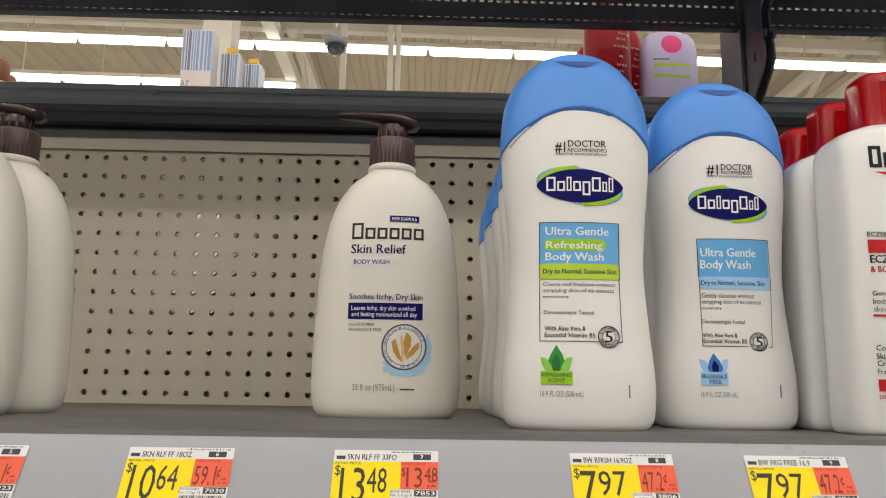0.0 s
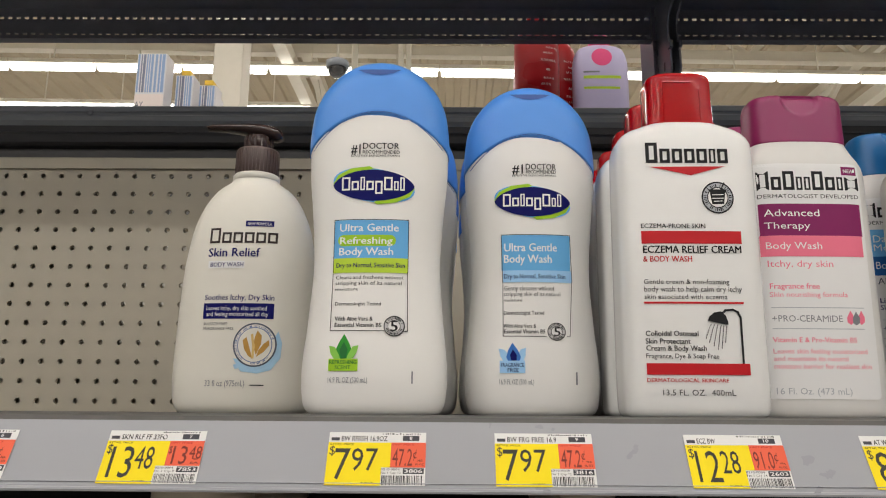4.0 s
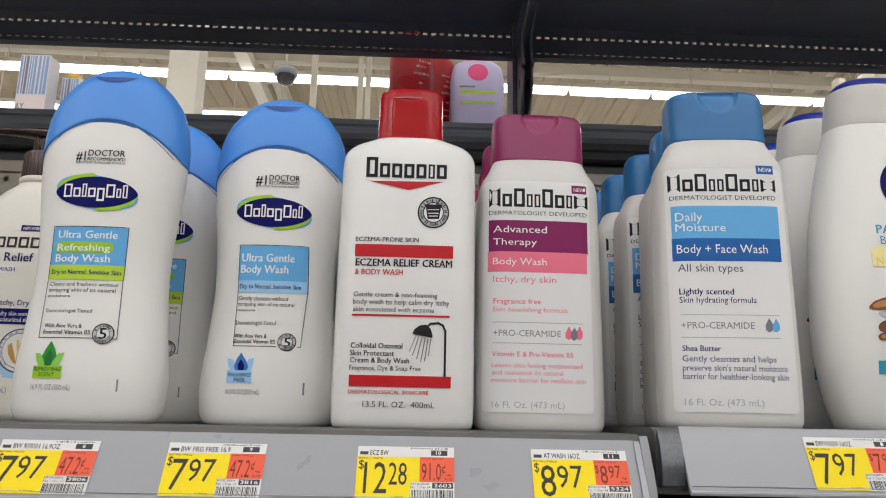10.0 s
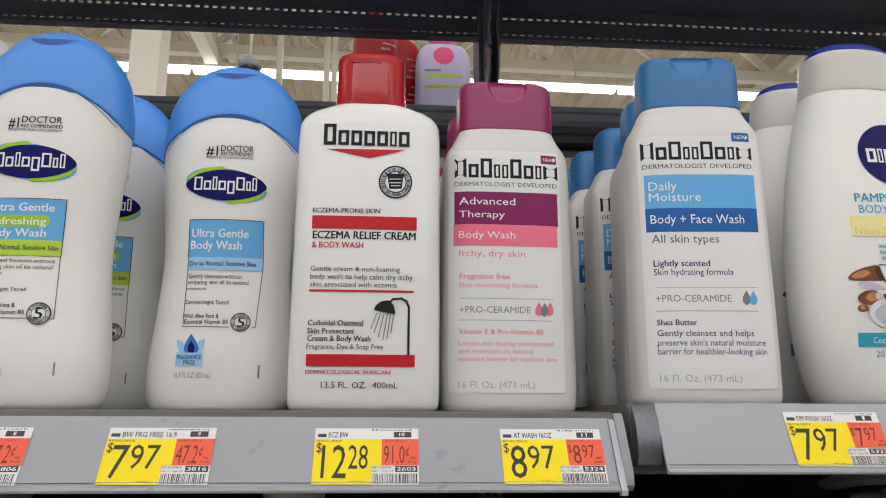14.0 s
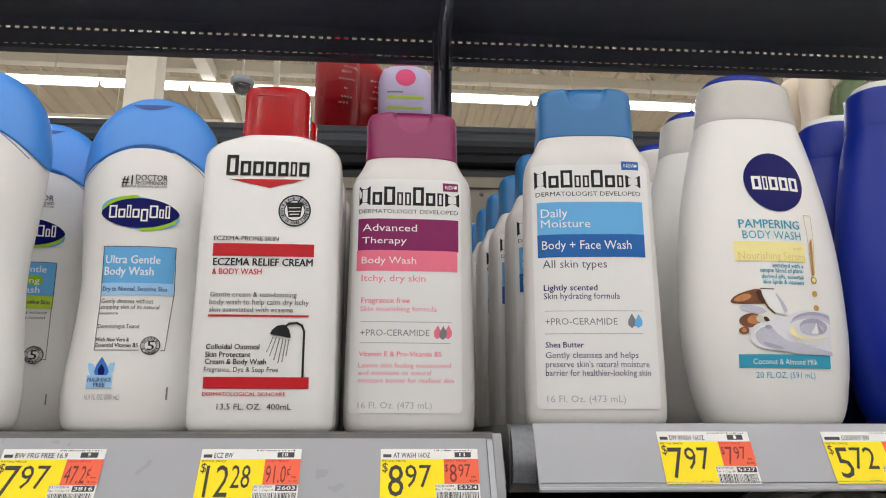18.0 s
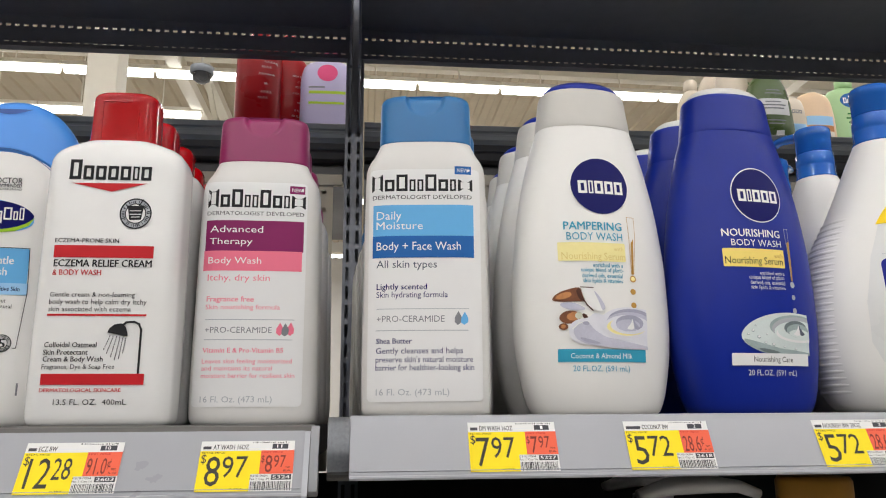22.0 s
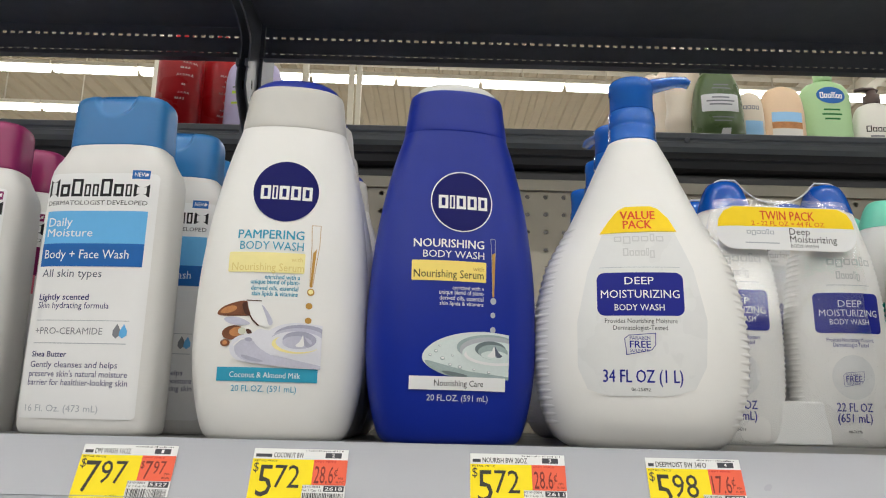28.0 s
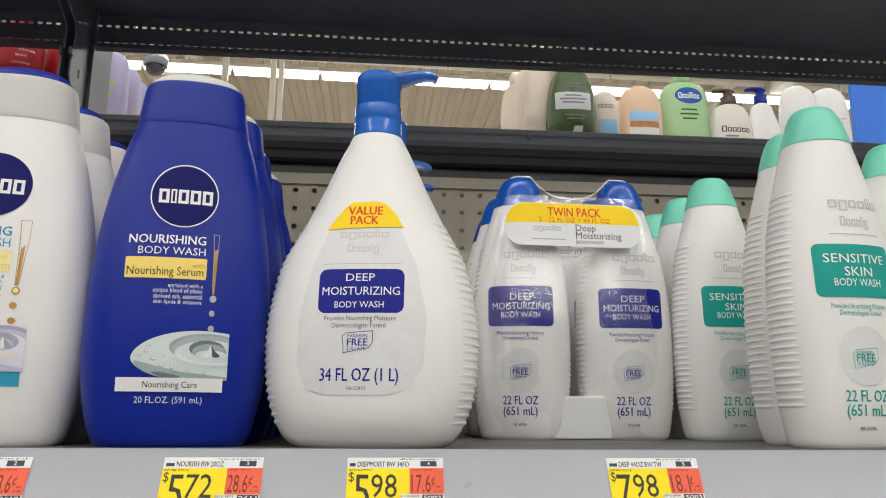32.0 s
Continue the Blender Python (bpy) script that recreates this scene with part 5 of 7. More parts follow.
def art_nourishing(f):
    f.ellipse(-0.0140, 0.1252, 0.0252, 0.1650, "white")
    f.ellipse(-0.0133, 0.1259, 0.0245, 0.1642, "navy")
    f.blocks(-0.0091, 0.1400, 0.0217, 0.1488, "white", "TlTTT", 0.22)
    f.text("NOURISHING", -0.0237, 0.1150, 0.0434, 0.0052, "white", 1)
    f.text("BODY WASH", -0.0180, 0.1085, 0.0378, 0.0045, "white")
    f.round(-0.0245, 0.0940, 0.0211, 0.1066, "yellow", 0.0008)
    f.text("with", 0.0128, 0.1009, 0.0069, 0.0028, "gold")
    f.text("Nourishing Serum", -0.0233, 0.0960, 0.0427, 0.0049, "ink")
    f.text("enriched with a", 0.0002, 0.0889, 0.0195, 0.0024, "white")
    f.text("unique blend of plant-", -0.0078, 0.0858, 0.0276, 0.0028, "white")
    f.text("derived oils, essential", -0.0074, 0.0823, 0.0269, 0.0028, "white")
    f.text("skin lipids & vitamins", -0.0073, 0.0792, 0.0268, 0.0024, "white")
    f.line([(0.0240, 0.1220), (0.0246, 0.1120), (0.0252, 0.0868)], .0003, "silver")
    f.line([(0.0271, 0.1220), (0.0270, 0.1121), (0.0259, 0.0868)], .0003, "silver")
    f.line([(0.0240, 0.1220), (0.0271, 0.1220)], .0003, "silver")
    f.poly([(0.0249, 0.1120), (0.0270, 0.1135), (0.0263, 0.0854), (0.0252, 0.0854)], "gold")
    f.ellipse(0.0239, 0.0809, 0.0277, 0.0850, "silver")
    f.ellipse(0.0241, 0.0726, 0.0272, 0.0761, "silver")
    f.ellipse(0.0240, 0.0634, 0.0274, 0.0672, "silver")
    def q(u, v):
        return (-0.0175 + (u - 180) * 0.000154, 0.0642 + (235 - v) * 0.000129)

    def area(col, *uv):
        f.poly([q(*p) for p in rounded(uv, 530)], col)

    def dish(u, v, hu, hv, col):
        x, z = q(u, v)
        f.bowl(x, z, hu * 0.000154, hv * 0.000129, col, q(530, 0)[0])
    area("milkgreen", (180, 362), (196, 322), (246, 278), (330, 246), (430, 235), (530, 246), (530, 456), (300, 452), (232, 424), (194, 392))
    area("milkshade2", (190, 372), (232, 384), (300, 404), (420, 436), (530, 442), (530, 456), (300, 452), (232, 424), (200, 396))
    area("milkdeep", (246, 420), (310, 426), (380, 446), (300, 450))
    dish(460, 332, 172, 78, "milkgreen")
    dish(452, 312, 136, 62, "milkshade2")
    dish(462, 322, 134, 62, "silver")
    dish(470, 338, 132, 58, "milkgreen")
    dish(474, 346, 128, 46, "chalk")
    dish(470, 334, 116, 46, "milkgreen")
    dish(452, 318, 64, 38, "milkdeep")
    dish(462, 330, 62, 34, "milkshade2")
    dish(468, 344, 56, 20, "milkgreen")
    area("chalk", (430, 352), (456, 330), (466, 296), (470, 330), (472, 358))
    area("slate", (466, 296), (482, 330), (506, 350), (472, 358), (470, 330))
    for u, v, s in ((236, 334, 7), (262, 366, 9), (214, 352, 6), (292, 394, 7), (330, 404, 8), (250, 308, 5), (386, 414, 6), (446, 424, 7), (300, 352, 5)):
        f.ellipse(*q(u - s, v + s), *q(u + s, v - s), "milkshade2")
        f.ellipse(*q(u - s * 0.6, v + s * 0.4), *q(u + s * 0.8, v - s * 0.8), "chalk")
    f.rect(-0.0240, 0.0288, 0.0342, 0.0367, "chalk")
    f.text("Nourishing Care", -0.0094, 0.0311, 0.0296, 0.0036, "ink")
    f.text("20 FL.OZ. (591 mL)", -0.0133, 0.0225, 0.0367, 0.0036, "chalk")


def art_value(f):
    f.poly([(-0.0295, 0.1234), (0.0141, 0.1246), (0.0239, 0.1016), (0.0304, 0.0708), (0.0288, 0.0441), (0.0217, 0.0309), (0.0083, 0.0268), (-0.0281, 0.0264), (-0.0396, 0.0302), (-0.0452, 0.0431), (-0.0452, 0.0697), (-0.0385, 0.1005)], "film")
    f.poly([(-0.0308, 0.1241), (0.0155, 0.1253), (0.0109, 0.1338), (0.0047, 0.1401), (0.0006, 0.1418), (-0.0151, 0.1415), (-0.0196, 0.1392), (-0.0253, 0.1323)], "yellow2")
    f.text("VALUE", -0.0183, 0.1331, 0.0212, 0.0054, "orange", 2)
    f.text("PACK", -0.0167, 0.1270, 0.0173, 0.0053, "orange", 2)
    f.blocks(-0.0223, 0.1171, 0.0071, 0.1235, "ghost", "xpxxlx")
    f.blocks(-0.0172, 0.1080, 0.0014, 0.1143, "ghost", "Txxxlp")
    f.rect(-0.0316, 0.1021, 0.0156, 0.1024, "silver")
    f.round(-0.0334, 0.0729, 0.0172, 0.0990, "navy2", 0.0045)
    f.text("DEEP", -0.0171, 0.0917, 0.0170, 0.0045, "white")
    f.text("MOISTURIZING", -0.0311, 0.0835, 0.0458, 0.0048, "white")
    f.text("BODY WASH", -0.0233, 0.0760, 0.0288, 0.0037, "white")
    f.text("Provides Nourishing Moisture", -0.0291, 0.0686, 0.0418, 0.0027, "ink")
    f.text("Dermatologist-Tested", -0.0244, 0.0645, 0.0313, 0.0027, "ink")
    f.line([(-0.0172, 0.0527), (-0.0181, 0.0594), (-0.0157, 0.0614), (-0.0003, 0.0626), (-0.0004, 0.0560), (-0.0028, 0.0529), (-0.0172, 0.0501), (-0.0172, 0.0527)], .0004, "navy2")
    f.text("PARABEN", -0.0151, 0.0588, 0.0117, 0.0020, "navy2")
    f.text("FREE", -0.0152, 0.0542, 0.0121, 0.0040, "navy2", 1)
    f.text("SULFATE", -0.0152, 0.0518, 0.0110, 0.0017, "navy2")
    f.text("34 FL OZ (1 L)", -0.0308, 0.0344, 0.0455, 0.0072, "navy2", 1)
    f.text("06-25892", -0.0148, 0.0295, 0.0109, 0.0019, "ink")


def art_small(f, main, head, rows):
    f.blocks(-0.0211, 0.1501, 0.0176, 0.1601, "ghost", "xpxxlx")
    f.blocks(-0.0149, 0.1381, 0.0059, 0.1466, "ghost", "Txxxlp")
    f.rect(-0.0233, 0.1342, 0.0141, 0.1347, "silver")
    f.round(-0.0347, 0.0932, 0.0210, 0.1277, main, 0.004)
    f.text("BODY WASH", -0.0237, 0.1004, 0.0331, 0.0048, "white")
    f.text("Provides Nourishing Moisture", -0.0272, 0.0860, 0.0393, 0.0033, main)
    f.text("Dermatologist-Tested", -0.0224, 0.0817, 0.0295, 0.0033, main)
    f.ellipse(-0.0251, 0.0383, 0.0105, 0.0750, "film")
    f.line([(-0.0160, 0.0504), (-0.0164, 0.0579), (-0.0135, 0.0602), (0.0009, 0.0614), (0.0008, 0.0543), (-0.0021, 0.0515), (-0.0161, 0.0485), (-0.0160, 0.0504)], .0003, main)
    f.text("PARABEN", -0.0140, 0.0575, 0.0120, 0.0019, main)
    f.text("FREE", -0.0146, 0.0528, 0.0134, 0.0047, main, 1)
    f.text("SULFATE", -0.0141, 0.0504, 0.0110, 0.0019, main)
    f.text("22 FL OZ", -0.0229, 0.0286, 0.0295, 0.0069, main, 1)
    f.text("(651 mL)", -0.0226, 0.0199, 0.0285, 0.0069, main, 1)
    f.text("08-24396", -0.0142, 0.0112, 0.0109, 0.0023, "ink")
    for body, x, z, w in rows:
        f.text(body, x, z, w, 0.0058, "white")


FLAT = Form([(0, 0.0400, 0.0185, 5.5), (0.0015, 0.0418, 0.0203, 5.5), (0.005, 0.0426, 0.0214, 5.5), (0.02, 0.0429, 0.0220, 5.5), (0.09, 0.0427, 0.0222, 5.5), (0.160, 0.0424, 0.0220, 5.2), (0.1680, 0.0420, 0.0215, 5.0), (0.1715, 0.0407, 0.0208, 4.6), (0.1760, 0.0366, 0.0198, 4.0), (0.1790, 0.0300, 0.0185, 3.6), (0.1812, 0.0236, 0.0172, 3.6)])


def flat_bottle(m):
    """Flat white bottle with a tall clear-red cap."""
    root = thing("cream_wash_bottle", m, "flat glossy white eczema body wash bottle with red cap", "bottle", "red-capped bottles")
    part("body", FLAT.loft("body", rings=40, seg=144), GLOSS_WHITE, root)
    capf = Form([(0.1802, 0.0212, 0.0160, 3.8), (0.1810, 0.0215, 0.0164, 3.8), (0.1990, 0.0209, 0.0162, 3.8), (0.2110, 0.0208, 0.0161, 3.8), (0.2142, 0.0202, 0.0155, 3.6), (0.2160, 0.0182, 0.0138, 3.4)])
    cap = part("cap", capf.loft("cap", rings=24, seg=64), RED_CAP, root, "glossy red flip cap")
    for x0, z0, x1, z1 in ((-0.0124, 0.1830, -0.0116, 0.2090), (0.0104, 0.1830, 0.0112, 0.2040), (-0.0124, 0.2082, 0.0060, 0.2090)):
        y = capf.front(0.5 * (x0 + x1), 0.2) if z1 - z0 > 0.01 else capf.front(0, 0.209)
        part("inset_edge", box_bm(x0, y - 0.0006, z0, x1, y + 0.0008, z1, 0.0003, 2), RED_CAP, cap)
    part("cap_rim", capf.loft("cap_rim", z0=0.1802, z1=0.1826, rings=6, seg=64, grow=0.0006), RED_CAP, cap)
    f = Print(on_form(FLAT))
    art_eczema(f)
    f.done(root)
    return root


BLOCK = Form([(0, 0.0390, 0.0190, 4.2), (0.0015, 0.0406, 0.0206, 4.2), (0.005, 0.0416, 0.0217, 4.2), (0.018, 0.0420, 0.0222, 4.2), (0.09, 0.0413, 0.0224, 4.2), (0.152, 0.0405, 0.0222, 4.2), (0.1600, 0.0401, 0.0219, 4.2), (0.1645, 0.0390, 0.0213, 4.0), (0.1710, 0.0352, 0.0200, 3.8), (0.1760, 0.0328, 0.0190, 3.6), (0.1800, 0.0310, 0.0184, 3.6)])


def block_bottle(m, cap_mat, cap_label, art, label, group, shift=0.0):
    """White bottle with sloping shoulders and a wide flip cap."""
    root = thing("body_wash_bottle", m, label, "bottle", group)
    part("body", BLOCK.loft("body", rings=40, seg=144), GREY_WHITE, root)
    capf = Form([(0.1790, 0.0309, 0.0183, 3.8), (0.1800, 0.0315, 0.0187, 3.8), (0.1960, 0.0311, 0.0185, 3.8), (0.2075, 0.0309, 0.0183, 3.7), (0.2110, 0.0303, 0.0177, 3.4), (0.2134, 0.0286, 0.0157, 3.1), (0.2145, 0.0230, 0.0115, 2.8)])
    cap = part("cap", capf.loft("cap", rings=72, seg=176), cap_mat, root, cap_label)
    # thumb scoop: a shallow half-round hollow that runs out at the lid's top edge
    for v in cap.data.vertices:
        if v.co.y < 0 and v.co.z < 0.2142:
            d = math.hypot(v.co.x, v.co.z - 0.2105) / 0.0135
            if d < 1:
                v.co.y += 0.0042 * min(1.0, (1 - d) * 6) * max(0.12, (v.co.z - 0.1970) / 0.0145)
    f = Print(on_form(BLOCK), shift=shift)
    art(f)
    f.done(root)
    return root


BARREL = Form([(0, 0.0405, 0.0232, 2.6), (0.002, 0.0430, 0.0252, 2.6), (0.010, 0.0466, 0.0274, 2.6), (0.0232, 0.0500, 0.0290, 2.5), (0.040, 0.0528, 0.0304, 2.45), (0.0583, 0.0541, 0.0312, 2.4), (0.076, 0.0539, 0.0314, 2.4), (0.0944, 0.0532, 0.0313, 2.4), (0.1305, 0.0494, 0.0300, 2.35), (0.1600, 0.0439, 0.0276, 2.3), (0.1800, 0.0388, 0.0254, 2.3), (0.1920, 0.0350, 0.0238, 2.3), (0.2005, 0.0325, 0.0226, 2.3)])


def barrel_bottle(m, body_mat, cap_mat, dome_mat, art, label, cap_label, dome_label, group, shift=0.0):
    """Bulging bottle that narrows to a wide cap with a domed lid."""
    root = thing("body_wash_bottle", m, label, "bottle", group)
    part("body", BARREL.loft("body"), body_mat, root)
    capf = Form([(0.1932, 0.0340, 0.0238, 2.3), (0.1940, 0.0343, 0.0240, 2.3), (0.2080, 0.0326, 0.0227, 2.3), (0.2195, 0.0310, 0.0215, 2.3), (0.2215, 0.0302, 0.0208, 2.3), (0.2222, 0.0288, 0.0196, 2.3)])
    cap = part("cap", capf.loft("cap", rings=16, seg=56), cap_mat, root, cap_label)
    domef = Form([(0.2215, 0.0284, 0.0192, 2.2), (0.2240, 0.0278, 0.0188, 2.2), (0.2275, 0.0245, 0.0165, 2.1), (0.2300, 0.0175, 0.0115, 2.0), (0.2308, 0.004, 0.003, 2.0)])
    part("lid", domef.loft("lid", rings=12, seg=48), dome_mat, cap, dome_label)
    f = Print(lambda x, z, off: on_form(BARREL)(x, z + 0.0016 * (0.145 - z) / 0.105, off), shift=shift)
    art(f)
    f.done(root)
    return root


TEAR = Form([(0, 0.0440, 0.026, 2.5), (0.002, 0.0482, 0.029, 2.5), (0.006, 0.0530, 0.0325, 2.45), (0.0145, 0.0578, 0.0365, 2.4), (0.028, 0.0625, 0.0390, 2.35), (0.0427, 0.0650, 0.0402, 2.3), (0.060, 0.0660, 0.0406, 2.3), (0.0759, 0.0650, 0.0402, 2.3), (0.092, 0.0624, 0.0390, 2.25), (0.1086, 0.0582, 0.0370, 2.2), (0.1354, 0.0445, 0.0320, 2.1), (0.1626, 0.0314, 0.0255, 2.0), (0.182, 0.0226, 0.0205, 2.0), (0.190, 0.0185, 0.0180, 2.0), (0.1948, 0.0162, 0.0162, 2.0)])


def side_ribs(form, z_rows, span, name, parent, material, side):
    """Raised ribs across one flank of a bottle."""
    verts, faces = [], []
    for z in z_rows:
        a, b, n = form.at(z)
        for k, (dz, grow) in enumerate(((-0.0016, -0.0003), (-0.0006, 0.0009), (0.0006, 0.0009), (0.0016, -0.0003))):
            for i in range(13):
                t = radians(-span + 2 * span * i / 12) + (0 if side > 0 else math.pi)
                fade = min(1.0, 3.0 * (1 - abs(i - 6) / 6.0) + 0.01)
                c, s = math.cos(t), math.sin(t)
                aa, bb, nn = form.at(z + dz)
                r = 1.0 / ((abs(c) ** nn + abs(s) ** nn) ** (1 / nn))
                g = grow * fade if grow > 0 else grow
                verts.append(((aa + g) * c * r, (bb + g) * s * r, z + dz))
        o = len(verts) - 4 * 13
        for k in range(3):
            faces += [(o + k * 13 + i, o + k * 13 + i + 1, o + (k + 1) * 13 + i + 1, o + (k + 1) * 13 + i) for i in range(12)]
    return part(name, mesh_of(name, verts, faces, True), material, parent)


def value_pump_bottle(m):
    """Large white teardrop bottle with a clear blue pump."""
    root = thing("value_pump_bottle", m, "large white teardrop body wash bottle with clear blue pump", "bottle", "value pump bottles")
    body = part("body", TEAR.loft("body", rings=56), WHITE_HDPE, root)
    rows = [0.014 + 0.0046 * k for k in range(27)]
    side_ribs(TEAR, rows, 34, "ribs", body, WHITE_HDPE, -1)
    side_ribs(TEAR, rows, 34, "ribs", body, WHITE_HDPE, 1)
    collar = part("collar", lathe("collar", [(0.0150, 0.1935), (0.0166, 0.1942), (0.0166, 0.1954), (0.0158, 0.1963), (0.0156, 0.2042), (0.0150, 0.2051), (0.0156, 0.2061), (0.0154, 0.2158), (0.0140, 0.2167), (0.0090, 0.2170)], 44), CLEAR_BLUE, root, "clear blue screw collar")
    part("thread_tube", lathe("thread_tube", [(0.0125, 0.1921), (0.0125, 0.1995), (0.0118, 0.2000), (0.0125, 0.2033), (0.0118, 0.2037), (0.0125, 0.2070), (0.0110, 0.2154)], 32), CLEAR_BLUE, collar)
    pump = part("pump_head", lathe("pump_head", [(0.0138, 0.2165), (0.0144, 0.2174), (0.0144, 0.2293), (0.0150, 0.2302), (0.0150, 0.2363), (0.0140, 0.2381), (0.0080, 0.2388)], 40), CLEAR_BLUE, root, "clear blue pump head with spout")
    spout = [(0.004, 0, 0.2344, 0.0095, 0.0048), (0.012, 0, 0.2358, 0.0085, 0.0046), (0.022, 0, 0.2377, 0.0068, 0.0040), (0.030, 0, 0.2389, 0.0056, 0.0036), (0.0355, 0, 0.2384, 0.0050, 0.0034), (0.0385, 0, 0.2363, 0.0045, 0.0026)]
    part("spout", sweep("spout", spout), CLEAR_BLUE, pump)
    f = Print(lambda x, z, off: (x, TEAR.front(x, z + 0.0028) - off, z + 0.0028), shift=-0.0060)
    art_value(f)
    f.done(root)
    return root


SLIM = Form([(0, 0.0325, 0.0205, 2.5), (0.002, 0.0347, 0.0225, 2.5), (0.007, 0.0364, 0.0245, 2.45), (0.017, 0.0384, 0.0265, 2.4), (0.0345, 0.0404, 0.0278, 2.35), (0.059, 0.0420, 0.0288, 2.3), (0.084, 0.0424, 0.0292, 2.3), (0.108, 0.0416, 0.0290, 2.25), (0.1345, 0.0394, 0.0280, 2.2), (0.163, 0.0342, 0.0258, 2.15), (0.185, 0.0280, 0.0232, 2.1), (0.2015, 0.0232, 0.0206, 2.05), (0.2155, 0.0192, 0.0176, 2.0), (0.2250, 0.0150, 0.0138, 2.0), (0.2290, 0.0108, 0.0100, 2.0), (0.2305, 0.003, 0.003, 2.0)])


def slim_bottle(m, cap_mat, cap_label, main, rows, label, group, name="body_wash_bottle"):
    """Slim white bottle with ribbed flanks and a tapering cap."""
    root = thing(name, m, label, "bottle", group)
    fill_slim(root, cap_mat, cap_label, main, rows)
    return root


def fill_slim(root, cap_mat, cap_label, main, rows, dx=0.0, turn=0.0):
    made = []
    body = part("body", SLIM.loft("body", z1=0.205), WHITE_HDPE, root)
    made.append(body)
    made.append(part("cap", SLIM.loft("cap", z0=0.2015, grow=0.0007, rings=20), cap_mat, root, cap_label))
    zs = [0.026 + 0.0046 * k for k in range(31)]
    side_ribs(SLIM, zs, 30, "ribs", body, WHITE_HDPE, -1)
    side_ribs(SLIM, zs, 30, "ribs", body, WHITE_HDPE, 1)
    before = set(root.children)
    f = Print(on_form(SLIM), shift=-0.0068)
    art_small(f, main, None, rows)
    f.done(root)
    made += [o for o in root.children if o not in before]
    for o in made:
        o.location.x += dx
        o.rotation_euler.z = radians(turn)
    return made


EAST_Z = SHELF_Z + 0.0040


def at(x, y, turn=0.0, z=SHELF_Z):
    """A standing place; the east bay's bottles are a little taller."""
    m = pose(x, y, z, 0, 0, turn)
    return m @ Matrix.Diagonal((1, 1, 1.0115, 1)) if z == EAST_Z else m


# the rows, front bottle first
cream = cream_pump_bottle(at(-0.030, 0.618))
copy_thing(cream, at(-0.3390, 0.546, 2))
copy_thing(cream, at(-0.3355, 0.615, 0))
fresh = curvy_bottle(at(0.0905, 0.466), art_refreshing, "white hourglass body wash bottle with sky-blue cap and lime label", "refreshing wash bottles")
for x, y, r in ((0.0970, 0.558, 5), (0.0985, 0.630, 2), (0.0975, 0.700, 1), (0.0980, 0.770, -2)):
    copy_thing(fresh, at(x, y, r))
free = curvy_bottle(at(0.1925, 0.506), art_fragrance_free, "white hourglass body wash bottle with sky-blue cap and blue label", "fragrance-free wash bottles")
for x, y, r in ((0.190, 0.572, 2), (0.193, 0.636, -2), (0.191, 0.700, 0)):
    copy_thing(free, at(x, y, r))
ecz = flat_bottle(at(0.284, 0.455))
for x, y, r in ((0.284, 0.506, 0), (0.285, 0.556, 1), (0.283, 0.606, -1), (0.284, 0.656, 0), (0.284, 0.706, 0)):
    copy_thing(ecz, at(x, y, r))
plum = block_bottle(at(0.372, 0.486, 1), PLUM_CAP, "satin plum flip cap", art_therapy, "white body wash bottle with plum cap and pink label", "plum-capped bottles", -0.0020)
for x, y, r in ((0.370, 0.545, 2), (0.372, 0.603, -2), (0.369, 0.660, 1), (0.371, 0.716, 0)):
    copy_thing(plum, at(x, y, r))
daily = block_bottle(at(0.4856, 0.4535, -5, EAST_Z), BLUE_CAP, "satin blue flip cap", art_daily, "white body wash bottle with blue cap and blue label", "blue-capped bottles", -0.0055)
for x, y, r in ((0.4985, 0.526, 0), (0.493, 0.582, 2), (0.487, 0.637, 3), (0.482, 0.690, 3), (0.478, 0.740, 3), (0.475, 0.795, 3), (0.472, 0.850, 3)):
    copy_thing(daily, at(x, y, r, EAST_Z))
coco = barrel_bottle(at(0.5985, 0.456, 7, EAST_Z), WHITE_HDPE, IVORY_CAP, NAVY_BODY, art_coconut, "white rounded body wash bottle with coconut picture label", "pale grey-white screw cap", "navy domed lid", "coconut wash bottles", 0.0044)
for x, y, r in ((0.597, 0.522, 2), (0.594, 0.590, -2), (0.596, 0.658, 0)):
    copy_thing(coco, at(x, y, r, EAST_Z))
royal = barrel_bottle(at(0.7060, 0.456, 10, EAST_Z), NAVY_BODY, NAVY_BODY, GREY_WHITE, art_nourishing, "royal blue rounded body wash bottle with cream swirl label", "royal blue cap", "pale grey lid", "royal blue bottles", 0.0060)
for x, y, r in ((0.708, 0.522, -2), (0.705, 0.592, 2), (0.707, 0.660, 0)):
    copy_thing(royal, at(x, y, r, EAST_Z))
value = value_pump_bottle(at(0.8250, 0.456, -8, EAST_Z))
for x, y, r in ((0.833, 0.548, 112), (0.841, 0.632, 35), (0.843, 0.722, -5)):
    copy_thing(value, at(x, y, r, EAST_Z))
MOIST = (("DEEP", -0.0160, 0.1155, 0.0205), ("MOISTURIZING", -0.0310, 0.1075, 0.0490))
SENS = (("SENSITIVE", -0.0290, 0.1155, 0.0440), ("SKIN", -0.0165, 0.1070, 0.0200))
mint = slim_bottle(at(1.132, 0.4615, 6, EAST_Z), MINT_CAP, "mint green cap", "aqua", SENS, "slim white body wash bottle with mint cap and aqua label", "mint-capped bottles")
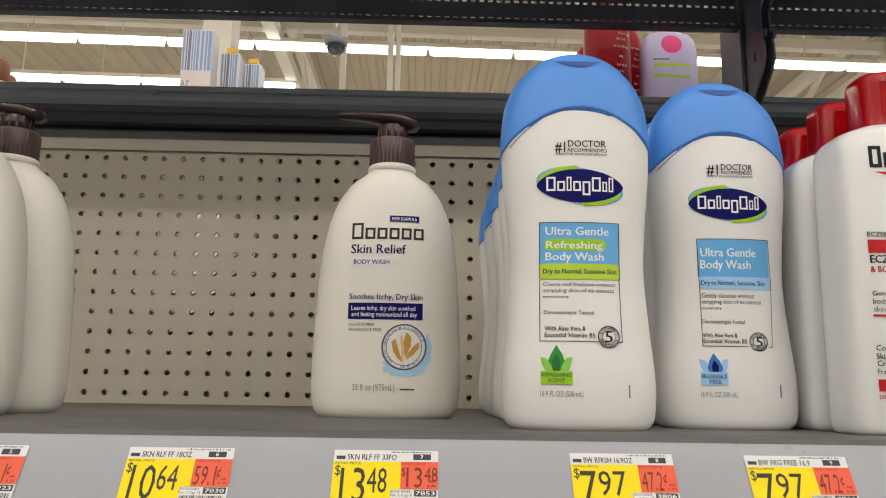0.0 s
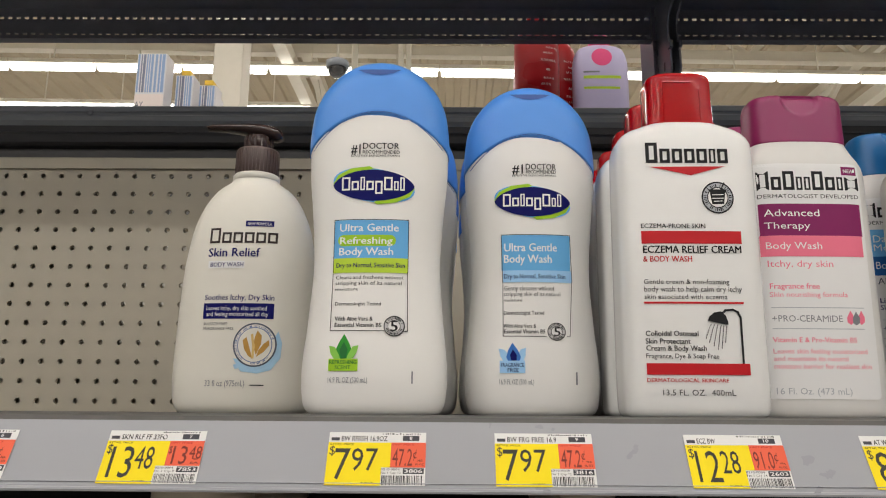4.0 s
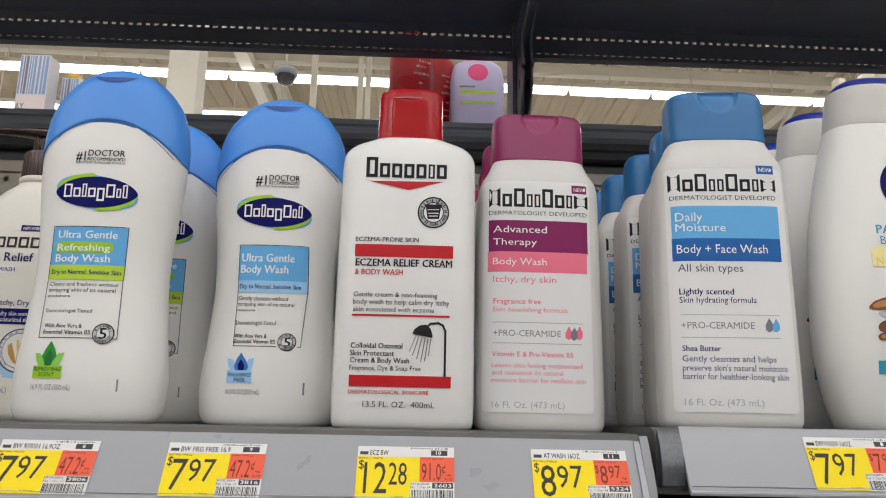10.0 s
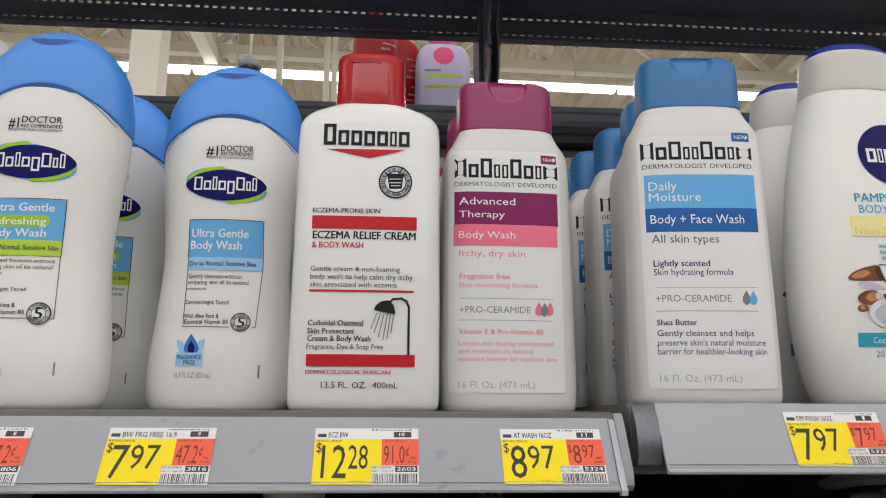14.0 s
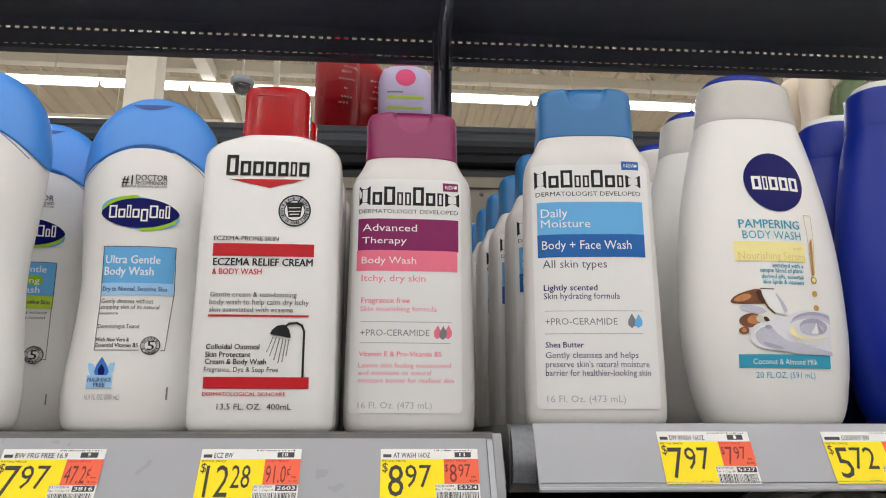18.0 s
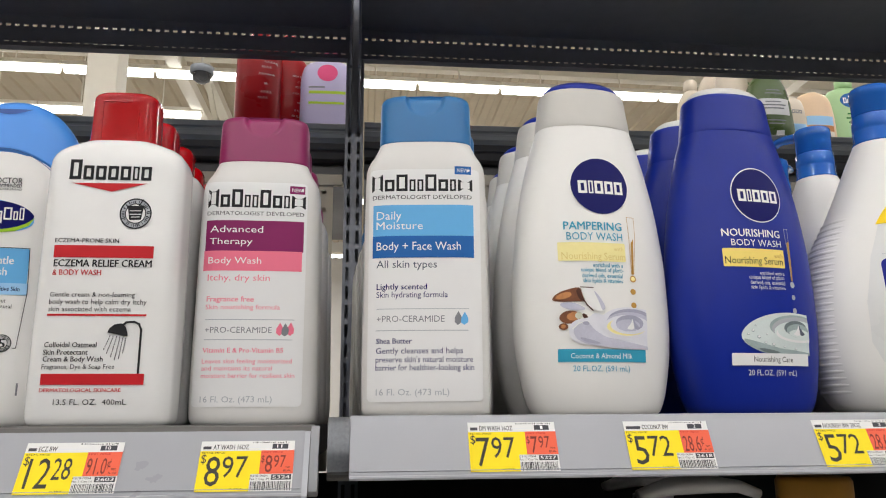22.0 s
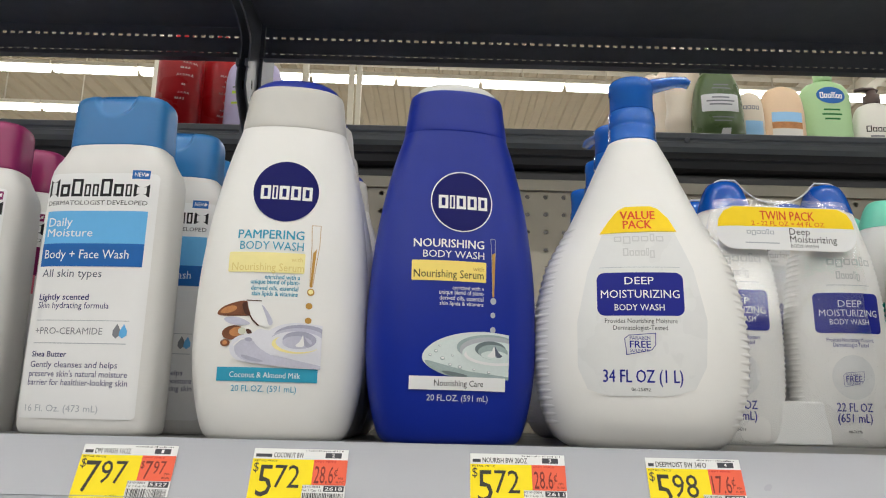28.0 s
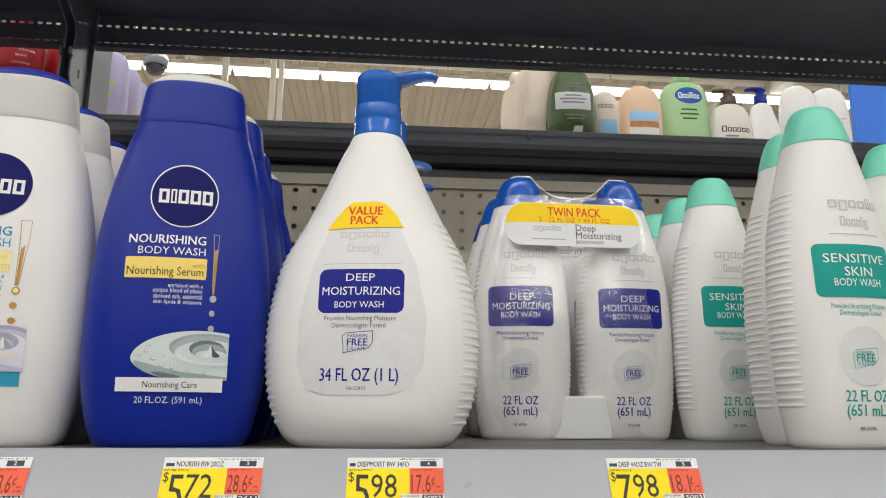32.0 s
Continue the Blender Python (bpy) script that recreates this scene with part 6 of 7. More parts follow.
for x, y, r in ((1.145, 0.519, 0), (1.1325, 0.636, 6), (1.133, 0.702, 3), (1.130, 0.768, 0), (1.2505, 0.460, 3), (1.2375, 0.533, 2), (1.240, 0.605, 0)):
    copy_thing(mint, at(x, y, r, EAST_Z))


def twin_pack(m):
    """Two slim bottles on a card tray, shrink-wrapped, with a printed paper tab across their shoulders."""
    root = thing("twin_pack", m, "shrink-wrapped pair of slim white bottles with yellow paper tab", "twin pack", "twin packs")
    fill_slim(root, DEEP_BLUE_CAP, "glossy deep blue cap", "navy2", MOIST, -0.047, -12)
    fill_slim(root, DEEP_BLUE_CAP, "glossy deep blue cap", "navy2", MOIST, 0.047, -3)
    part("card_tray", box_bm(-0.026, -0.022, 0.0005, 0.026, 0.024, 0.036, 0.0015), INKS["tagwhite"], root, "white card tray wall")

    def tab(x, z, off):
        z += 0.0050
        return (x, -0.0355 + 0.10 * (z - 0.165) + 1.2 * max(0.0, abs(x) - 0.046) ** 2 * 8 - off, z)
    f = Print(tab, 0.0)
    f.round(-0.0665, 0.1565, 0.0545, 0.1955, "chalk", 0.0150)
    f.poly([(-0.0655, 0.1772), (0.0535, 0.1772), (0.0525, 0.1840), (0.0480, 0.1910), (0.0400, 0.1950), (-0.0520, 0.1950), (-0.0600, 0.1910), (-0.0645, 0.1840)], "yellow2")
    f.text("TWIN PACK", -0.0290, 0.1835, 0.0480, 0.0080, "orange", 1)
    f.text("2 - 22 FL OZ = 44 FL OZ", -0.0370, 0.1782, 0.0640, 0.0040, "orange")
    f.text("Deep", -0.0045, 0.1705, 0.0180, 0.0060, "ink")
    f.text("Moisturizing", -0.0045, 0.1637, 0.0410, 0.0060, "ink")
    f.text("BODY WASH", -0.0045, 0.1590, 0.0240, 0.0030, "ink")
    f.blocks(-0.0420, 0.1690, -0.0180, 0.1750, "silver", "xpxxlx")
    f.rect(-0.0440, 0.1620, -0.0140, 0.1630, "silver")
    tabs = []
    before = set(root.children)
    f.done(root)
    tabs = [o for o in root.children if o not in before]
    for o in tabs:
        o.name = "paper_tab" if o.name.startswith("label") else o.name
    # film that hugs both bottles and sags between their caps
    verts, faces = [], []
    nx, rows = 24, [0.0008, 0.03, 0.06, 0.09, 0.12, 0.15, 0.175, 0.195, 0.21]
    ring_n = 2 * nx
    for z in rows:
        a, b, n = SLIM.at(z)
        for k in range(ring_n):
            u = k / nx if k < nx else (ring_n - k) / nx
            x = -0.046 - a + u * (0.092 + 2 * a) if True else 0
            d = min(abs(x + 0.046), abs(x - 0.046))
            inside = max(0.0, 1 - (d / a) ** 2) ** 0.5 if (x < -0.046 or x > 0.046) else 1.0
            y = (b + 0.002) * (inside if (x < -0.046 or x > 0.046) else 1.0) - 0.0006 * math.sin(90 * x + 70 * z)
            verts.append((x * 1.01, -y if k < nx else y, z))
    for r in range(len(rows) - 1):
        for k in range(ring_n):
            j = (k + 1) % ring_n
            faces.append((r * ring_n + k, r * ring_n + j, (r + 1) * ring_n + j, (r + 1) * ring_n + k))
    wrap = part("shrink_wrap", mesh_of("shrink_wrap", verts, faces, True), FILM, root, "clear crinkled shrink film")
    wrap.visible_shadow = False
    top = [(x, 0.2125 + 0.0190 * (abs(x) / 0.036) ** 2.6 if abs(x) < 0.036 else 0.2320 - 60.0 * max(0.0, abs(x) - 0.049) ** 2) for x in (-0.0585 + 0.117 * k / 44 for k in range(45))]
    verts = [p for x, z in top for p in ((x, -0.004, z), (x, -0.014, (z + 0.196) / 2 + 0.002), (x, -0.0235, 0.196))]
    faces = [(3 * k + i, 3 * k + 3 + i, 3 * k + 4 + i, 3 * k + 1 + i) for k in range(44) for i in (0, 1)]
    b = part("wrap_bridge", mesh_of("wrap_bridge", verts, faces, True), FILM, root, "clear film stretched between the caps")
    b.visible_shadow = False
    # White tube draws the glint along the film's upper edge.
    part("wrap_seam", sweep("wrap_seam", [(x, -0.004, z, 0.0008, 0.0008) for x, z in top], 6), FILM_GLINT, root, "bright sealed edge of the film")
    return root


FILM = mat("clear_shrink_film", (0.95, 0.96, 0.97), 0.14, metal=1.0, var=0.02, alpha=0.15, bump=0.35, bump_scale=70)
# Nearly opaque white: the glare of the film edge as colour.
FILM_GLINT = mat("sealed_film_edge", (0.9, 0.91, 0.92), 0.12, var=0.05, alpha=0.8)
twin = twin_pack(at(1.002, 0.648, 2, EAST_Z))
copy_thing(twin, at(1.000, 0.722, 0, EAST_Z))
copy_thing(twin, at(1.002, 0.796, 0, EAST_Z))

# ---- price tags ----


def price_tag(x, face, title, number, dollars, cents, unit, code, cap, per="FL OZ", bar_title=0.0):
    """A printed paper label behind the lip of the price channel."""
    w, hgt = 0.0516, 0.0300
    (yt, zt), (yf, zf) = face
    run = math.hypot(yt - yf, zt - zf)
    uy, uz = (yt - yf) / run, (zt - zf) / run
    root = thing("price_tag", pose(x, 0, 0), "yellow and orange paper price tag in the shelf channel", "price tag", "shelf price tags")

    def slope(u, v, off):
        k, out = v + 0.0012, off + 0.0004
        return (u, yf + uy * k - uz * out, zf + uz * k + uy * out)
    f = Print(slope, 0.0)
    f.rect(0, 0, w, hgt, "tagwhite")
    f.rect(0, 0, w * 0.555, hgt * 0.80, "tagyellow")
    f.rect(w * 0.55, hgt * 0.33, w * 0.655, hgt * 0.80, "tagyellow")
    f.rect(w * 0.645, hgt * 0.33, w, hgt * 0.80, "tagorange")
    f.rect(w * 0.76, hgt * 0.835, w * 0.93, hgt * 0.935, "taggrey")
    f.text(number, w * (0.83 if len(number) == 1 else 0.81), hgt * 0.855, w * 0.028 * len(number), hgt * 0.065, "white", 1)
    rnd = random.Random(code)
    u = 0.55
    while u < 0.95:
        d = rnd.choice((0.006, 0.010, 0.014))
        f.rect(w * u, hgt * 0.955, w * (u + d), hgt * rnd.choice((0.975, 0.985)), "ink")
        u += d + rnd.choice((0.006, 0.012, 0.02))
    u = 0.565
    while u < 0.975:
        d = rnd.choice((0.004, 0.006, 0.010))
        f.rect(w * u, hgt * 0.015, w * (u + d), hgt * 0.185, "ink")
        u += d + rnd.choice((0.004, 0.007, 0.010))
    if bar_title:
        f.rect(w * 0.025, hgt * 0.835, w * (0.025 + bar_title), hgt * 0.895, "taggrey")
    if title:
        f.text(title, w * (0.025 + (bar_title + 0.02 if bar_title else 0)), hgt * 0.83, w * min(0.62 - bar_title, 0.0315 * len(title)), hgt * 0.095, "ink", 1)
    f.text("RETAIL PRICE", w * 0.02, hgt * 0.745, w * 0.24, hgt * 0.036, "ink")
    f.text("$", w * 0.02, hgt * 0.56, w * 0.055, hgt * 0.17, "digit")
    one = len(dollars) == 1
    f.text(dollars, w * 0.078, hgt * 0.11, w * (0.155 if one else 0.235), hgt * 0.58, "digit")
    f.text(cents, w * (0.25 if one else 0.33), hgt * 0.27, w * (0.265 if one else 0.185), hgt * 0.42, "digit")
    f.text("UNIT PRICE", w * 0.66, hgt * 0.745, w * 0.22, hgt * 0.034, "red")
    if unit.startswith("$"):
        a, b = unit[1:].split(".")
        f.text("$", w * 0.655, hgt * 0.56, w * 0.035, hgt * 0.14, "faded")
        f.text(a, w * 0.70, hgt * 0.36, w * 0.075 * len(a), hgt * 0.34, "faded")
        f.text(b, w * (0.71 + 0.08 * len(a)), hgt * 0.46, w * 0.125, hgt * 0.24, "faded")
    else:
        f.text(unit, w * 0.665, hgt * 0.36, w * 0.20, hgt * 0.32, "faded")
        f.text("\u00a2", w * 0.872, hgt * 0.50, w * 0.036, hgt * 0.18, "faded")
    f.text("PER", w * 0.92, hgt * 0.44, w * 0.05, hgt * 0.035, "ink")
    f.text(per, w * 0.90, hgt * 0.37, w * 0.08, hgt * 0.035, "ink")
    f.text("0310-0004", w * 0.555, hgt * 0.275, w * 0.185, hgt * 0.04, "ink")
    f.text("Fac 1 Cap " + cap, w * 0.555, hgt * 0.215, w * 0.20, hgt * 0.04, "ink")
    f.rect(w * 0.775, hgt * 0.215, w * 0.985, hgt * 0.32, "taggrey")
    f.text(code, w * 0.79, hgt * 0.235, w * 0.18, hgt * 0.065, "white", 1)
    f.text("01/30/24", w * 0.36, hgt * 0.035, w * 0.12, hgt * 0.028, "ink")
    f.done(root, "card_field")
    return root


price_tag(-0.2460, WEST_FACE, "", "5", "9", "46", "59.1", "6923", "12", bar_title=0.5)
price_tag(-0.1450, WEST_FACE, "SKN RLF FF 18OZ", "6", "10", "64", "59.1", "7030", "12", bar_title=0.085)
price_tag(-0.0440, WEST_FACE, "SKN RLF FF 33FO", "7", "13", "48", "$13.48", "7853", "8", "EA", bar_title=0.085)
price_tag(0.0734, WEST_FACE, "BW RFRSH 16.9OZ", "8", "7", "97", "47.2", "3806", "12", bar_title=0.085)
price_tag(0.1614, WEST_FACE, "BW FRG FREE 16.9", "9", "7", "97", "47.2", "3816", "12", bar_title=0.085)
price_tag(0.2617, WEST_FACE, "ECZ BW", "10", "12", "28", "91.0", "2603", "14", bar_title=0.085)
price_tag(0.3549, WEST_FACE, "AT WASH 16OZ", "11", "8", "97", "$8.97", "5324", "24", "EA", bar_title=0.085)
price_tag(0.5054, EAST_FACE, "DM WASH 16OZ", "1", "7", "97", "$7.97", "5327", "36", "EA", bar_title=0.085)
price_tag(0.5988, EAST_FACE, "COCONUT BW", "2", "5", "72", "28.6", "2618", "12", bar_title=0.17)
price_tag(0.7172, EAST_FACE, "NOURISH BW 20OZ", "3", "5", "72", "28.6", "2611", "12", bar_title=0.085)
price_tag(0.8132, EAST_FACE, "DEEPMOIST BW 34FO", "4", "5", "98", "17.6", "5002", "12", bar_title=0.060)
price_tag(0.9555, EAST_FACE, "DEEP 44OZ BW TW", "5", "7", "98", "18.1", "5003", "12", bar_title=0.085)

# ---- things on the neighbouring shelf ----
REAR_Z = 1.703


def rear_at(x, y, turn=0.0):
    return pose(x, y, REAR_Z, 0, 0, turn)


RED_BODY = mat("deep_red_bottle_plastic", srgb(152, 8, 18), 0.3, var=0.05, scale=12, ior=1.3)
LILAC = mat("lilac_bottle_plastic", srgb(188, 180, 214), 0.4, var=0.03)
HOT_PINK = mat("hot_pink_print", srgb(224, 60, 122), 0.4)
OLIVE = mat("olive_green_bottle_plastic", srgb(70, 92, 44), 0.28, var=0.05)
PEACH = mat("peach_lotion_plastic", srgb(228, 196, 160), 0.35, var=0.04)
SHEA = mat("ivory_lotion_plastic", srgb(228, 214, 194), 0.38, var=0.04)
APPLE = mat("apple_green_bottle_plastic", srgb(168, 206, 150), 0.35, var=0.04)
COPPER = mat("copper_brown_cap", srgb(150, 96, 66), 0.35, var=0.08)
CARD = mat("striped_carton_card", srgb(232, 230, 232), 0.5, var=0.03)
CARD_PINK = mat("pale_pink_carton", srgb(240, 226, 220), 0.5, var=0.03)
STRIPE = mat("blue_grey_stripe_print", srgb(150, 176, 214), 0.5, var=0.05)
STRIPE2 = mat("slate_stripe_print", srgb(128, 134, 156), 0.5, var=0.05)
TIP_YELLOW = mat("yellow_carton_tip", srgb(238, 196, 60), 0.5)
PANEL_BLUE = mat("bright_blue_sign_board", srgb(40, 120, 232), 0.45, var=0.03)


def red_bottle(m):
    root = thing("red_bottle", m, "tall deep red plastic lotion bottle with white script", "bottle", "red bottles")
    form = Form([(0, 0.031, 0.025, 2.3), (0.004, 0.0345, 0.028, 2.3), (0.03, 0.0355, 0.029, 2.3), (0.15, 0.0355, 0.029, 2.3), (0.19, 0.033, 0.027, 2.2), (0.205, 0.024, 0.021, 2.1), (0.21, 0.015, 0.015, 2.0)])
    part("body", form.loft("body", rings=24, seg=40), RED_BODY, root)
    part("cap", lathe("cap", [(0.0135, 0.209), (0.0145, 0.21), (0.0145, 0.245), (0.0125, 0.248)], 28), RED_BODY, root)
    f = Print(on_form(form))
    for k, (z, w) in enumerate(((0.165, 0.022), (0.155, 0.028), (0.146, 0.018), (0.134, 0.024), (0.118, 0.012), (0.104, 0.020), (0.094, 0.016))):
        x = 0.004 + 0.004 * ((k * 5) % 3)
        while x < 0.004 + w:
            f.line([(x, z), (x + 0.0012, z + 0.0030), (x + 0.0022, z - 0.0004)], 0.0005, "chalk")
            x += 0.0030 + 0.0014 * ((k + int(x * 1000)) % 2)
    f.done(root)
    return root


red = red_bottle(rear_at(0.272, 1.125))
copy_thing(red, rear_at(0.312, 1.195, 12))
copy_thing(red, rear_at(0.282, 1.265, 5))


def lilac_bottle(m):
    root = thing("lilac_bottle", m, "flat lilac plastic lotion bottle with hot pink round mark", "bottle", "lilac bottles")
    form = Form([(0, 0.038, 0.016, 3.6), (0.004, 0.0425, 0.019, 3.6), (0.03, 0.0448, 0.0205, 3.6), (0.15, 0.0445, 0.0205, 3.4), (0.172, 0.0415, 0.019, 3.0), (0.184, 0.034, 0.016, 2.6), (0.188, 0.024, 0.012, 2.4)])
    part("body", form.loft("body", rings=26, seg=48), LILAC, root)
    capf = Form([(0.186, 0.016, 0.012, 2.2), (0.188, 0.0175, 0.013, 2.2), (0.205, 0.0165, 0.012, 2.2), (0.209, 0.010, 0.008, 2.1)])
    part("cap", capf.loft("cap", rings=10, seg=32), HOT_PINK, root, "hot pink cap")
    f = Print(on_form(form))
    f.ellipse(-0.0165, 0.1480, 0.0165, 0.1790, "mark")
    v, fc = f.layers.pop("mark")
    part("round_mark", mesh_of("round_mark", v, fc), HOT_PINK, root)
    f.rect(-0.030, 0.126, 0.030, 0.131, "lime")
    f.rect(-0.030, 0.108, 0.028, 0.112, "lime")
    f.rect(-0.030, 0.136, -0.004, 0.139, "grey")
    f.done(root)
    return root


lilac = lilac_bottle(rear_at(0.380, 1.165))
for y, r in ((1.222, 0), (1.278, 2), (1.334, -2), (1.390, 0), (1.446, 0)):
    copy_thing(lilac, rear_at(0.382 + 0.01 * (y - 1.16), y, r))


def carton(m, w, d, hh, tip):
    """Upright card box with vertical stripes above a pale base."""
    root = thing("striped_carton", m, "upright card box with blue and grey vertical stripes", "carton", "striped cartons")
    part("box", box_bm(-w / 2, -d / 2, 0, w / 2, d / 2, hh, 0.0012), CARD, root)
    f = Print(lambda x, z, off: (x, -d / 2 - off, z), 0.0004)
    rnd = random.Random(7)
    x = -w / 2 + 0.002
    while x < w / 2 - 0.004:
        s = rnd.uniform(0.002, 0.006)
        f.rect(x, hh * 0.68, min(x + s, w / 2 - 0.001), hh - 0.002, rnd.choice(("a", "a", "b")))
        x += s + rnd.uniform(0.0015, 0.004)
    for key, mt in (("a", STRIPE), ("b", STRIPE2)):
        if key in f.layers:
            v, fc = f.layers.pop(key)
            tagged(part("stripes", mesh_of("stripes", v, fc), mt, root), kind="stuff")
    f.rect(-w / 2 + 0.001, 0.002, w / 2 - 0.001, hh * 0.665, "p")
    v, fc = f.layers.pop("p")
    part("base_print", mesh_of("base_print", v, fc), CARD_PINK, root)
    f.text("AY", -w * 0.46, hh * 0.555, w * 0.28, hh * 0.05, "slate")
    f.done(root)
    if tip:
        part("tip", box_bm(-w * 0.2, -d / 2 - 0.001, hh, w * 0.3, d / 2, hh + 0.010, 0.001), TIP_YELLOW, root, "yellow carton tip")
    return root


box = carton(rear_at(-0.409, 1.310), 0.054, 0.038, 0.238, False)
box2 = carton(rear_at(-0.363, 1.355), 0.034, 0.036, 0.216, True)
copy_thing(box2, rear_at(-0.334, 1.40))
copy_thing(box2, rear_at(-0.345, 1.45))


def copper_cap_bottle(m):
    root = thing("copper_cap_bottle", m, "small bottle with ribbed copper-brown cap", "bottle", "copper-capped bottles")
    part("body", lathe("body", [(0.020, 0), (0.022, 0.003), (0.022, 0.085), (0.015, 0.095)], 32), SHEA, root)
    part("cap", lathe("cap", [(0.0145, 0.094), (0.0165, 0.096), (0.0160, 0.125), (0.0120, 0.131), (0.006, 0.133)], 24), COPPER, root, "copper-brown cap")
    return root


cc = copper_cap_bottle(rear_at(-0.694, 1.20))
copy_thing(cc, rear_at(-0.715, 1.26))
copy_thing(cc, rear_at(-0.690, 1.30))


def olive_pump(m):
    root = thing("olive_pump_bottle", m, "olive green plastic lotion bottle with white label and pump", "bottle", "olive bottles")
    form = Form([(0, 0.038, 0.022, 2.6), (0.004, 0.0415, 0.025, 2.6), (0.05, 0.0430, 0.027, 2.5), (0.10, 0.0415, 0.026, 2.4), (0.15, 0.036, 0.024, 2.3), (0.175, 0.027, 0.020, 2.2), (0.187, 0.016, 0.015, 2.0)])
    part("body", form.loft("body", rings=24, seg=44), OLIVE, root)
    part("collar", lathe("collar", [(0.015, 0.186), (0.016, 0.188), (0.016, 0.202), (0.007, 0.203), (0.007, 0.215)], 24), OLIVE, root)
    part("pump_head", sweep("pump_head", [(0.008, 0, 0.216, 0.007, 0.004), (0.0, 0, 0.219, 0.008, 0.005), (-0.016, 0, 0.222, 0.006, 0.004), (-0.030, 0, 0.219, 0.004, 0.003)]), OLIVE, root)
    f = Print(on_form(form))
    f.round(-0.031, 0.106, 0.027, 0.136, "chalk", 0.002)
    for z, w in ((0.130, 0.028), (0.124, 0.044), (0.118, 0.036)):
        f.rect(-w / 2 - 0.002, z - 0.0012, w / 2 - 0.002, z + 0.0012, "grey")
    for z, w in ((0.146, 0.030), (0.152, 0.024), (0.096, 0.034), (0.090, 0.028)):
        f.rect(-w / 2, z - 0.001, w / 2, z + 0.001, "grey")
    f.poly([(-0.006, 0.064), (0.010, 0.066), (0.012, 0.078), (-0.002, 0.077)], "chalk")
    f.done(root)
    return root


olive = olive_pump(rear_at(1.139, 1.146))
copy_thing(olive, rear_at(1.133, 1.215, 4))


def ivory_bottle(m):
    root = thing("ivory_bottle", m, "ivory plastic lotion bottle with wavy moulded flank", "bottle", "ivory bottles")
    form = Form([(0, 0.026, 0.020, 2.4), (0.004, 0.029, 0.023, 2.4), (0.06, 0.031, 0.024, 2.3), (0.085, 0.0285, 0.0225, 2.3), (0.11, 0.0315, 0.024, 2.3), (0.135, 0.028, 0.022, 2.3), (0.16, 0.030, 0.022, 2.2), (0.20, 0.027, 0.021, 2.2), (0.222, 0.019, 0.017, 2.1), (0.230, 0.012, 0.012, 2.0)])
    part("body", form.loft("body", rings=36, seg=40), SHEA, root)
    part("cap", lathe("cap", [(0.012, 0.229), (0.0135, 0.231), (0.0130, 0.250), (0.010, 0.253)], 24), SHEA, root)
    return root


ivory = ivory_bottle(rear_at(1.098, 1.185))
copy_thing(ivory, rear_at(1.090, 1.245, 8))
copy_thing(ivory, rear_at(1.080, 1.315, -5))


def lotion_bottle(m, name, body_mat, w, hh, dome, art, label, group, cap_mat=None, pump=True):
    """A rounded lotion bottle with a flat cap."""
    root = thing(name, m, label, "bottle", group)
    d = w * 0.55
    form = Form([(0, w * 0.86, d * 0.84, 2.5), (0.004, w * 0.96, d * 0.95, 2.5), (hh * 0.3, w, d, 2.5), (hh * 0.72, w * 0.96, d, 2.4), (hh * 0.88, w * dome, d * 0.92, 2.3), (hh * 0.965, w * dome * 0.78, d * 0.76, 2.2), (hh, w * dome * 0.36, d * 0.45, 2.0)])
    part("body", form.loft("body", rings=26, seg=44), body_mat, root)
    if cap_mat:
        r = w * 0.34
        part("cap", lathe("cap", [(r * 0.94, hh - 0.001), (r, hh), (r, hh + 0.016), (r * 0.6, hh + 0.018), (r * 0.6, hh + 0.026)], 28), cap_mat, root)
        if pump:
            part("pump_head", sweep("pump_head", [(r * 0.7, 0, hh + 0.026, 0.007, 0.004), (0, 0, hh + 0.029, 0.008, 0.005), (-0.016, 0, hh + 0.030, 0.006, 0.004), (-0.030, 0, hh + 0.027, 0.004, 0.003)]), cap_mat, root)
    f = Print(on_form(form))
    art(f)
    f.done(root)
    return root


def art_oat(f):
    f.rect(-0.012, 0.075, 0.018, 0.112, "babyblue")
    f.blocks(-0.014, 0.132, 0.012, 0.142, "grey", "xxxx")


def art_peach(f):
    f.rect(-0.026, 0.140, 0.027, 0.158, "babyblue")
    f.rect(-0.026, 0.128, 0.027, 0.139, "tan")
    f.rect(-0.026, 0.100, 0.027, 0.127, "cream")


def art_apple(f):
    f.ellipse(-0.025, 0.199, 0.028, 0.233, "bluem")
    f.blocks(-0.019, 0.210, 0.022, 0.222, "white", "Txxllxx")
    for z, w in ((0.187, 0.030), (0.178, 0.036), (0.169, 0.028)):
        f.rect(-w / 2, z - 0.0016, w / 2, z + 0.0016, "leafdark")


def art_ivory(f):
    f.blocks(-0.026, 0.148, 0.028, 0.160, "bark", "Txxxxx")
    f.rect(-0.020, 0.138, 0.004, 0.141, "grey")


def art_white(f):
    f.rect(-0.022, 0.188, 0.022, 0.191, "ghost")
    f.rect(-0.016, 0.179, 0.016, 0.182, "ghost")


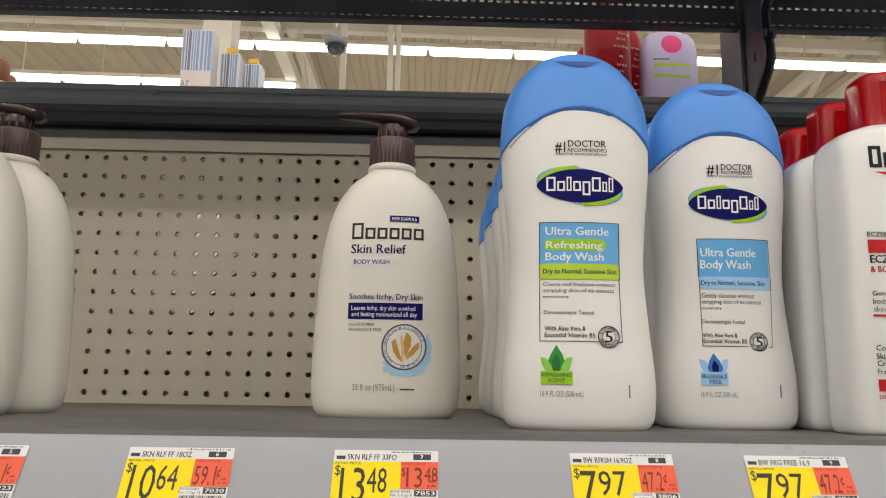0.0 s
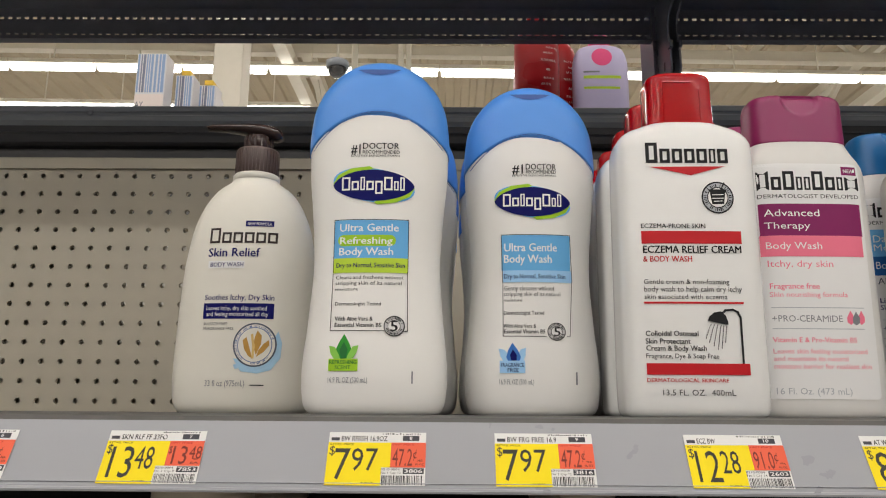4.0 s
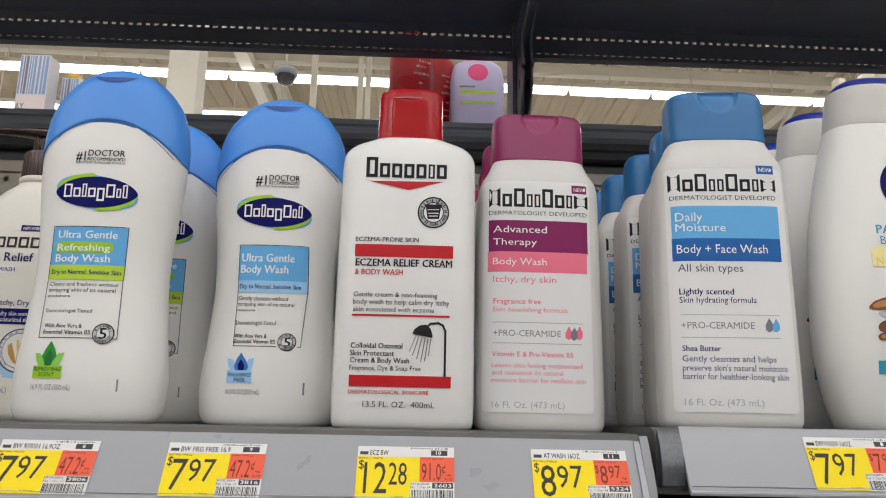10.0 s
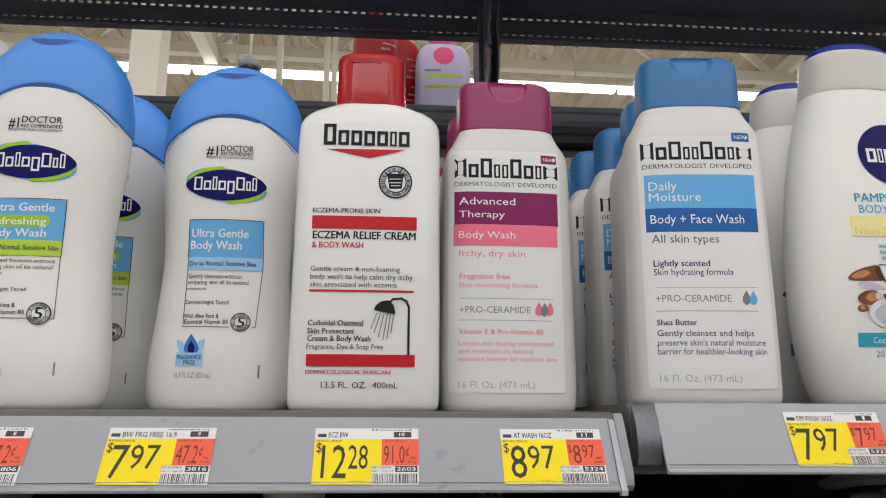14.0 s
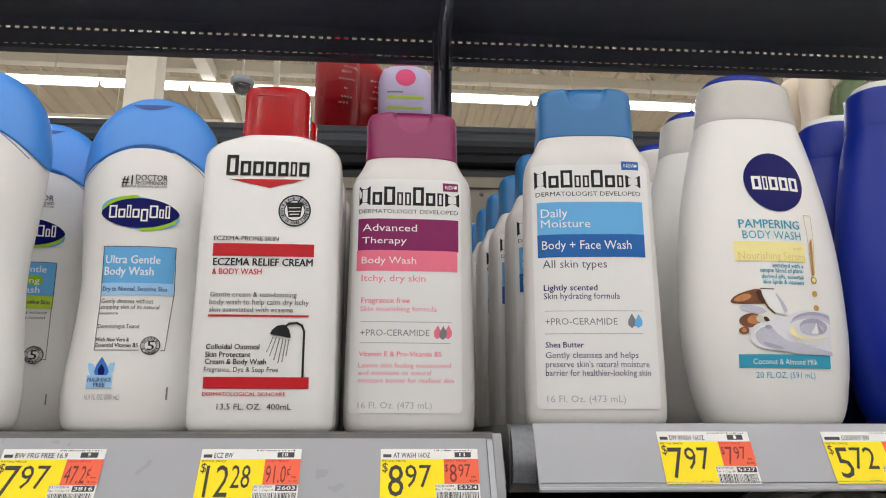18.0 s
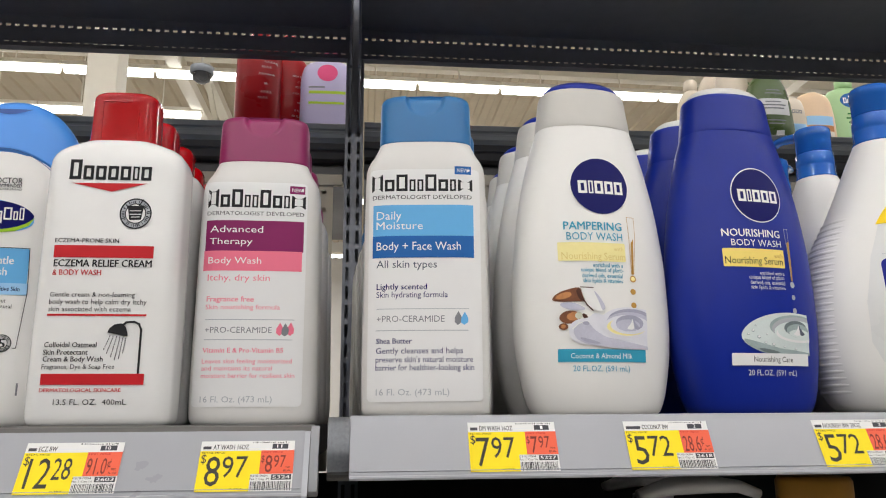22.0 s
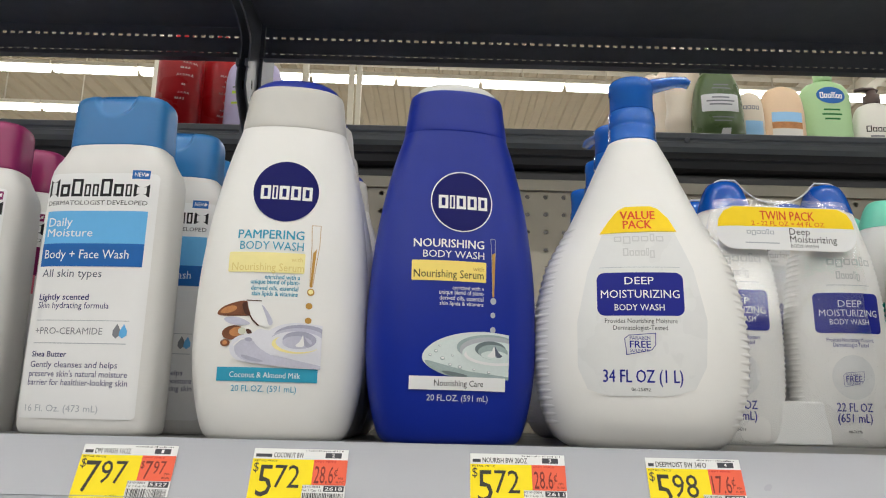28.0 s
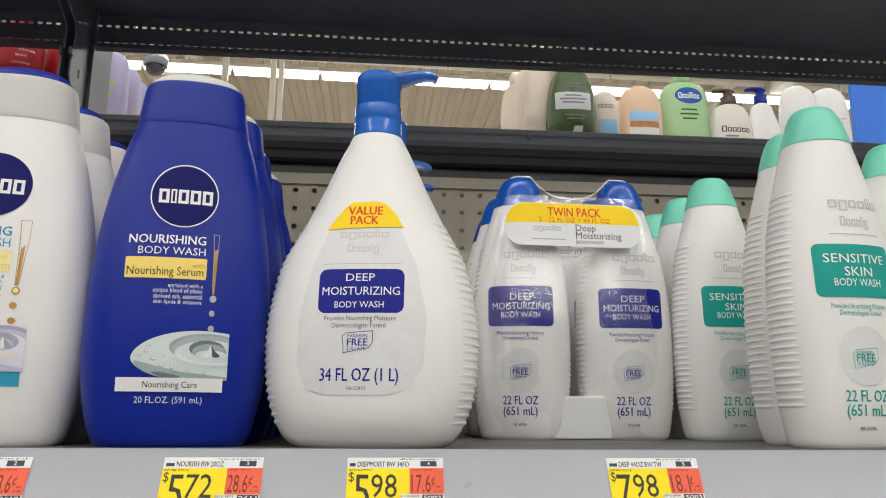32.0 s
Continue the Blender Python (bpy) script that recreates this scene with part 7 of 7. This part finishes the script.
oat = lotion_bottle(rear_at(1.207, 1.185), "oat_lotion", SHEA, 0.0250, 0.165, 0.88, art_oat, "ivory lotion bottle with small blue square label", "ivory lotions")
peach = lotion_bottle(rear_at(1.297, 1.262), "peach_lotion", PEACH, 0.0405, 0.211, 0.88, art_peach, "peach lotion bottle with orange and blue band", "peach lotions")
copy_thing(peach, rear_at(1.270, 1.330, 6))
apple = lotion_bottle(rear_at(1.404, 1.318), "green_lotion", APPLE, 0.0475, 0.250, 0.96, art_apple, "apple green lotion bottle with blue oval mark", "green lotions", APPLE, False)
ivp = lotion_bottle(rear_at(1.494, 1.320), "ivory_pump_lotion", CREAM_HDPE, 0.043, 0.210, 0.84, art_ivory, "ivory lotion bottle with brown pump", "ivory pump lotions", BROWN_CAP)
wl = lotion_bottle(rear_at(1.562, 1.325), "white_pump_lotion", WHITE_HDPE, 0.036, 0.218, 0.66, art_oat, "white lotion bottle with navy pump", "white pump lotions", NAVY_BODY)
copy_thing(wl, rear_at(1.350, 1.460))
wb = lotion_bottle(rear_at(1.640, 1.330), "white_lotion", WHITE_HDPE, 0.040, 0.258, 0.88, art_white, "tall plain white lotion bottle", "white lotions")
copy_thing(wb, rear_at(1.705, 1.335, -4))
tagged(part("sign_board", box_bm(1.868, 1.495, 1.704, 2.32, 1.51, 2.055, 0.002), PANEL_BLUE, None), "bright blue display board standing on the neighbouring shelf", "sign board")

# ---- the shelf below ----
# Near-black colour carries the shade of the lower bay's back, not a paint.
SHADE_PANEL = mat("near_black_panel_paint", (0.012, 0.012, 0.013), 0.6, var=0.1, scale=6)
LOW_Z = 1.02
shelf_deck("shelf_low_west", -0.80, 0.4165, LOW_Z, "grey painted steel shelf below")
shelf_deck("shelf_low_east", 0.4245, 2.0, LOW_Z, "grey painted steel shelf below")
tagged(part("wall_back_low", box_bm(-0.83, PANEL_Y - 0.002, 0.0, 2.05, PANEL_Y + 0.004, 1.238), SHADE_PANEL, None), "near-black steel back panel of the lower bay", "wall", "", "structure")
DIM_CREAM = mat("cream_low_bottle_plastic", srgb(214, 200, 182), 0.35, var=0.04)
BLACK_BOX = mat("black_pack_card", srgb(30, 29, 33), 0.4, var=0.06)


def low_bottle(m, hh, r, cap_r, material, cap_mat, label, group, d=1.0):
    root = thing("low_bottle", m, label, "bottle", group)
    form = Form([(0, r * 0.9, r * 0.9 * d, 2.4), (0.004, r, r * d, 2.4), (hh * 0.70, r, r * d, 2.3), (hh * 0.84, r * 0.85, r * 0.85 * d, 2.2), (hh * 0.87, cap_r * 0.95, cap_r * 0.95, 2.0)])
    part("body", form.loft("body", rings=24, seg=40), material, root)
    part("cap", lathe("cap", [(cap_r * 0.95, hh * 0.865), (cap_r, hh * 0.872), (cap_r, hh * 0.985), (cap_r * 0.93, hh)], 36), cap_mat, root)
    return root


lb = low_bottle(pose(-0.040, 0.56, LOW_Z), 0.242, 0.040, 0.036, DIM_CREAM, DIM_CREAM, "cream bottle with wide round cap on the shelf below", "low cream bottles")
copy_thing(lb, pose(-0.018, 0.66, LOW_Z))
lb2 = low_bottle(pose(0.237, 0.56, LOW_Z), 0.232, 0.036, 0.0195, DIM_CREAM, DIM_CREAM, "cream bottle with narrow round cap on the shelf below", "low narrow bottles")
copy_thing(lb2, pose(0.222, 0.64, LOW_Z))


def low_pump(m):
    root = thing("low_pump_bottle", m, "white bottle with broad white pump on the shelf below", "bottle", "low pump bottles")
    part("body", lathe("body", [(0.034, 0), (0.037, 0.004), (0.037, 0.15), (0.028, 0.18), (0.017, 0.19)], 36), WHITE_HDPE, root)
    part("collar", lathe("collar", [(0.0165, 0.188), (0.018, 0.19), (0.018, 0.216), (0.010, 0.217)], 32), WHITE_HDPE, root)
    part("pump_head", sweep("pump_head", [(-0.046, 0, 0.224, 0.010, 0.004), (-0.02, 0, 0.230, 0.014, 0.007), (0.01, 0, 0.231, 0.014, 0.007), (0.036, 0, 0.229, 0.009, 0.005), (0.052, 0, 0.223, 0.006, 0.004)]), WHITE_HDPE, root)
    return root


lp = low_pump(pose(0.708, 0.56, LOW_Z))
copy_thing(lp, pose(0.706, 0.65, LOW_Z, 0, 0, 10))
lb3 = low_bottle(pose(0.807, 0.56, LOW_Z), 0.236, 0.034, 0.029, WHITE_HDPE, mat("amber_low_cap", srgb(206, 150, 60), 0.35), "white bottle with amber cap on the shelf below", "low amber-capped bottles")


def low_pack(m, w, d, hh):
    root = thing("low_pack", m, "dark card pack on the shelf below", "pack", "low dark packs")
    part("box", box_bm(-w / 2, -d / 2, 0, w / 2, d / 2, hh, 0.002), BLACK_BOX, root)
    part("flap", box_bm(-w / 2 + 0.002, -d / 2 - 0.0012, hh * 0.86, w / 2 - 0.002, -d / 2, hh - 0.004, 0.0004), BLACK_BOX, root)
    return root


pk = low_pack(pose(0.092, 0.56, LOW_Z), 0.064, 0.05, 0.212)
# Copies close up the row and help keep the lower bay dark.
for x in (-0.13, -0.21, -0.30, 0.165, 0.31, 0.375, 0.46, 0.53, 0.585, 0.645, 0.90, 0.98, 1.06):
    copy_thing(pk, pose(x, 0.565 + 0.01 * math.sin(x * 40), LOW_Z))

# ---- the hall: deck, joists, tubes, columns ----


def roof_deck():
    prof, x = [], -22.0
    while x < 22.0:
        prof += [(x, 7.35), (x + 0.10, 7.35), (x + 0.13, 7.31), (x + 0.27, 7.31)]
        x += 0.30
    n = len(prof)
    verts = [(px, y, pz) for y in (-28.0, 26.0) for px, pz in prof]
    faces = [(i, i + 1, n + i + 1, n + i) for i in range(n - 1)]
    b = len(verts)
    verts += [(-22, -28, 7.45), (22, -28, 7.45), (22, 26, 7.45), (-22, 26, 7.45)]
    faces.append((b, b + 1, b + 2, b + 3))
    return tagged(part("ceiling", mesh_of("ceiling", verts, faces), DECK, None), "tan painted corrugated roof deck", "ceiling", "", "structure")


roof_deck()


def beam_between(verts, faces, p, q, w):
    """A square bar from p to q, appended to a mesh."""
    p, q = Vector(p), Vector(q)
    t = (q - p).normalized()
    side = t.cross(Vector((0, 1, 0)))
    side = (side if side.length > 0.05 else t.cross(Vector((1, 0, 0)))).normalized() * w
    up = t.cross(side).normalized() * w
    b = len(verts)
    for o in (p, q):
        verts += [o + side + up, o - side + up, o - side - up, o + side - up]
    faces += [(b, b + 1, b + 5, b + 4), (b + 1, b + 2, b + 6, b + 5), (b + 2, b + 3, b + 7, b + 6), (b + 3, b, b + 4, b + 7)]


def joists():
    """Open-web joists along x and four girders across them, each a part of its own."""
    root = thing("ceiling_joists", pose(0, 0, 0), "white painted open-web roof joists and girders", "joists", "", "structure")
    y, lean = -12.0, 0.03
    while y < 11.0:
        verts, faces = [], []
        for z, w in ((6.46, 0.075), (7.22, 0.065)):
            beam_between(verts, faces, (-21, y - 21 * lean, z), (21, y + 21 * lean, z), w)
        x, k = -21.0, 0
        while x < 20.5:
            za, zb = (6.48, 7.20) if k % 2 == 0 else (7.20, 6.48)
            beam_between(verts, faces, (x, y + x * lean, za), (x + 0.85, y + (x + 0.85) * lean, zb), 0.042)
            x, k = x + 0.85, k + 1
        part("joist", mesh_of("joist", verts, faces), TRUSS, root)
        y += 2.05
    for x in (-11.2, -2.2, 6.8, 15.8):
        verts, faces = [], []
        for z, w in ((6.25, 0.09), (7.0, 0.09)):
            beam_between(verts, faces, (x, -17.5, z), (x, 25.5, z), w)
        y, k = -17.0, 0
        while y < 25:
            za, zb = (6.28, 6.98) if k % 2 == 0 else (6.98, 6.28)
            beam_between(verts, faces, (x, y, za), (x, y + 1.4, zb), 0.04)
            y, k = y + 1.4, k + 1
        part("girder", mesh_of("girder", verts, faces), TRUSS, root)
    return root


joists()


def tube_row(y, lean, x0, x1, lit=True):
    """A continuous row of strip fixtures; each is a thing with housing and tube."""
    x = x0
    first = None
    while x < x1:
        m = pose(x, y + lean * x, LAMP_Z, 0, 0, math.degrees(math.atan(lean)))
        if first is None:
            first = thing("strip_light", m, "white ceiling strip fixture with lit fluorescent tube", "ceiling light", "ceiling strip lights")
            part("housing", box_bm(-0.61, -0.07, 0.035, 0.61, 0.07, 0.10, 0.01), TRUSS, first)
            part("tube", box_bm(-0.585, -0.055, -0.055, 0.585, 0.055, 0.033, 0.02), TUBE, first)
            part("hanger", box_bm(-0.008, -0.008, 0.10, 0.008, 0.008, 1.215), TRUSS, first)
        else:
            copy_thing(first, m)
        x += 1.225


tube_row(10.44, 0.029, -12.9, 13.0)
tube_row(11.93, 0.029, -12.55, -2.2)
# Fixtures for the added lamp rows, all out of view.
for row_y in (-18.4, -13.0, -8.5, -4.6, -1.3, 4.0, 16.6, 22.4):
    tube_row(row_y, 0.0, -12.0, 13.0)


def column(name, x, y, w):
    root = part(name, box_bm(x - w / 2, y - w / 2, 0, x + w / 2, y + w / 2, 7.3, 0.01), TRUSS, None)
    return tagged(root, "white painted square steel store column", "column", "columns", "structure")


column("column_1", -2.13, 7.45, 0.30)
for k, (x, w) in enumerate(((-1.075, 0.075), (-0.495, 0.070), (-0.400, 0.065))):
    column("column_%d" % (k + 2), x, 9.05, w)


def dome_camera(m):
    root = thing("dome_camera", m, "grey ceiling dome camera hung on a thin pole", "dome camera")
    part("housing", lathe("housing", [(0.072, 0.012), (0.075, 0.018), (0.075, 0.056), (0.03, 0.075), (0.012, 0.088)], 32), BEAM_GREY, root)
    part("dome", lathe("dome", [(0.006, -0.053), (0.03, -0.047), (0.053, -0.028), (0.062, 0.0), (0.062, 0.013)], 32), mat("smoked_dome_plastic", (0.03, 0.03, 0.035), 0.08, coat=1.0), root)
    part("pole", lathe("pole", [(0.010, 0.08), (0.010, 3.83)], 16), TRUSS, root)
    return root


dome_camera(pose(-0.613, 4.74, 3.50))
for nm, b in (("wall_north", (-22, 25.9, 0, 22, 26.1, 7.4)), ("wall_south", (-22, -28.1, 0, 22, -27.9, 7.4)), ("wall_west", (-22.1, -28, 0, -21.9, 26, 7.4)), ("wall_east", (21.9, -28, 0, 22.1, 26, 7.4))):
    tagged(part(nm, box_bm(*b), WALL, None), "plain off-white store wall", "wall", "", "structure")


def aisle_block():
    """Unseen shelving added across the aisle: a dark core with shelves, seen only in reflections."""
    core = tagged(part("wall_aisle", box_bm(-6, -2.40, 0, 8, -2.00, 1.76, 0.01), AISLE, None), "shelving across the aisle with dark filled shelves", "wall", "", "structure")
    for z in (0.25, 0.62, 0.99, 1.36, 1.73):
        part("shelf", box_bm(-6, -2.0, z - 0.02, 8, -1.72, z + 0.02, 0.004), SHELF_GREY, core)
    return core


# Tone and height of this added block are set for the light it bounces.
AISLE = mat("mixed_dark_goods", (0.34, 0.32, 0.30), 0.6, var=0.5, scale=7)
aisle_block()

for x, z in ((1.0350, 1.7055), (1.6450, 1.7055), (-0.36, 1.7030)):
    sc = part("screw", lathe("screw", [(0.0042, 0.0), (0.0042, 0.0012), (0.0030, 0.0022), (0.0010, 0.0024)], 20), DARK_STEEL, None)
    sc.matrix_world = pose(x, PEG_Y - 0.0018, z, 90, 0, 0)
    tagged(sc, "small dark screw head in the rear shelf lip", "screw", "lip screws")
